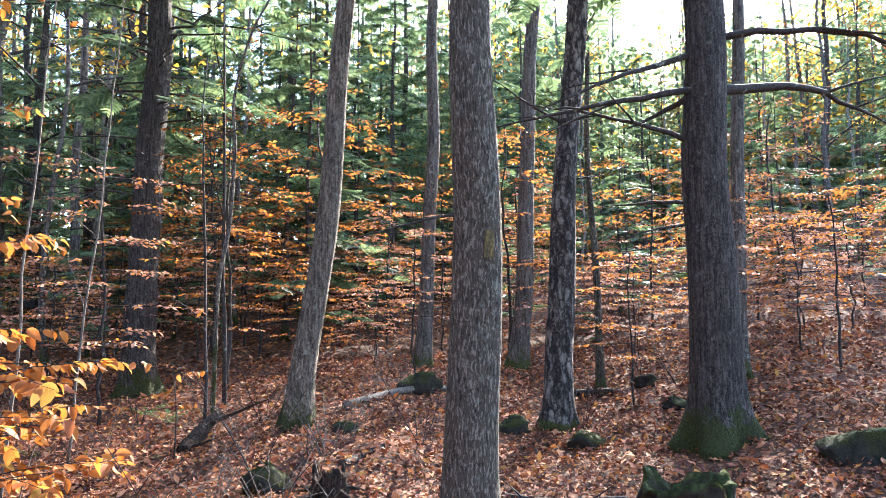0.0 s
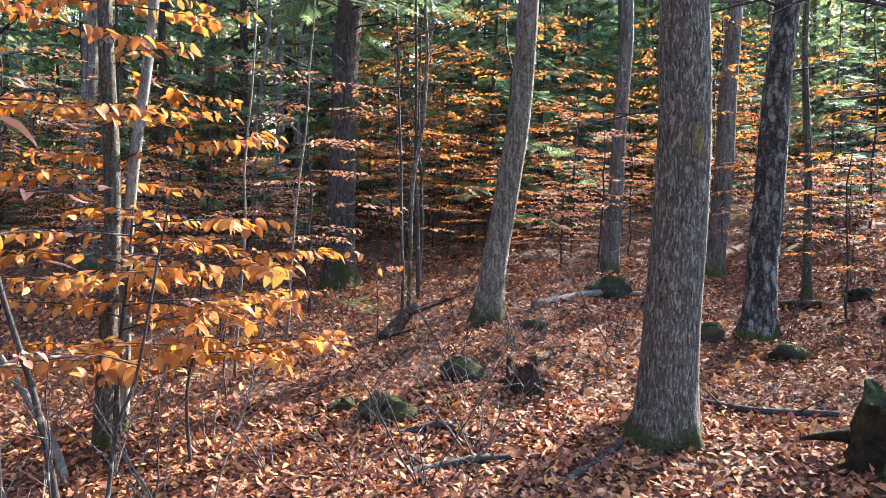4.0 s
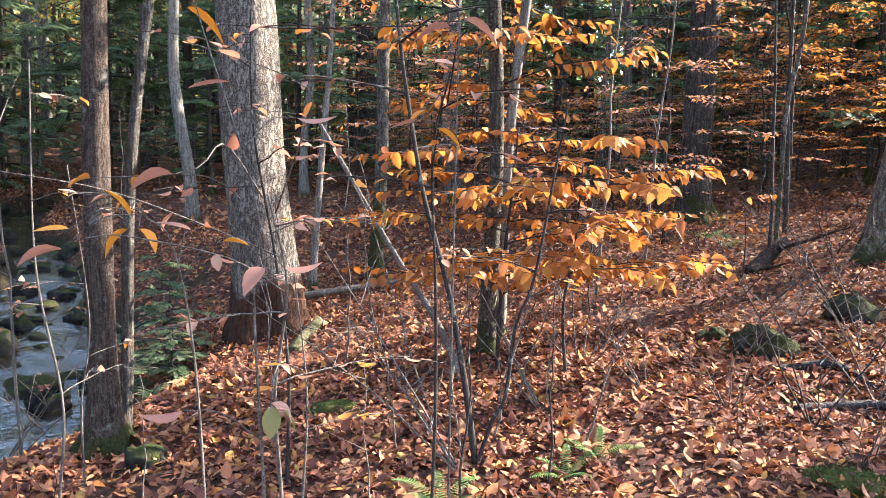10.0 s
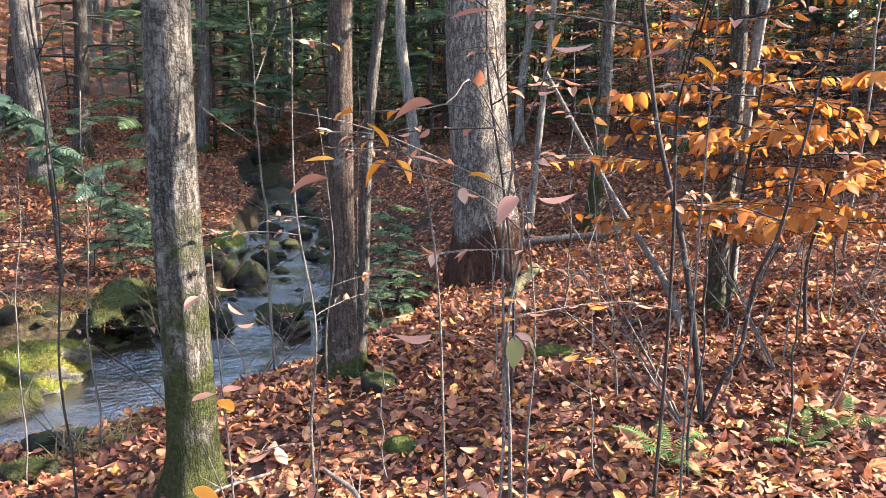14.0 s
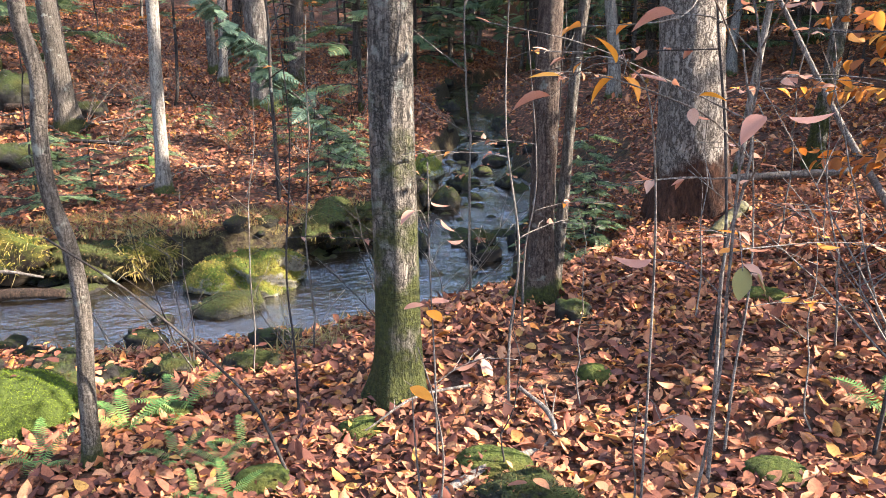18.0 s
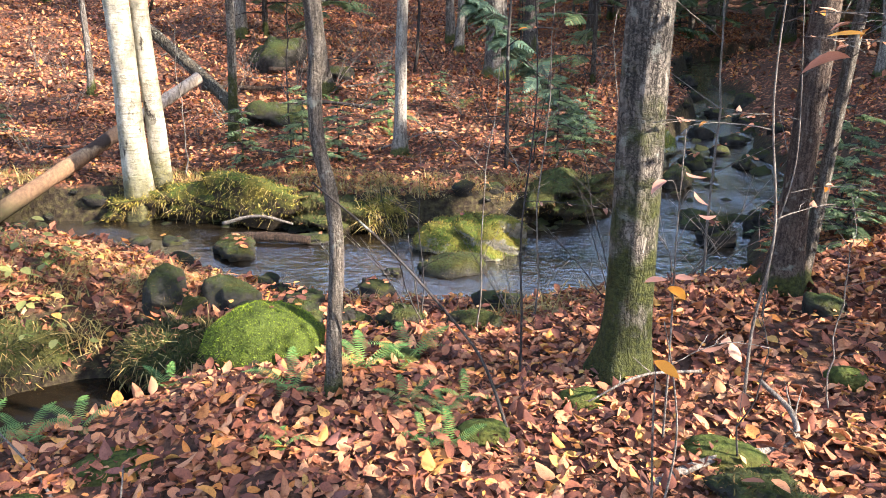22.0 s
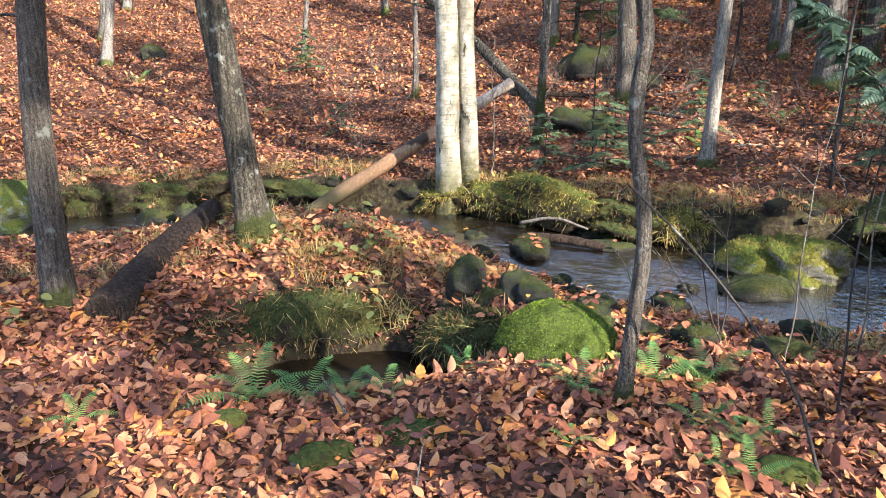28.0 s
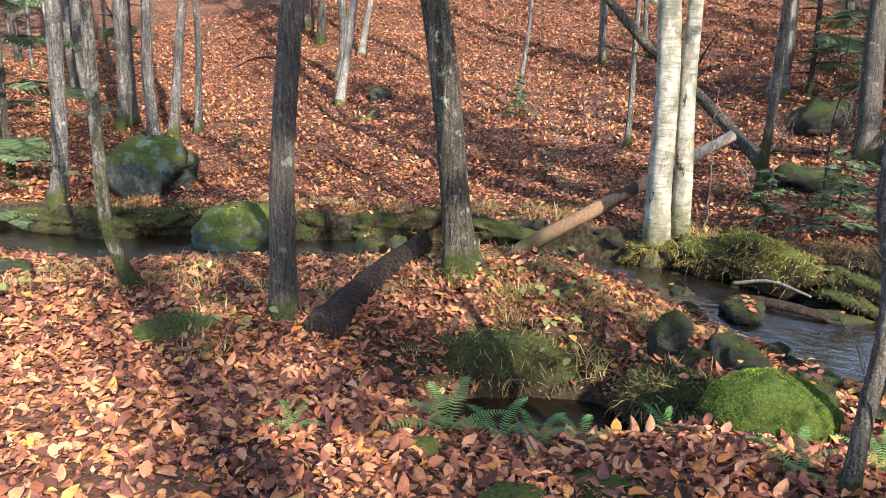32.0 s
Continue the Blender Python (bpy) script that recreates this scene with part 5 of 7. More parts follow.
stump(5.55, 0.83, 0.13, 0.22, "black rotten stump with a ragged rim", 3, ROTTEN, ROTTEN)
mossy_stump = stump(4.42, -1.42, 0.27, 0.40, "broken stump covered with green moss", 5, STUMP_GREEN, STUMP_GREEN, 0.045)
fuzz(mossy_stump.children[0], TUFT_GOLD, 1500, 0.02, 66, 0.2)



# ---- limbs of the near trees ----
def bare_limb(tree, line, h, heading, length, rise, radius, seed, droop=0.0, forks=3):
    p = stem_point(line, h)
    s, r = limb(p[:3], heading, length, rise, radius, seed, droop, 11)
    b = part("branch", tube(s, r, 7, 0.05, seed=seed), TWIG, tree)
    g = np.random.default_rng(seed)
    for k in range(forks):
        i = 4 + k * 2
        s2, r2 = limb(s[i], heading + g.uniform(-0.9, 0.9), length * g.uniform(0.25, 0.45), rise * 0.5 + g.uniform(-0.4, 0.3), r[i] * 0.6, seed * 7 + k, 0.1, 7)
        part("twig", tube(s2, r2, 5), TWIG, b)


def needle_boughs(tree, line, low, high, count, reach, headings, seed, mat=NEEDLE):
    """Drooping boughs of flat sprays in the upper part of a stem, spread between two headings."""
    g = np.random.default_rng(seed)
    P, D, S, wood = [], [], [], []
    for k in range(count):
        h = low + (high - low) * (k + g.uniform(0, 0.8)) / count
        p = stem_point(line, h)
        head = headings[0] + (headings[1] - headings[0]) * ((k * 0.618) % 1.0)
        long = reach * g.uniform(0.6, 1.15) * (1 - 0.75 * (h - low) / (high - low))
        s, r = limb(p[:3], head, long, 0.12, 0.022, seed * 41 + k, 0.3, 9)
        wood.append(tube(s, r, 5, cap=False))
        for q in range(2, 9):
            for side in (-1, 1):
                b = head + side * g.uniform(0.3, 1.0)
                P.append(s[q]), D.append((math.cos(b), math.sin(b), -0.3 + g.normal(0, 0.12))), S.append(g.uniform(0.3, 0.65) * (1.1 - 0.06 * q))
    tagged(part("bough", join(wood), TWIG, tree), kind="stuff")
    tagged(part("crown", strewn(SPRAY, np.array(P), aimed(D, g, 0.3), np.array(S)), mat, tree, smooth=False), kind="stuff")


def spray_shape():
    """A flat hemlock spray one unit long: a rib with short leaflets on both sides."""
    vs, fs = [], []
    for k, u in enumerate(np.linspace(0.08, 1.0, 8)):
        for s in (-1, 1):
            l = 0.36 * (1.05 - u) + 0.05
            i = len(vs)
            vs += [(0, u - 0.05, 0), (s * l * 0.8, u + l * 0.35 - 0.05, -0.03), (s * l, u + l * 0.55, -0.06), (0, u + 0.05, 0)]
            fs.append((i, i + 1, i + 2, i + 3) if s > 0 else (i + 3, i + 2, i + 1, i))
    return np.array(vs), np.array(fs)


SPRAY = spray_shape()
# pine boughs added mostly out of view, turned to shade the mound and foreground
needle_boughs(right_tree, right_line, 4.6, 15.0, 60, 2.9, (0.2, 2.9), 5)
needle_boughs(far_left, far_left_line, 3.6, 15.0, 60, 2.3, (0.0, 6.28), 6)
bare_limb(right_tree, right_line, 3.15, 1.75, 2.0, -0.18, 0.038, 1, 0.05)
bare_limb(right_tree, right_line, 3.5, 1.95, 1.7, -0.3, 0.035, 2, 0.12)
bare_limb(right_tree, right_line, 3.15, 1.5, 0.7, -0.5, 0.04, 3, 0.0, 0)
bare_limb(right_tree, right_line, 2.6, 1.6, 1.6, 0.35, 0.03, 4, 0.1)
bare_limb(right_tree, right_line, 2.1, 1.4, 0.9, 0.12, 0.025, 5, 0.1, 1)
bare_limb(right_tree, right_line, 1.95, 1.7, 0.8, -0.15, 0.02, 6, 0.1, 1)
bare_limb(right_tree, right_line, 3.1, -1.1, 2.6, 0.3, 0.06, 7, 0.25)
bare_limb(right_tree, right_line, 3.6, -1.6, 2.2, 0.1, 0.04, 8, 0.3)
bare_limb(mid_tree, mid_line, 2.1, 1.9, 0.9, -0.2, 0.012, 9, 0.1)
bare_limb(dead_tree, dead_line, 3.2, 2.2, 1.2, 0.3, 0.02, 10)
bare_limb(dead_tree, dead_line, 2.6, -1.0, 0.8, 0.2, 0.015, 11)
for k in range(22):
    bare_limb(far_left, far_left_line, 2.4 + 0.16 * k, k * 2.4, 1.3 + 0.3 * math.sin(k), 0.12, 0.018, 30 + k, 0.15, 2)
bare_limb(black_tree, black_line, 3.0, 1.6, 1.8, 0.2, 0.03, 12, 0.3)
bare_limb(black_tree, black_line, 2.4, -0.6, 1.6, 0.5, 0.02, 13, 0.5)
bare_limb(grey_tree, grey_line, 2.3, 2.6, 1.3, 0.0, 0.014, 14, 0.05)
bare_limb(grey_tree, grey_line, 1.55, 2.7, 1.0, 0.05, 0.012, 15, 0.1)
bare_limb(thin_tree, thin_line, 2.2, 2.0, 0.8, 0.5, 0.01, 16)


# ---- undergrowth ----
LEAF_MESHES = {m.name: [mesh_of("leaf", *s, m) for s in (leaf_shape(0.25, 0.29, 0.08, True), leaf_shape(0.7, 0.27, 0.3, True), leaf_shape(-0.5, 0.27, -0.2, True))] for m in (AMBER_ONE, PALE_ONE, LITTER_ONE, PINK_LEAF, FIERY_LEAF, OLIVE_LEAF)}


def leaf_object(parent, mat, place, turn, size, g):
    ob = new("leaf", LEAF_MESHES[mat.name][int(g.integers(0, 3))])
    m = Matrix(turn.tolist()).to_4x4() @ Matrix.Diagonal((size, size, size, 1))
    m.translation = place.tolist()
    ob.parent = parent
    ob.matrix_basis = m
    return ob


def leaves_along(spine, g, every, size, droop=0.3):
    """Places, directions and sizes of leaves in two ranks along a twig."""
    run = np.concatenate([[0], np.cumsum(np.linalg.norm(np.diff(spine, axis=0), axis=1))])
    at = np.arange(run[-1] * 0.15, run[-1], every)
    if not len(at):
        at = np.array([run[-1] * 0.9])
    p = np.stack([np.interp(at, run, spine[:, k]) for k in range(3)], -1)
    t = np.gradient(spine, axis=0)
    t = np.stack([np.interp(at, run, t[:, k]) for k in range(3)], -1)
    t /= np.linalg.norm(t, axis=1)[:, None]
    side = np.stack([-t[:, 1], t[:, 0], np.zeros(len(t))], -1) * np.where(np.arange(len(t)) % 2, 1, -1)[:, None]
    d = t * 0.7 + side * 0.9 + g.normal(0, 0.3, t.shape) - np.stack([0 * at, 0 * at, g.uniform(0.0, droop, len(at))], -1)
    return p, d, size * g.uniform(0.7, 1.15, len(p))


def sapling(x, y, stem, radius, branches, mat, label, seed, size=0.09, every=0.055, long=0.8, first=0.4, single=True, twig=TWIG, name="beech_sapling", extra=(), arc=None):
    """A young beech: a crooked stem, flat sprays of side twigs, and dry leaves in two ranks on them."""
    g = np.random.default_rng(seed)
    z = land1(x, y)
    t = thing(name, x, y, z, label, "sapling", "beech saplings")
    s = curve([(0, 0, -0.05)] + [tuple(q) for q in stem], 26)
    part("stem", tube(s, radius * np.linspace(1, 0.35, len(s)), 8, 0.06, seed=seed), twig, t)
    top = s[-1][2]
    spines = []
    for k in range(branches):
        h = top * (first + (1 - first) * (k + 0.5) / branches)
        i = int(np.argmin(abs(s[:, 2] - h)))
        head = k * 2.4 + g.uniform(-0.4, 0.4) if arc is None else arc[0] + (arc[1] - arc[0]) * g.uniform(0, 1)
        ls, lr = limb(s[i], head, long * g.uniform(0.6, 1.15) * (1.15 - 0.5 * h / top), g.uniform(0.05, 0.35), radius * 0.4, seed * 13 + k, 0.18, 9)
        part("branch", tube(ls, np.maximum(lr, 0.0015), 5), twig, t)
        spines.append(ls)
        for q in (3, 5, 6):
            l2, r2 = limb(ls[q], head + (0.8 if q % 2 else -0.8) + g.uniform(-0.2, 0.2), long * 0.4, 0.1, radius * 0.22, seed * 17 + k * 7 + q, 0.12, 6)
            part("twig", tube(l2, np.maximum(r2, 0.0012), 4), twig, t)
            spines.append(l2)
    for pts in extra:
        ls = curve(pts, 12) - np.array([x, y, z])
        part("branch", tube(ls, np.linspace(0.003, 0.0011, 12), 5), twig, t)
        spines.append(ls)
    P, D, S = [np.concatenate(q) for q in zip(*[leaves_along(q, g, every, size, 1.5 if mat is AMBER_ONE else 0.5) for q in spines])]
    S = S * (1.0 if mat is AMBER_ONE else 0.72)
    keep = g.uniform(0, 1, len(P)) < (0.85 if mat is AMBER_ONE else 0.55)
    P, D, S = P[keep], D[keep], S[keep]
    M = aimed(D, g, 0.35 if mat is AMBER_ONE else 0.22)
    if single:
        for k in range(len(P)):
            leaf_object(t, mat, P[k], M[k], S[k], g)
    else:
        tagged(part("foliage", strewn(FLAT_LEAF, P, M, S), mat, t), kind="stuff")
    return t


# amber beech in the clearing and the bare-twigged ones before it
sapling(3.72, 2.98, [(0.02, 0.0, 0.4), (0.0, -0.04, 0.8), (0.04, -0.06, 1.2), (0.02, -0.1, 1.55)], 0.016, 17, AMBER_ONE, "young beech with dense amber leaves", 3, 0.095, 0.042, 1.25, 0.3)
sapling(3.85, 2.55, [(0.02, 0.05, 0.4), (0.05, 0.0, 0.8), (0.02, -0.05, 1.3)], 0.012, 12, AMBER_ONE, "young beech with dense amber leaves", 4, 0.09, 0.042, 1.0, 0.35)
sapling(4.2, 3.3, [(0.0, 0.05, 0.8), (-0.05, 0.0, 1.8), (-0.1, 0.0, 3.3)], 0.018, 16, AMBER_ONE, "tall young beech with golden leaves", 5, 0.092, 0.038, 1.1, 0.45)
sapling(2.66, 2.36, [(-0.04, 0.04, 0.33), (-0.06, 0.07, 0.54), (-0.09, 0.12, 0.83), (-0.14, 0.18, 1.11), (-0.18, 0.22, 1.33), (-0.22, 0.27, 1.7), (-0.24, 0.30, 1.95), (-0.3, 0.36, 2.7)], 0.018, 6, PALE_ONE, "dark-stemmed young beech with few dry leaves", 6, 0.085, 0.13, 0.7, 0.5)
sapling(2.64, 2.36, [(0.05, -0.06, 0.2), (0.09, -0.11, 0.34), (0.11, -0.14, 0.66), (0.15, -0.21, 0.9), (0.19, -0.28, 1.41), (0.25, -0.3, 1.7)], 0.012, 5, PALE_ONE, "young beech with few dry leaves and bare twigs", 7, 0.08, 0.16, 0.5, 0.4)
sapling(1.42, 2.25, [(0.0, 0.02, 0.4), (-0.04, 0.0, 0.8), (-0.02, -0.04, 1.15), (-0.1, -0.05, 1.45)], 0.008, 3, PALE_ONE, "slender sapling with dry pinkish leaves", 8, 0.085, 0.12, 0.6, 0.5, twig=TWIG_PALE,
        extra=[((1.38, 2.2, 1.3), (1.05, 2.0, 1.45), (0.67, 1.82, 1.55), (0.55, 1.75, 1.56)), ((1.4, 2.22, 1.05), (1.15, 1.95, 1.15), (0.9, 1.66, 1.16)),
               ((1.4, 2.22, 1.4), (1.2, 2.3, 1.5), (0.9, 2.35, 1.62), (0.6, 2.4, 1.68)), ((1.4, 2.22, 1.2), (1.25, 2.0, 1.35), (1.07, 1.88, 1.42)),
               ((1.3, 2.2, 1.6), (1.1, 2.1, 1.75), (0.93, 2.0, 1.68), (0.7, 2.1, 1.66)), ((1.35, 2.2, 1.55), (1.25, 1.95, 1.8), (1.14, 1.83, 1.9), (0.95, 2.05, 2.0))])
sapling(2.0, 2.1, [(0.02, 0.0, 0.5), (-0.05, -0.05, 1.0), (-0.2, -0.15, 1.5), (-0.3, -0.3, 1.75)], 0.008, 3, PALE_ONE, "slender sapling with dry pinkish leaves overhead", 17, 0.085, 0.11, 0.5, 0.6,
        extra=[((1.8, 1.95, 1.7), (1.6, 1.75, 1.9), (1.42, 1.66, 1.84), (1.3, 1.62, 1.8)), ((1.75, 1.85, 1.9), (1.6, 1.7, 2.05), (1.48, 1.6, 2.07), (1.2, 1.9, 2.05), (0.97, 2.07, 2.05))])
sapling(1.95, 2.9, [(0.02, 0.0, 0.5), (0.0, 0.05, 1.0), (-0.08, 0.1, 1.6), (-0.05, 0.15, 2.1)], 0.009, 6, PALE_ONE, "slender sapling with dry pinkish leaves in flat sprays", 9, 0.09, 0.09, 0.75, 0.5)
sapling(1.02, 3.0, [(0.0, 0.02, 0.3), (0.02, 0.0, 0.7), (-0.03, 0.05, 1.2), (0.0, 0.1, 1.9)], 0.007, 4, PALE_ONE, "thin sapling with few dry leaves by a brook", 10, 0.075, 0.16, 0.45, 0.3, twig=TWIG_PALE)
sapling(1.62, 2.4, [(0.0, 0.0, 0.3), (0.04, 0.02, 0.7), (0.0, 0.05, 1.2)], 0.006, 4, PALE_ONE, "thin pale sapling with few dry leaves", 11, 0.08, 0.17, 0.4, 0.4, twig=TWIG_PALE)
sapling(0.22, 3.5, [(0.0, 0.02, 0.3), (-0.02, 0.0, 0.7), (0.03, 0.05, 1.3), (-0.02, 0.1, 2.0)], 0.006, 4, PALE_ONE, "thin bare sapling by a brook", 12, 0.05, 0.4, 0.4, 0.35, twig=TWIG)
sapling(0.45, 2.35, [(0.02, -0.03, 0.3), (-0.03, -0.08, 0.55), (-0.1, -0.15, 0.75)], 0.004, 1, PALE_ONE, "little seedling twig with orange leaves", 13, 0.085, 0.15, 0.3, 0.6, twig=TWIG_PALE)
sapling(0.85, 1.95, [(0.02, -0.03, 0.3), (-0.05, -0.1, 0.5), (-0.12, -0.2, 0.7)], 0.004, 1, PALE_ONE, "little seedling twig with orange leaves", 14, 0.09, 0.15, 0.3, 0.6, twig=TWIG_PALE)
sapling(1.45, 3.75, [(0.0, 0.0, 0.4), (0.05, 0.0, 0.8), (0.0, 0.05, 1.5)], 0.006, 3, PALE_ONE, "thin sapling by a reddish trunk", 15, 0.07, 0.12, 0.5, 0.3, twig=TWIG_PALE)
sapling(6.6, 2.35, [(0.02, 0.0, 0.4), (0.05, 0.05, 0.8)], 0.008, 3, AMBER_ONE, "small beech seedling with amber leaves by a rotten log", 16, 0.08, 0.08, 0.4, 0.5)


def seedling(x, y, stem, sprigs, label, seed):
    """A thin seedling whose few large dry leaves each hang at their own place: start on the stem, tip, leaf direction, size, material."""
    g = np.random.default_rng(seed)
    z = land1(x, y)
    t = thing("beech_seedling", x, y, z, label, "sapling", "beech saplings")
    o = np.array([x, y, z])
    s = curve([(x, y, z - 0.03)] + stem, 24) - o
    part("stem", tube(s, np.linspace(0.005, 0.0016, 24), 6, 0.08, seed=seed), TWIG_PALE, t)
    for tip, d, size, mat in sprigs:
        tip = np.array(tip) - o
        k = int(np.argmin(np.linalg.norm(s - tip + np.array([0, 0, 0.08]), axis=1)))
        mid = (s[k] + tip) / 2 + np.array([0, 0, 0.03])
        part("twig", tube(curve([tuple(s[k]), tuple(mid), tuple(tip)], 8), np.linspace(0.0018, 0.0009, 8), 4), TWIG_PALE, t)
        leaf_object(t, mat, tip, aimed([d], g, 0.12)[0], size * 0.82, g)


seedling(0.98, 1.86, [(0.94, 1.74, 0.8), (0.90, 1.70, 1.15), (0.86, 1.66, 1.42), (0.84, 1.62, 1.62), (0.80, 1.74, 1.98)],
         [((0.80, 1.55, 1.50), (-0.75, -0.2, -0.42), 0.085, PINK_LEAF), ((0.83, 1.52, 1.50), (0.75, -0.55, -0.05), 0.09, PINK_LEAF), ((0.77, 1.80, 1.16), (-0.7, 0.3, -0.1), 0.11, PINK_LEAF),
          ((0.92, 1.68, 1.16), (-0.25, -0.25, -0.9), 0.09, OLIVE_LEAF), ((0.94, 1.66, 1.15), (0.35, -0.25, -0.8), 0.075, OLIVE_LEAF), ((0.79, 1.78, 2.02), (0.5, -0.3, -0.3), 0.12, FIERY_LEAF),
          ((0.78, 1.62, 1.86), (-0.7, 0.7, -0.1), 0.10, PINK_LEAF), ((0.95, 1.62, 1.80), (0.7, -0.6, -0.1), 0.10, PINK_LEAF), ((0.70, 1.70, 1.68), (-0.6, 0.5, -0.1), 0.10, PINK_LEAF)],
         "thin pale seedling with large dry pink leaves", 301)
seedling(1.05, 2.12, [(1.02, 2.1, 0.7), (0.98, 2.08, 1.2), (0.90, 2.04, 1.5), (0.80, 2.0, 1.58)],
         [((0.76, 1.98, 1.58), (-0.35, 0.1, 0.8), 0.09, FIERY_LEAF), ((0.75, 1.97, 1.55), (-0.6, 0.3, -0.5), 0.095, FIERY_LEAF), ((0.77, 1.96, 1.55), (0.2, -0.5, -0.35), 0.085, FIERY_LEAF), ((0.66, 2.06, 1.55), (-0.8, 0.5, 0.0), 0.09, FIERY_LEAF),
          ((0.96, 2.05, 1.53), (-0.6, 0.7, 0.25), 0.12, PINK_LEAF), ((0.66, 2.10, 1.50), (-0.7, 0.6, -0.1), 0.12, PINK_LEAF), ((1.02, 2.0, 1.50), (0.7, -0.6, 0.1), 0.08, FIERY_LEAF)],
         "thin grey seedling with fiery orange leaves", 302)
seedling(0.62, 2.78, [(0.60, 2.76, 0.5), (0.57, 2.73, 0.9), (0.56, 2.72, 1.25)],
         [((0.54, 2.70, 0.77), (-0.7, -0.2, 0.05), 0.10, PINK_LEAF), ((0.55, 2.69, 0.75), (0.2, -0.7, -0.1), 0.10, FIERY_LEAF), ((0.56, 2.68, 0.78), (0.8, 0.1, 0.0), 0.085, PINK_LEAF), ((0.50, 2.68, 1.10), (-0.6, -0.3, -0.2), 0.08, PINK_LEAF),
          ((0.55, 2.66, 1.13), (0.5, -0.5, -0.2), 0.08, PINK_LEAF), ((0.60, 2.70, 1.06), (0.4, -0.4, -0.6), 0.075, PINK_LEAF), ((0.63, 2.72, 0.98), (0.7, 0.1, -0.2), 0.075, PINK_LEAF)],
         "thin seedling with pink leaves above a brook", 303)
seedling(0.36, 2.16, [(0.35, 2.15, 0.3), (0.31, 2.10, 0.6), (0.29, 2.07, 0.79)], [((0.285, 2.07, 0.80), (0.6, -0.6, -0.25), 0.085, FIERY_LEAF)], "bare seedling with one orange leaf", 304)
seedling(1.62, 1.70, [(1.60, 1.70, 0.7), (1.55, 1.66, 1.4), (1.48, 1.60, 2.1)],
         [((1.46, 1.57, 2.08), (0.5, -0.6, -0.3), 0.13, PINK_LEAF), ((1.44, 1.60, 2.06), (-0.6, 0.5, -0.1), 0.12, PINK_LEAF), ((1.40, 1.66, 1.82), (-0.6, 0.5, -0.15), 0.11, PINK_LEAF), ((1.42, 1.62, 1.80), (0.4, -0.5, -0.3), 0.10, FIERY_LEAF), ((1.56, 1.52, 1.74), (0.6, -0.5, -0.2), 0.10, PINK_LEAF)],
         "slender seedling with long dry pink leaves", 305)


def whip(x, y, tall, lean, radius, mat, seed, label="thin bare sapling whip"):
    z = land1(x, y)
    t = thing("sapling_whip", x, y, z, label, "sapling", "bare whips")
    g = np.random.default_rng(seed)
    n = 14
    u = np.linspace(0, 1, n)
    s = np.stack([lean[0] * tall * u + np.cumsum(g.normal(0, 0.012, n)), lean[1] * tall * u + np.cumsum(g.normal(0, 0.012, n)), -0.05 + tall * u], -1)
    part("stem", tube(s, radius * (1 - 0.7 * u), 6), mat, t)
    for k in range(4):
        i = 4 + 2 * k
        ls, lr = limb(s[i], g.uniform(0, 6.3), tall * 0.22, g.uniform(0.3, 0.9), radius * 0.4, seed * 5 + k, 0, 6)
        part("twig", tube(ls, np.maximum(lr, 0.001), 4), mat, t)


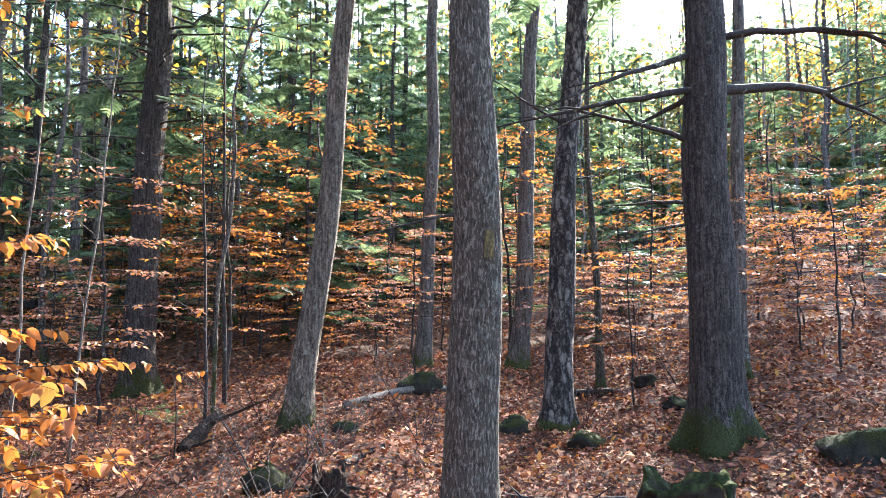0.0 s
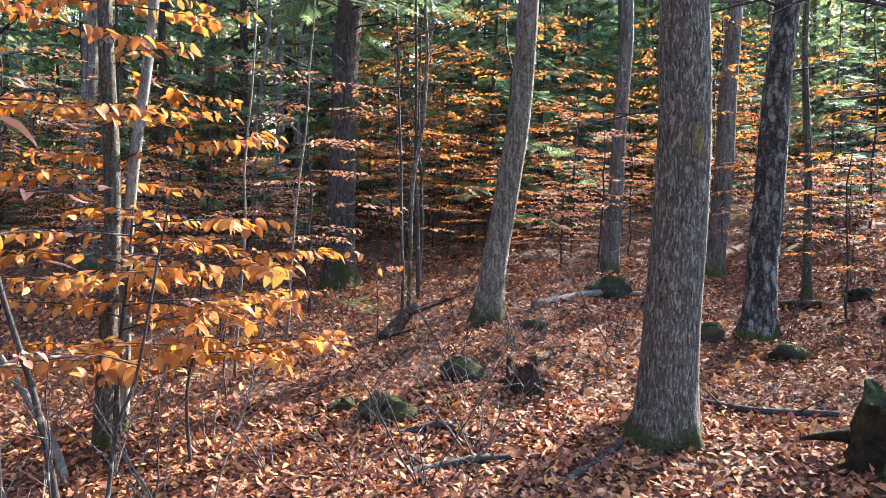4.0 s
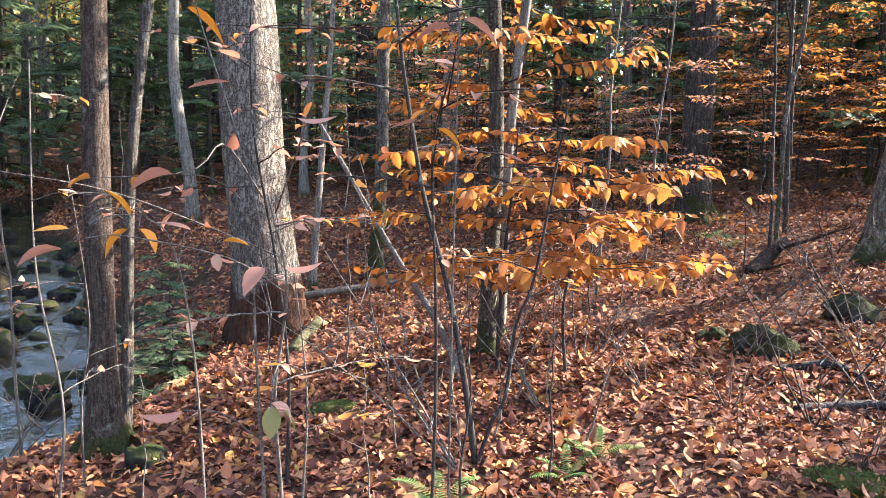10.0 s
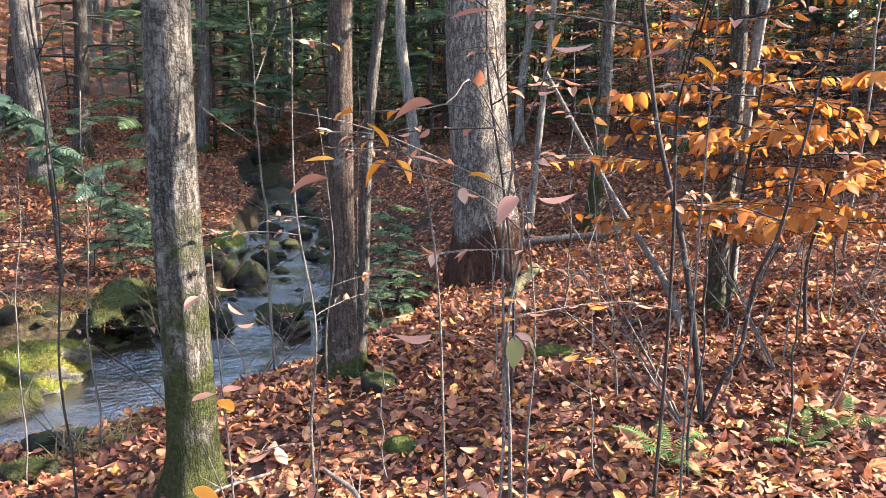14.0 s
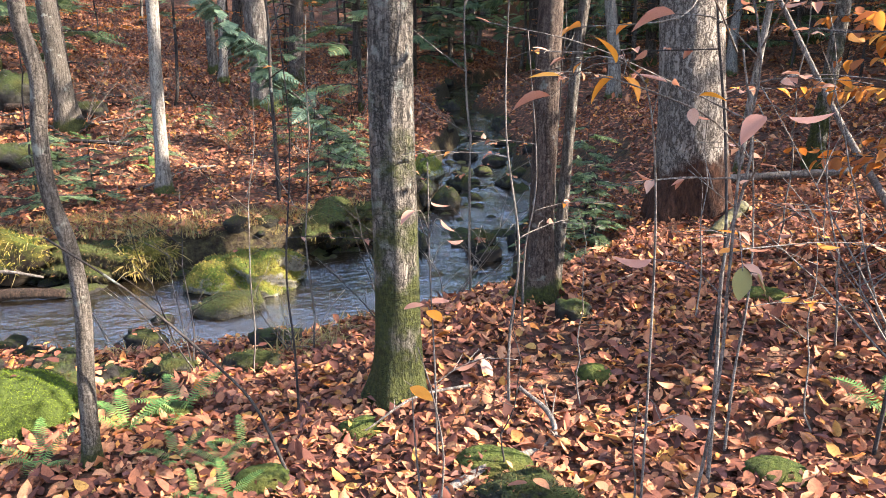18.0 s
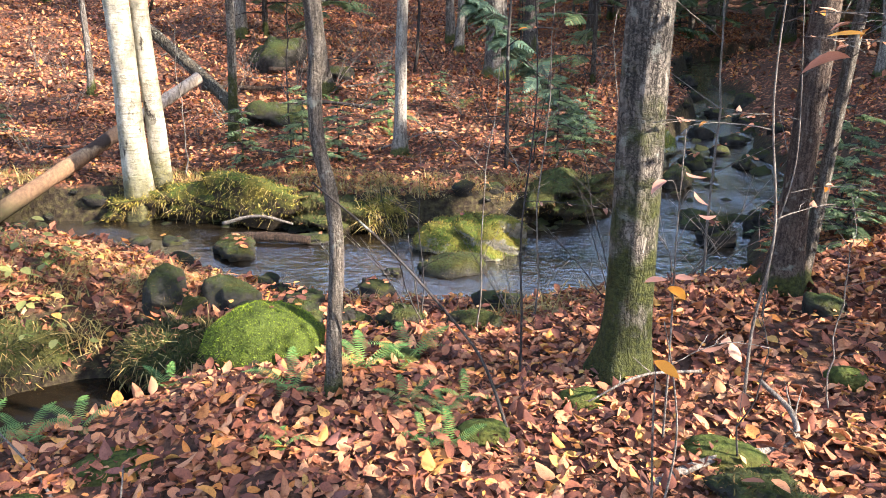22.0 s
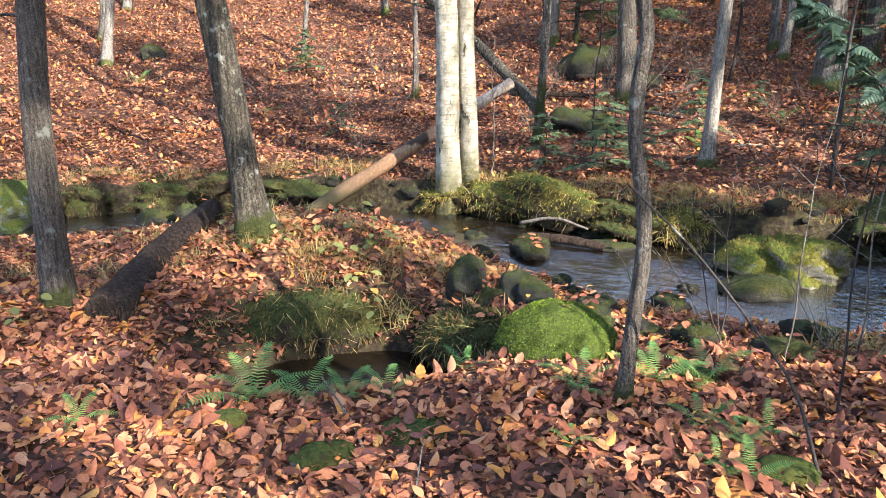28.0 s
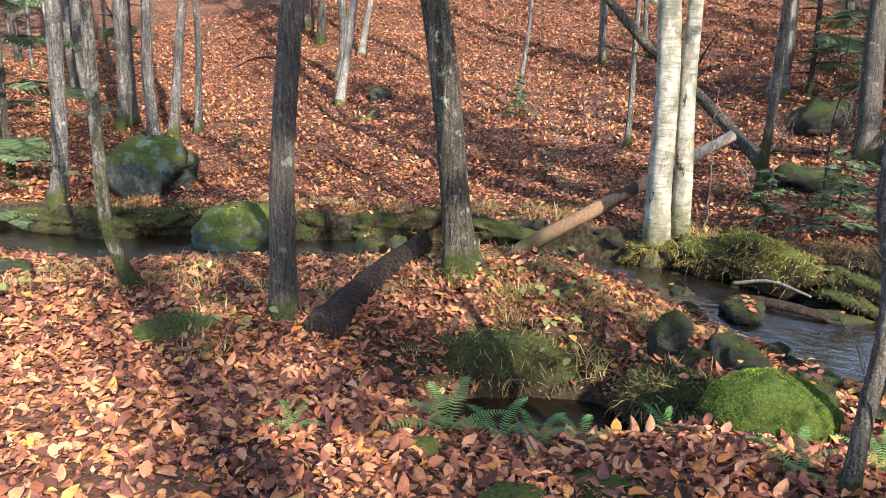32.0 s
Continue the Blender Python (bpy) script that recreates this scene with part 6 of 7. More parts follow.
for k, (x, y, h, lx, ly, r, pale) in enumerate([(2.9, 2.4, 1.1, 0.2, -0.1, 0.006, 1), (3.1, 2.0, 0.9, 0.25, -0.2, 0.006, 1), (2.5, 2.7, 1.3, -0.05, 0.05, 0.006, 1), (1.9, 2.3, 0.9, -0.1, 0.1, 0.004, 1),
                                                (2.2, 2.1, 1.1, 0.05, 0, 0.006, 0), (2.7, 2.0, 1.0, 0.15, 0.05, 0.006, 0), (5.5, 3.2, 4.5, 0.06, -0.03, 0.014, 1), (6.6, 3.3, 4.5, 0.05, -0.05, 0.013, 1),
                                                (7.6, 2.4, 4.0, -0.02, 0.02, 0.02, 0), (8.9, 2.6, 5.0, 0.0, 0.02, 0.03, 0), (2.4, 5.2, 2.2, 0.05, 0.02, 0.008, 0), (1.5, 4.6, 2.4, -0.03, 0, 0.01, 1),
                                                (0.5, 4.6, 2.0, 0.03, 0, 0.006, 1), (1.1, 4.9, 1.8, -0.05, 0, 0.006, 1), (0.1, 4.3, 1.6, 0.04, 0, 0.005, 1), (0.9, 8.6, 3.0, -0.04, 0, 0.025, 0), (2.2, 3.3, 1.2, 0, 0.1, 0.005, 1),
                                                (-2.6, 8.5, 1.6, 0.02, 0, 0.01, 1), (-1.6, 9.4, 2.2, 0, 0, 0.012, 0), (3.3, 3.9, 1.8, 0, 0.03, 0.007, 1), (0.8, 2.6, 0.7, 0.1, 0.1, 0.004, 0), (1.3, 2.9, 0.9, -0.1, 0.05, 0.004, 1), (1.0, 8.3, 1.3, -0.5, 0.1, 0.006, 1), (1.4, 8.5, 1.5, 0.5, 0, 0.006, 1), (0.5, 8.6, 1.2, 0.6, 0.1, 0.005, 1), (1.2, 8.8, 1.6, 0.2, 0.2, 0.007, 0), (1.7, 8.9, 1.4, -0.3, 0.2, 0.006, 1),
                                                (2.0, 8.4, 1.1, -0.6, 0, 0.005, 1), (-0.8, 8.9, 0.9, 0.3, 0, 0.005, 1), (4.4, 2.6, 1.3, 0.2, -0.1, 0.006, 1), (5.0, 3.0, 1.6, 0.1, 0.1, 0.007, 0), (3.3, 2.6, 1.2, 0.3, -0.3, 0.005, 1), (3.0, 2.9, 1.5, -0.2, 0.2, 0.006, 1)]):
    whip(x, y, h, (lx, ly), r, TWIG_PALE if pale else TWIG, 60 + k, "thin pale bare sapling whip" if pale else "thin dark bare sapling whip")


def crooked_whip():
    z = land1(8.0, 2.45)
    t = thing("sapling_whip", 8.0, 2.45, z, "crooked mossy dead whip in sunlight", "sapling", "bare whips")
    s = curve([(0, 0, -0.05), (0.02, 0.0, 0.7), (0.0, -0.02, 1.5), (0.05, -0.1, 2.2), (0.03, -0.14, 3.0), (0.1, -0.1, 3.6), (0.0, -0.3, 4.3), (0.1, -0.6, 5.0)], 40)
    part("stem", tube(s, np.linspace(0.028, 0.012, 40), 8, 0.15, seed=5), BARK_MAPLE, t)


crooked_whip()


def frond_geo(length, pairs, g, wide=0.20, arch=0.5):
    """A fern frond: an arching rib with leaflets in pairs."""
    vs, fs = [], []
    u = np.linspace(0.12, 1, pairs)
    for q in u:
        p = np.array([0, q * length, arch * length * (q - 0.9 * q * q)])
        w = length * wide * (0.35 + 1.5 * q) * (1 - q) ** 0.7 + 0.006
        b = length * 0.013
        for s in (-1, 1):
            k = len(vs)
            sag = -0.25 * w + g.normal(0, 0.1 * w)
            vs += [p + (0, -b, 0), p + (s * w * 0.55, b * 0.6, 0.02 * w), p + (s * w, b * 3.2, sag), p + (s * w * 0.5, b * 2.4, 0), p + (0, b, 0)]
            fs.append([k, k + 1, k + 2, k + 3, k + 4] if s > 0 else [k + 4, k + 3, k + 2, k + 1, k])
    return np.array(vs), fs


def fern(x, y, fronds, length, seed, arc=6.28, start=0.0):
    t = thing("fern", x, y, land1(x, y), "green woodland fern among fallen leaves", "fern", "ferns")
    g = np.random.default_rng(seed)
    for k in range(fronds):
        v, f = frond_geo(length * g.uniform(0.75, 1.15), 20, g, arch=g.uniform(0.5, 1.0))
        a = start + arc * k / fronds + g.uniform(-0.25, 0.25)
        e = g.uniform(0.15, 0.6)
        m = np.array(Matrix.Rotation(a, 3, "Z") @ Matrix.Rotation(e, 3, "X"))
        part("frond", (v @ m.T, f), FERN, t, smooth=False)


for k, (x, y, n, l) in enumerate([(-2.14, 2.95, 7, 0.30), (-1.98, 3.12, 5, 0.22), (-1.8, 3.15, 6, 0.22), (-0.78, 3.3, 6, 0.2), (-0.5, 3.55, 7, 0.24), (-0.28, 3.75, 7, 0.26), (-0.3, 3.2, 5, 0.15), (-0.15, 3.12, 5, 0.16),
                                  (-0.14, 2.85, 5, 0.15), (-0.24, 2.9, 4, 0.13), (2.2, 2.2, 7, 0.25), (-2.62, 2.45, 5, 0.16), (-1.4, 3.65, 5, 0.16), (-0.75, 2.88, 4, 0.1), (2.78, 1.95, 5, 0.2), (3.0, 1.9, 5, 0.2),
                                  (-1.62, 3.2, 5, 0.18), (-0.05, 3.3, 4, 0.14), (-0.4, 9.9, 6, 0.3), (1.3, 11.0, 6, 0.35), (-0.2, 12.0, 6, 0.4), (0.6, 11.2, 6, 0.4), (-1.2, 11.6, 6, 0.3), (-10.6, 12.2, 6, 0.4), (8.0, 2.9, 6, 0.35), (8.4, 3.3, 6, 0.3)]):
    fern(x, y, n, l, 200 + k)


def grass_geo(n, spread, tall, seed, bend=0.7):
    """A tussock of narrow arching blades."""
    g = np.random.default_rng(seed)
    vs, fs = [], []
    for k in range(n):
        a, r = g.uniform(0, 6.3), spread * math.sqrt(g.uniform(0, 1))
        p = np.array([r * math.cos(a), r * math.sin(a), 0])
        h, out = g.uniform(0, 6.3), g.uniform(0.2, 1.0) * bend
        d, w = np.array([math.cos(h), math.sin(h), 0]), 0.0035 * g.uniform(0.7, 1.5)
        e = np.array([-d[1], d[0], 0]) * w
        l = tall * g.uniform(0.5, 1.2)
        i = len(vs)
        for u in (0, 0.4, 0.75, 1.0):
            q = p + d * out * l * u ** 1.6 + np.array([0, 0, l * (u - 0.55 * out * u * u)])
            vs += [q - e * (1 - 0.9 * u), q + e * (1 - 0.9 * u)]
        for u in range(3):
            fs.append([i + 2 * u, i + 2 * u + 1, i + 2 * u + 3, i + 2 * u + 2])
    return np.array(vs), np.array(fs)


TUSSOCKS = [mesh_of("grass", *grass_geo(55, 0.15, 0.15, 300 + k, 1.7), GRASS, False) for k in range(4)]
TUFT_AT = np.random.default_rng(5)
for k in range(255):
    if k < 105:      # along the far bank
        x = TUFT_AT.uniform(-3.2, 2.2)
        i = int(np.argmin(abs(CREEK[:, 0] - x)))
        y = CREEK[i][1] + CREEK[i][3] + TUFT_AT.uniform(0.0, 0.6)
    elif k < 155:    # on the tongue of land and the mound by the pool
        x, y = TUFT_AT.normal(-2.6, 0.6), TUFT_AT.normal(4.85, 0.28)
    elif k < 165:   # near shore
        x = TUFT_AT.uniform(-1.6, 2.4)
        i = int(np.argmin(abs(CREEK[:, 0] - x)))
        y = CREEK[i][1] - CREEK[i][3] - TUFT_AT.uniform(0.1, 0.8)
    elif k < 225:   # far bank downstream
        x = TUFT_AT.uniform(-10, -4)
        i = int(np.argmin(abs(CREEK[:, 0] - x)))
        y = CREEK[i][1] + CREEK[i][3] * 1.1 + TUFT_AT.uniform(0.1, 0.7)
    else:
        x, y = TUFT_AT.uniform(-6.5, -3.4), TUFT_AT.uniform(2.7, 4.3)
    z = land1(x, y)
    if z < -0.42:
        continue
    t = thing("grass_tuft", x, y, z - 0.01, "tuft of dry golden grass on a bank", "grass", "grass tufts")
    t.rotation_euler[2] = TUFT_AT.uniform(0, 6.3)
    t.scale = [TUFT_AT.uniform(0.7, 1.3)] * 3
    tagged(part("grass", TUSSOCKS[k % 4], GRASS, t), kind="stuff")


def little_plant(x, y, n, seed):
    """A low leafy plant with a few broad pale-green leaves."""
    g = np.random.default_rng(seed)
    t = thing("leafy_plant", x, y, land1(x, y), "low plant with yellowing green leaves on a bank", "plant", "leafy plants")
    for k in range(n):
        ls, lr = limb((0, 0, 0), k * 2.4 + g.uniform(-0.4, 0.4), g.uniform(0.06, 0.16), g.uniform(0.6, 1.6), 0.0025, seed * 3 + k, 0.2, 5)
        part("stalk", tube(ls, np.maximum(lr, 0.001), 4), FERN, t)
        part("leaf", strewn(FLAT_LEAF, ls[-1:], aimed([(math.cos(k * 2.4), math.sin(k * 2.4), -0.2)], g, 0.2), [g.uniform(0.05, 0.09)]), YELLOW_GREEN, t)


for k in range(30):
    x, y = TUFT_AT.normal(-2.9, 0.75), TUFT_AT.normal(4.7, 0.3)
    if k > 18:
        x, y = TUFT_AT.uniform(-6.3, -3.2), TUFT_AT.uniform(2.5, 4.0)
    if land1(x, y) > -0.4:
        little_plant(x, y, int(TUFT_AT.integers(3, 7)), 400 + k)


def bare_shrub(seed, stems, tall, mat, label):
    """A leafless shrub of thin crooked stems from one root."""
    g = np.random.default_rng(seed)
    t = thing("bare_shrub", 0, 0, 0, label, "shrub", "bare shrubs")
    for k in range(stems):
        s, r = limb((0, 0, -0.03), g.uniform(0, 6.3), tall * g.uniform(0.4, 0.9), g.uniform(0.9, 2.2), 0.005, seed * 31 + k, 0.2, 10)
        twigs = [tube(s, np.maximum(r, 0.0016), 5)]
        for q in (3, 5, 6, 8):
            s2, r2 = limb(s[q], g.uniform(0, 6.3), tall * g.uniform(0.15, 0.35), g.uniform(0.2, 1.4), 0.0026, seed * 77 + k * 9 + q, 0.1, 5)
            twigs.append(tube(s2, np.maximum(r2, 0.0013), 4, cap=False))
        part("stem", join(twigs), mat, t)
    return t


# ---- the forest round about ----
def hemlock(name, tall, radius, seed, first=1.6, gaps=0.25, reach=2.4, mat=NEEDLE, bark_mat=BARK_PINE, sprays=7, spacing=0.24, dead=True):
    """A hemlock: straight stem, bare dead twigs low down, drooping boughs of flat sprays above."""
    g = np.random.default_rng(seed)
    t = thing(name, 0, 0, 0, "dark green hemlock with drooping needle sprays", "tree", "hemlocks of the forest")
    geo, line = trunk_geo((g.normal(0, 0.012), g.normal(0, 0.012)), radius, tall, sides=10, flare=0.4, seed=seed, thin=0.1, fine=0.3)
    part("trunk", geo, bark_mat, t)
    P, D, S, wood = [], [], [], []
    h, k = first * 0.5, 0
    while h < tall - 0.2:
        p = stem_point(line, h)
        u = np.clip((h - first) / (tall - first), 0, 1)
        long = reach * (1 - 0.85 * u) * g.uniform(0.6, 1.15)
        head = k * 2.4 + g.uniform(-0.4, 0.4)
        bare = h < first or g.uniform(0, 1) < gaps * (1 - u)
        if bare:
            long *= 0.6
        s, r = limb(p[:3], head, long, 0.18 - 0.1 * u, 0.012 + 0.1 * radius * (1 - u), seed * 97 + k, 0.32, 7)
        if not bare or dead:
            wood.append(tube(s, r, 4, cap=False))
        if not bare:
            run = np.linspace(0.18, 1.0, sprays)
            for a, q in enumerate(run):
                c = np.array([np.interp(q, np.linspace(0, 1, 7), s[:, m]) for m in range(3)])
                for side in (-1, 1):
                    b = head + side * g.uniform(0.35, 1.0)
                    P.append(c)
                    D.append((math.cos(b), math.sin(b), -0.22 + g.normal(0, 0.12)))
                    S.append(g.uniform(0.35, 0.75) * min(1.0, reach / 1.9) * (0.55 + 0.45 * (1 - u)) * (1.1 - 0.45 * q))
        h += spacing * g.uniform(0.7, 1.3)
        k += 1
    tagged(part("branchwork", join(wood), TWIG, t), kind="stuff")
    tagged(part("crown", strewn(SPRAY, np.array(P), aimed(D, g, 0.3), np.array(S)), mat, t, smooth=False), kind="stuff")
    return t


def bush(name, tall, seed, mat, label, leaves=54, reach=1.2, size=0.075, layers=16, stemmat=TWIG, first=0.3):
    """Understorey beech seen from afar: a thin stem with level sprays of leaves."""
    g = np.random.default_rng(seed)
    t = thing(name, 0, 0, 0, label, "sapling", "understorey beeches")
    n = 12
    u = np.linspace(0, 1, n)
    s = np.stack([np.cumsum(g.normal(0, 0.03, n)), np.cumsum(g.normal(0, 0.03, n)), -0.05 + tall * u], -1)
    part("stem", tube(s, 0.006 + 0.006 * tall * (1 - 0.8 * u), 6), stemmat, t)
    wood, P, D, S = [], [], [], []
    for k in range(layers):
        h = tall * (first + (1 - first) * (k + 0.4) / layers)
        c = np.array([np.interp(h, s[:, 2], s[:, m]) for m in range(3)])
        ls, lr = limb(c, k * 2.4 + g.uniform(-0.5, 0.5), reach * g.uniform(0.5, 1.1) * (1.2 - 0.6 * h / tall), g.uniform(0.0, 0.25), 0.007, seed * 11 + k, 0.12, 7)
        wood.append(tube(ls, np.maximum(lr, 0.002), 4, cap=False))
        for q in range(2, 7):
            l2, r2 = limb(ls[q], k * 2.4 + (0.9 if q % 2 else -0.9), reach * 0.32, 0.05, 0.003, seed * 23 + k * 9 + q, 0.1, 4)
            wood.append(tube(l2, np.maximum(r2, 0.0015), 3, cap=False))
            p, d, z = leaves_along(l2, g, reach * 0.3 / max(leaves / 5, 1), size)
            P.append(p), D.append(d), S.append(z)
    tagged(part("branchwork", join(wood), stemmat, t), kind="stuff")
    tagged(part("foliage", strewn(SMALL_LEAF, np.concatenate(P), aimed(np.concatenate(D), g, 0.4), np.concatenate(S)), mat, t, smooth=False), kind="stuff")
    return t


PLACE = np.random.default_rng(21)


def on_land(ob, x, y, scale=1.0, copy=True):
    m = Matrix.Translation((x, y, land1(x, y) - 0.03)) @ Matrix.Rotation(PLACE.uniform(0, 6.28), 4, "Z") @ Matrix.Scale(scale, 4)
    if copy:
        o = copy_thing(ob, Matrix.Identity(4))
        o.matrix_basis = m
        return o
    ob.matrix_basis = m
    return ob


def scattered(makers, places, lo=0.85, hi=1.2):
    """The first of each kind stands at its own place; the rest are copies."""
    for k, (x, y) in enumerate(places):
        on_land(makers[k % len(makers)], x, y, PLACE.uniform(lo, hi), k >= len(makers))


def ring(n, near, far, a0, a1, keep=lambda x, y: True, apart=1.2):
    out = []
    for _ in range(n * 40):
        a, r = radians(PLACE.uniform(a0, a1)), math.sqrt(PLACE.uniform(near ** 2, far ** 2))
        x, y = r * math.cos(a), r * math.sin(a) + 0.4
        d, _, half = brook_at(np.array([x]), np.array([y]))
        if abs(d[0]) > half[0] + 0.6 and keep(x, y) and all((x - p) ** 2 + (y - q) ** 2 > apart ** 2 for p, q in out):
            out.append((x, y))
        if len(out) == n:
            break
    return out


hemlocks = [hemlock("hemlock_tree", 13.0, 0.13, 1), hemlock("hemlock_tree", 10.0, 0.09, 2, 1.0, 0.15, 2.0), hemlock("hemlock_tree", 15.0, 0.17, 3, 3.0, 0.35, 2.8)]
low_hemlocks = [hemlock("young_hemlock", 4.5, 0.035, 4, 0.4, 0.1, 1.3, sprays=5, spacing=0.2), hemlock("young_hemlock", 6.5, 0.05, 5, 0.5, 0.15, 1.7, sprays=6, spacing=0.22)]
seedlings = [hemlock("hemlock_seedling", 0.9, 0.012, 6, 0.12, 0.0, 0.5, sprays=5, spacing=0.05), hemlock("hemlock_seedling", 1.4, 0.016, 7, 0.15, 0.0, 0.65, sprays=6, spacing=0.06)]
# last ring: mostly unseen, added to block the sky mirrored in the brook
scattered(hemlocks, [(17.0, 9.5), (18.5, 6.5), (16.0, 13.5)] + ring(7, 15, 22, 10, 66) + ring(15, 22, 34, 10, 66) + ring(10, 26, 46, 60, 76) + ring(8, 24, 40, 78, 150) + ring(10, 15, 30, 146, 174), 0.85, 1.25)
scattered(low_hemlocks, ring(17, 12.5, 24, 3, 62) + ring(6, 17, 30, 62, 78) + ring(5, 15, 28, 80, 110) + [(-11.0, 4.6), (-12.5, 6.0), (-15.0, 7.0), (3.0, 13.2)], 0.8, 1.2)
scattered(seedlings, [(2.83, 5.3), (3.1, 5.75), (2.6, 5.5), (3.3, 6.2), (2.9, 6.1), (-1.36, 8.6), (-1.0, 9.0), (-0.45, 10.2), (-5.4, 10.2), (1.44, 11.1), (0.35, 12.2), (2.0, 9.5), (-1.4, 9.9), (1.5, 8.8), (-2.1, 9.0), (-8.0, 14.0), (-11.0, 9.2)], 0.6, 1.0)
# lower growth on the side from which the sun comes
for k, (x, y) in enumerate(ring(24, 26, 38, -38, 14)):
    on_land(hemlocks[k % 3], x, y, PLACE.uniform(0.5, 0.7) if y < -4 else PLACE.uniform(0.65, 0.85))
for k, (x, y) in enumerate(ring(10, 15, 26, -36, 2)):
    on_land(low_hemlocks[k % 2], x, y, PLACE.uniform(0.55, 0.85))
bushes = [bush("beech_bush", 2.6, 1, AMBER, "understorey beech with level sprays of orange leaves"), bush("beech_bush", 1.7, 2, PALE_LEAF, "low beech with dry pale-brown leaves", 46, 1.0), bush("beech_bush", 3.8, 3, AMBER, "tall understorey beech with orange leaves", 60, 1.5, 0.08, 18), bush("beech_bush", 3.0, 4, PALE_LEAF, "understorey beech with dry pale-brown leaves", 50, 1.2, 0.075, 16)]
scattered(bushes, ring(32, 9.5, 22, 4, 50, lambda x, y: math.hypot(x - 4, y - 5.5) > 2.5) + ring(34, 9.5, 26, -36, 4) + ring(14, 14, 26, 20, 66) + ring(7, 13, 26, 72, 100), 0.8, 1.2)

for k, (x, y) in enumerate(ring(26, 8.5, 15, -32, 14, apart=0.8) + ring(12, 8.5, 14, 14, 40, lambda x, y: math.hypot(x - 4, y - 5.5) > 2.5)):
    on_land(bushes[(1, 3, 0)[k % 3]], x, y, PLACE.uniform(0.6, 1.0))

shrubs = [bare_shrub(1, 5, 0.9, TWIG_PALE, "leafless shrub of thin pale twigs"), bare_shrub(2, 4, 0.7, TWIG, "leafless shrub of thin dark twigs"), bare_shrub(3, 6, 0.55, TWIG_PALE, "low leafless shrub of pale twigs")]
scattered(shrubs, ring(26, 8.5, 14, 62, 100, lambda x, y: y > 8.3, 0.4) + ring(20, 9, 16, 100, 150, lambda x, y: y > 8.0 - 0.3 * x, 0.5) + ring(26, 3.0, 9, 5, 50, lambda x, y: y < 3.6 + 0.1 * x, 0.4) + ring(16, 6.5, 13, -30, 10, apart=0.5) + [(1.0, 4.7), (0.4, 4.7), (1.5, 5.0), (-0.2, 4.4)], 0.7, 1.4)


def far_tree(tall, radius, seed, mat, crown, leaves, label):
    t = thing("maple_tree", 0, 0, 0, label, "tree", "trees of the forest")
    g = np.random.default_rng(seed)
    geo, line = trunk_geo((g.normal(0, 0.03), g.normal(0, 0.03)), radius, tall, sides=9, seed=seed, fine=0.3, sway=0.06)
    part("trunk", geo, mat, t)
    broad_crown(t, line, tall, seed, crown, leaves, 3.5, 11, 2.4, 0.13)
    return t


far_trees = [far_tree(13, 0.13, 1, BARK_FAR, GOLD, 500, "bare brown forest tree with few golden leaves"), far_tree(12, 0.08, 2, BARK_PALE, AMBER, 400, "slim pale forest tree with few orange leaves"),
             far_tree(14, 0.16, 3, BARK_PINE, AMBER, 650, "dark forest trunk with orange leaves high up"), far_tree(9, 0.05, 4, BARK_FAR, GOLD, 500, "thin young forest tree")]
# the ring past 146 degrees is mostly unseen, added to darken the brook's reflection
scattered(far_trees, ring(10, 12.5, 20, 0, 64) + ring(22, 20, 36, 0, 64) + ring(16, 20, 44, 58, 80) + ring(44, 17, 46, 80, 156, lambda x, y: y > 7) + ring(16, 14, 36, 146, 175), 0.85, 1.25)


for k, (x, y) in enumerate(ring(14, 16, 38, -36, 0)):
    on_land(far_trees[k % 4], x, y, PLACE.uniform(0.6, 0.8))


def far_woods(n, near, far, a0, a1, seed, heights):
    """The woods beyond, past counting: stems and foliage in one piece each."""
    g = np.random.default_rng(seed)
    a, r = np.radians(g.uniform(a0, a1, n)), np.sqrt(g.uniform(near ** 2, far ** 2, n))
    x, y = r * np.cos(a), r * np.sin(a)
    z = land(x, y)
    stems, tips = [], []
    for k in range(n):
        tall, lean = g.uniform(*heights), g.normal(0, 0.03, 2)
        u = np.linspace(0, 1, 4)
        stems.append(tube(np.stack([x[k] + lean[0] * tall * u, y[k] + lean[1] * tall * u, z[k] - 0.2 + tall * u], -1), g.uniform(0.09, 0.22) * (1 - 0.8 * u), 6, cap=False))
        for q in range(24):
            h = g.uniform(0.02, 1.0) ** 1.2
            w = 2.2 * (1.1 - h)
            tips.append((x[k] + lean[0] * tall * h + g.normal(0, w), y[k] + lean[1] * tall * h + g.normal(0, w), z[k] + tall * h))
    return join(stems), np.array(tips), g


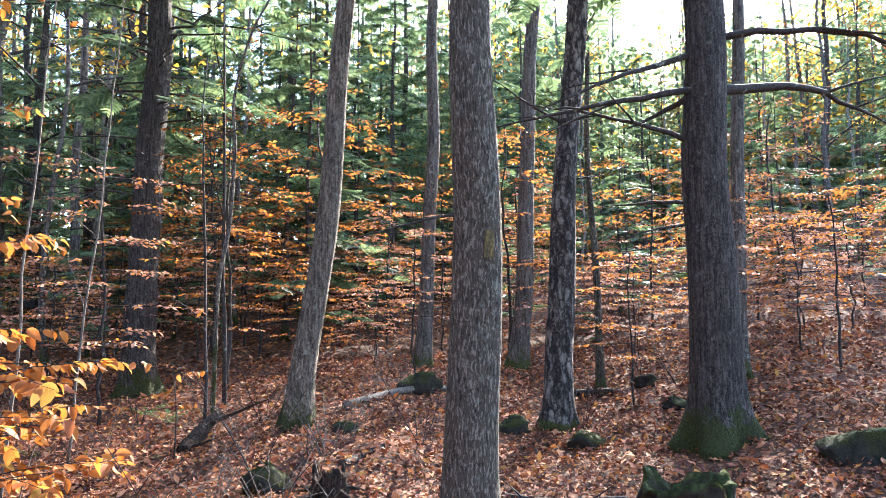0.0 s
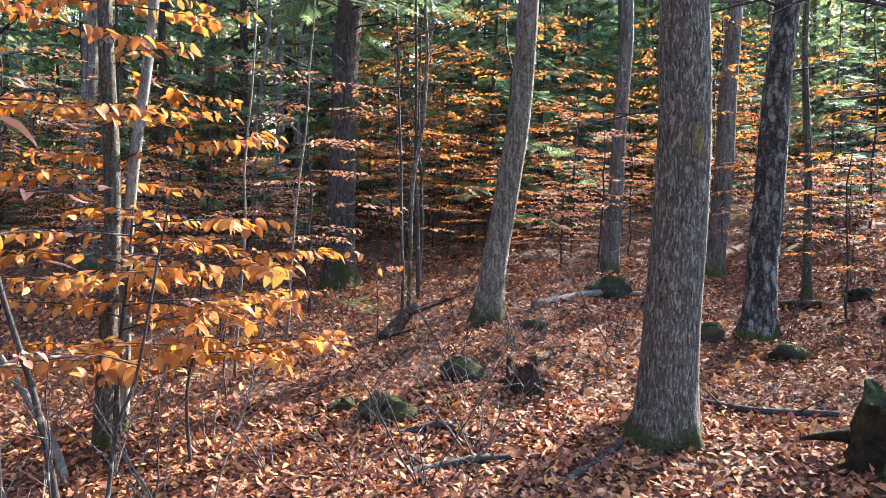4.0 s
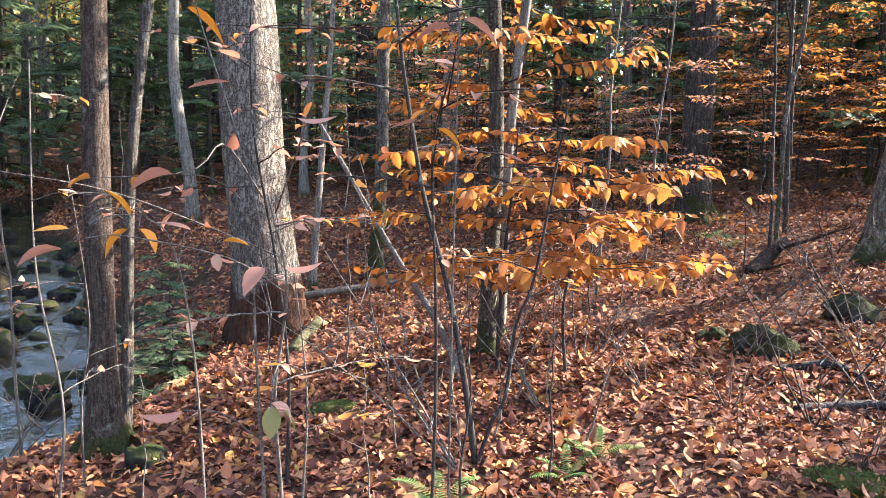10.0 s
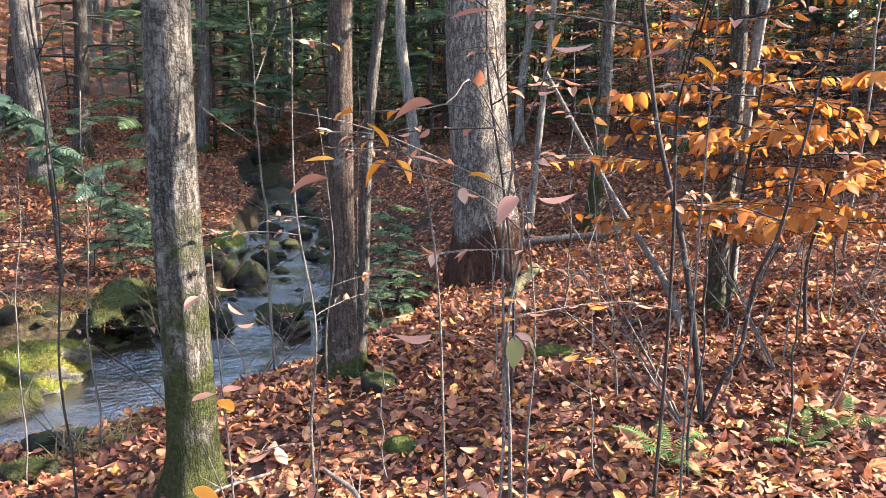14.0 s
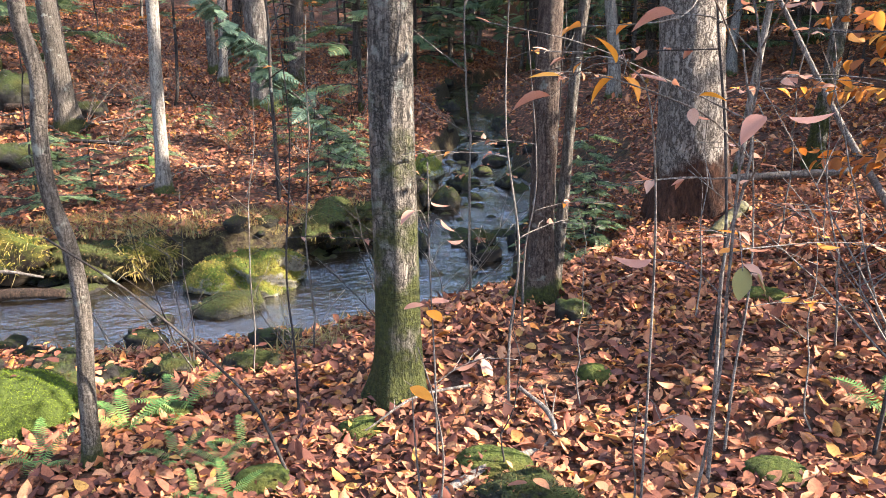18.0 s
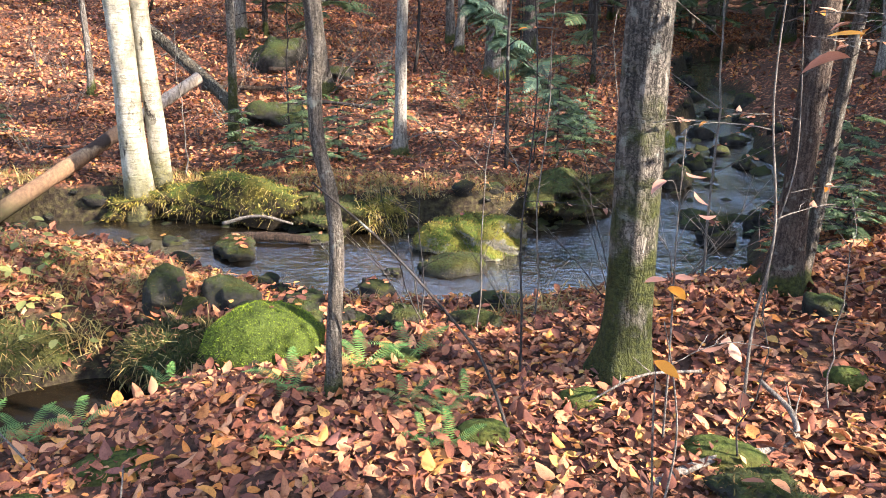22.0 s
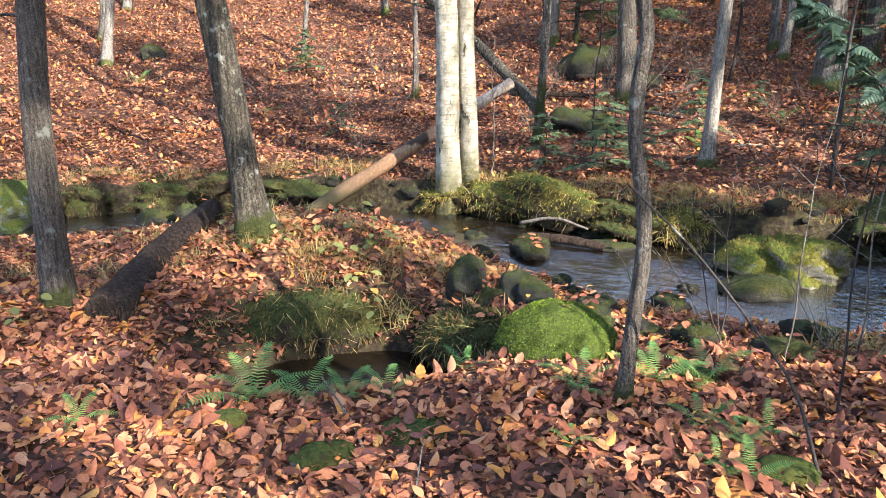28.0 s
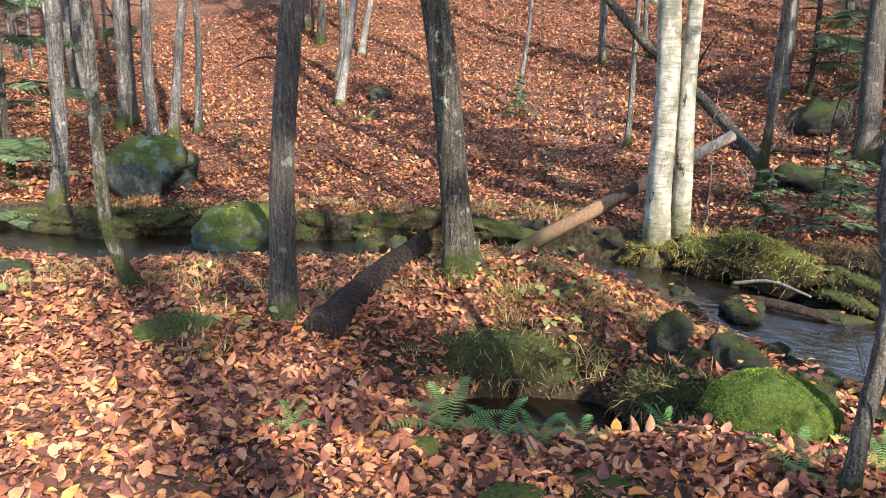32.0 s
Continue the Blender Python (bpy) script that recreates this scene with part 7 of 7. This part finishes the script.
for a0, a1, n, seed, green in ((-46, -14, 210, 1, 0.6), (-14, 4, 150, 6, 0.7), (4, 20, 50, 5, 0.6), (20, 72, 170, 2, 0.75), (72, 160, 200, 3, 0.12), (160, 314, 60, 4, 0.5)):
    stems, tips, g = far_woods(n, 36 if a0 < 4 else 30 if a0 < 72 else 38, 72, a0, a1, seed, (8, 13) if a0 < -14 else (12, 17) if a0 < 4 else (10, 18))
    tagged(part("distant_trunks", stems, BARK_FAR), "dense trunks of the distant woods", "woods", kind="stuff")
    tips = tips[g.permutation(len(tips))]
    cut = int(len(tips) * green)
    tagged(part("distant_needles", crown_leaves(tips[:cut], (0.9, 0.9, 0.3), cut * 16, SMALL_LEAF, 0.55, seed, 0.5), NEEDLE_BACKLIT, smooth=False), "distant needle foliage in a green paled for backlit haze", "woods", kind="stuff")
    tagged(part("distant_leaves", crown_leaves(tips[cut:], (0.9, 0.9, 0.3), (len(tips) - cut) * 9, SMALL_LEAF, 0.4, seed + 9, 0.5), AMBER if green < 0.5 else GOLD, smooth=False), "distant golden autumn foliage", "woods", kind="stuff")


def leaning_hemlock():
    """A young hemlock bowed over the slope beside the brook."""
    t = thing("leaning_hemlock", 2.1, 9.7, land1(2.1, 9.7), "bowed young hemlock with blue-green drooping needles", "tree")
    g = np.random.default_rng(77)
    s = curve([(0, 0, 0), (-0.25, 0.3, 0.45), (-0.75, 0.8, 1.0), (-1.2, 1.2, 1.5), (-1.7, 1.6, 2.2)], 22)
    part("trunk", tube(s, np.linspace(0.035, 0.006, 22), 7), BARK_PINE, t)
    P, D, S = [], [], []
    for k in range(3, 22):
        for q in range(12):
            a = g.uniform(0, 6.3)
            P.append(s[k] + g.normal(0, 0.06, 3))
            D.append((math.cos(a), math.sin(a), -0.5))
            S.append(g.uniform(0.14, 0.34))
    tagged(part("crown", strewn(SPRAY, np.array(P), aimed(D, g, 0.3), np.array(S)), NEEDLE_DIM, t, smooth=False), kind="stuff")


leaning_hemlock()

for k, (r, a) in enumerate(((17, 18), (14.5, 12), (18, 22), (19, 9), (20, 15), (19, 40))):
    on_land(low_hemlocks[k % 2], r * math.cos(radians(a)), r * math.sin(radians(a)), 1.35 - 0.06 * (k % 4))
for r, a in ((16, 4), (15.5, -4), (14, -9), (17, -14), (16, -19), (18, -24), (15, -32)):
    on_land(low_hemlocks[0], r * math.cos(radians(a)), r * math.sin(radians(a)), 0.9)

for k, (r, a) in enumerate(((21, -3), (22, 1), (20.5, 4), (23, 7), (21, 10), (22, 13), (24, -1), (25, 5), (20, 17), (24, -6), (26, 11))):
    on_land(hemlocks[1] if k % 2 else hemlocks[0], r * math.cos(radians(a)), r * math.sin(radians(a)), 0.85 if k % 2 == 0 else 1.05)

for k, (x, y) in enumerate(((9.0, 18.2), (7.9, 21.6), (12.5, 20.5), (4.6, 20.0), (13.5, 24.5), (2.6, 17.2), (10.2, 15.0), (6.5, 25.0))):
    on_land(hemlocks[k % 3], x, y, 0.95)

for k, (r, a) in enumerate(((25, 3), (27, 6), (24, 9), (26, 14), (25, 18), (27, 22), (24, 26), (28, 30), (33, -2), (35, -7), (32, -11), (34, -16), (36, -20), (33, -30))):
    on_land(hemlocks[k % 2], r * math.cos(radians(a)), r * math.sin(radians(a)), 1.2 if a > 2 else 0.95 if a > -9 else 0.7)

# tall hemlocks that close the view over the clearing
for k, (r, a) in enumerate(((29, 8), (31, 12), (28, 16), (30, 20), (32, 25), (33, 4), (34, 0), (32, -5))):
    on_land(hemlocks[k % 3], r * math.cos(radians(a)), r * math.sin(radians(a)), 1.3 if a > 6 else 0.85)


# ---- fallen leaves ----
def litter(n, near, far, a0, a1, size, seed, shape, lift=0.012, tilt=0.35, water=False):
    g = np.random.default_rng(seed)
    a, r = np.radians(g.uniform(a0, a1, n)), np.sqrt(g.uniform(near ** 2, far ** 2, n))
    x, y = -0.1 + r * np.cos(a), 0.3 + r * np.sin(a)
    d, level, half = brook_at(x, y)
    z = land(x, y)
    patch = np.sin(2.1 * x + 1.0) * np.sin(1.7 * y - 0.5) + 0.6 * np.sin(4.3 * x - 3.1 * y)
    slope = np.hypot(land(x + 0.05, y) - z, land(x, y + 0.05) - z) / 0.05
    dry = (slope < 0.6 + 0.4 * g.uniform(0, 1, n) + 1.8 * bump(x, y, -3.0, 4.9, 1.7, 1.0)) & (z > level + 0.05) & (z > -0.42) & (g.uniform(0, 1, n) < np.where(patch > 0.9, 0.45, 1.0))
    x, y, z = x[dry], y[dry], z[dry]
    p = np.stack([x, y, z + lift * g.uniform(0.3, 2.0, len(x))], -1)
    return strewn(shape, p, turns(len(p), g, tilt), size * g.uniform(0.4, 1.35, len(p)))


for k, (shape, n) in enumerate(((FLAT_LEAF, 18000), (CURLED_LEAF, 16000), (FOLDED_LEAF, 15000))):
    tagged(part("litter", litter(n, 1.6, 5.6, -32, 165, 0.064, 70 + k, shape, 0.013, 0.36), LITTER, ground, "fallen rust-brown and tan leaves"), kind="stuff")
for k, (shape, n) in enumerate(((LOW_LEAF, 48000), (LOW_CURLED, 44000))):
    tagged(part("litter", litter(n, 5.4, 12.5, -34, 165, 0.074, 80 + k, shape, 0.02, 0.5), LITTER, ground, "fallen rust-brown and tan leaves"), kind="stuff")
tagged(part("litter", litter(30000, 12, 30, -36, 66, 0.13, 90, SMALL_LEAF, 0.02, 0.5), LITTER, ground, "fallen rust-brown leaves on far slopes"), kind="stuff")
tagged(part("litter", litter(150000, 11.5, 30, 66, 168, 0.095, 91, SMALL_LEAF, 0.03, 0.6), LITTER, ground, "fallen rust-brown leaves on far slopes"), kind="stuff")
tagged(part("litter", litter(80000, 1.5, 8.0, -32, 165, 0.034, 95, SMALL_LEAF, 0.022, 0.6), LITTER, ground, "crumbs of broken brown leaves"), kind="stuff")
ON_STONE = np.random.default_rng(44)
tops = np.array([(x + ON_STONE.normal(0, 0.35) * r, y + ON_STONE.normal(0, 0.35) * r, z + 0.004) for x, y, z, r in TOPS if r > 0.1 for _ in range(int(ON_STONE.integers(0, 8)))])
tagged(part("litter", strewn(FLAT_LEAF, tops, turns(len(tops), ON_STONE, 0.25), ON_STONE.uniform(0.04, 0.08, len(tops))), LITTER, ground, "leaves fallen on mossy stones"), kind="stuff")
PICK = np.random.default_rng(9)
for k in range(300):
    a, r = radians(PICK.uniform(20, 125)), PICK.uniform(2.0, 3.7)
    x, y = -0.2 + r * math.cos(a), 0.45 + r * math.sin(a)
    leaf_object(ground, LITTER_ONE, np.array([x, y, land1(x, y) + PICK.uniform(0.02, 0.035)]), turns(1, PICK, 0.3)[0], PICK.uniform(0.05, 0.095), PICK)
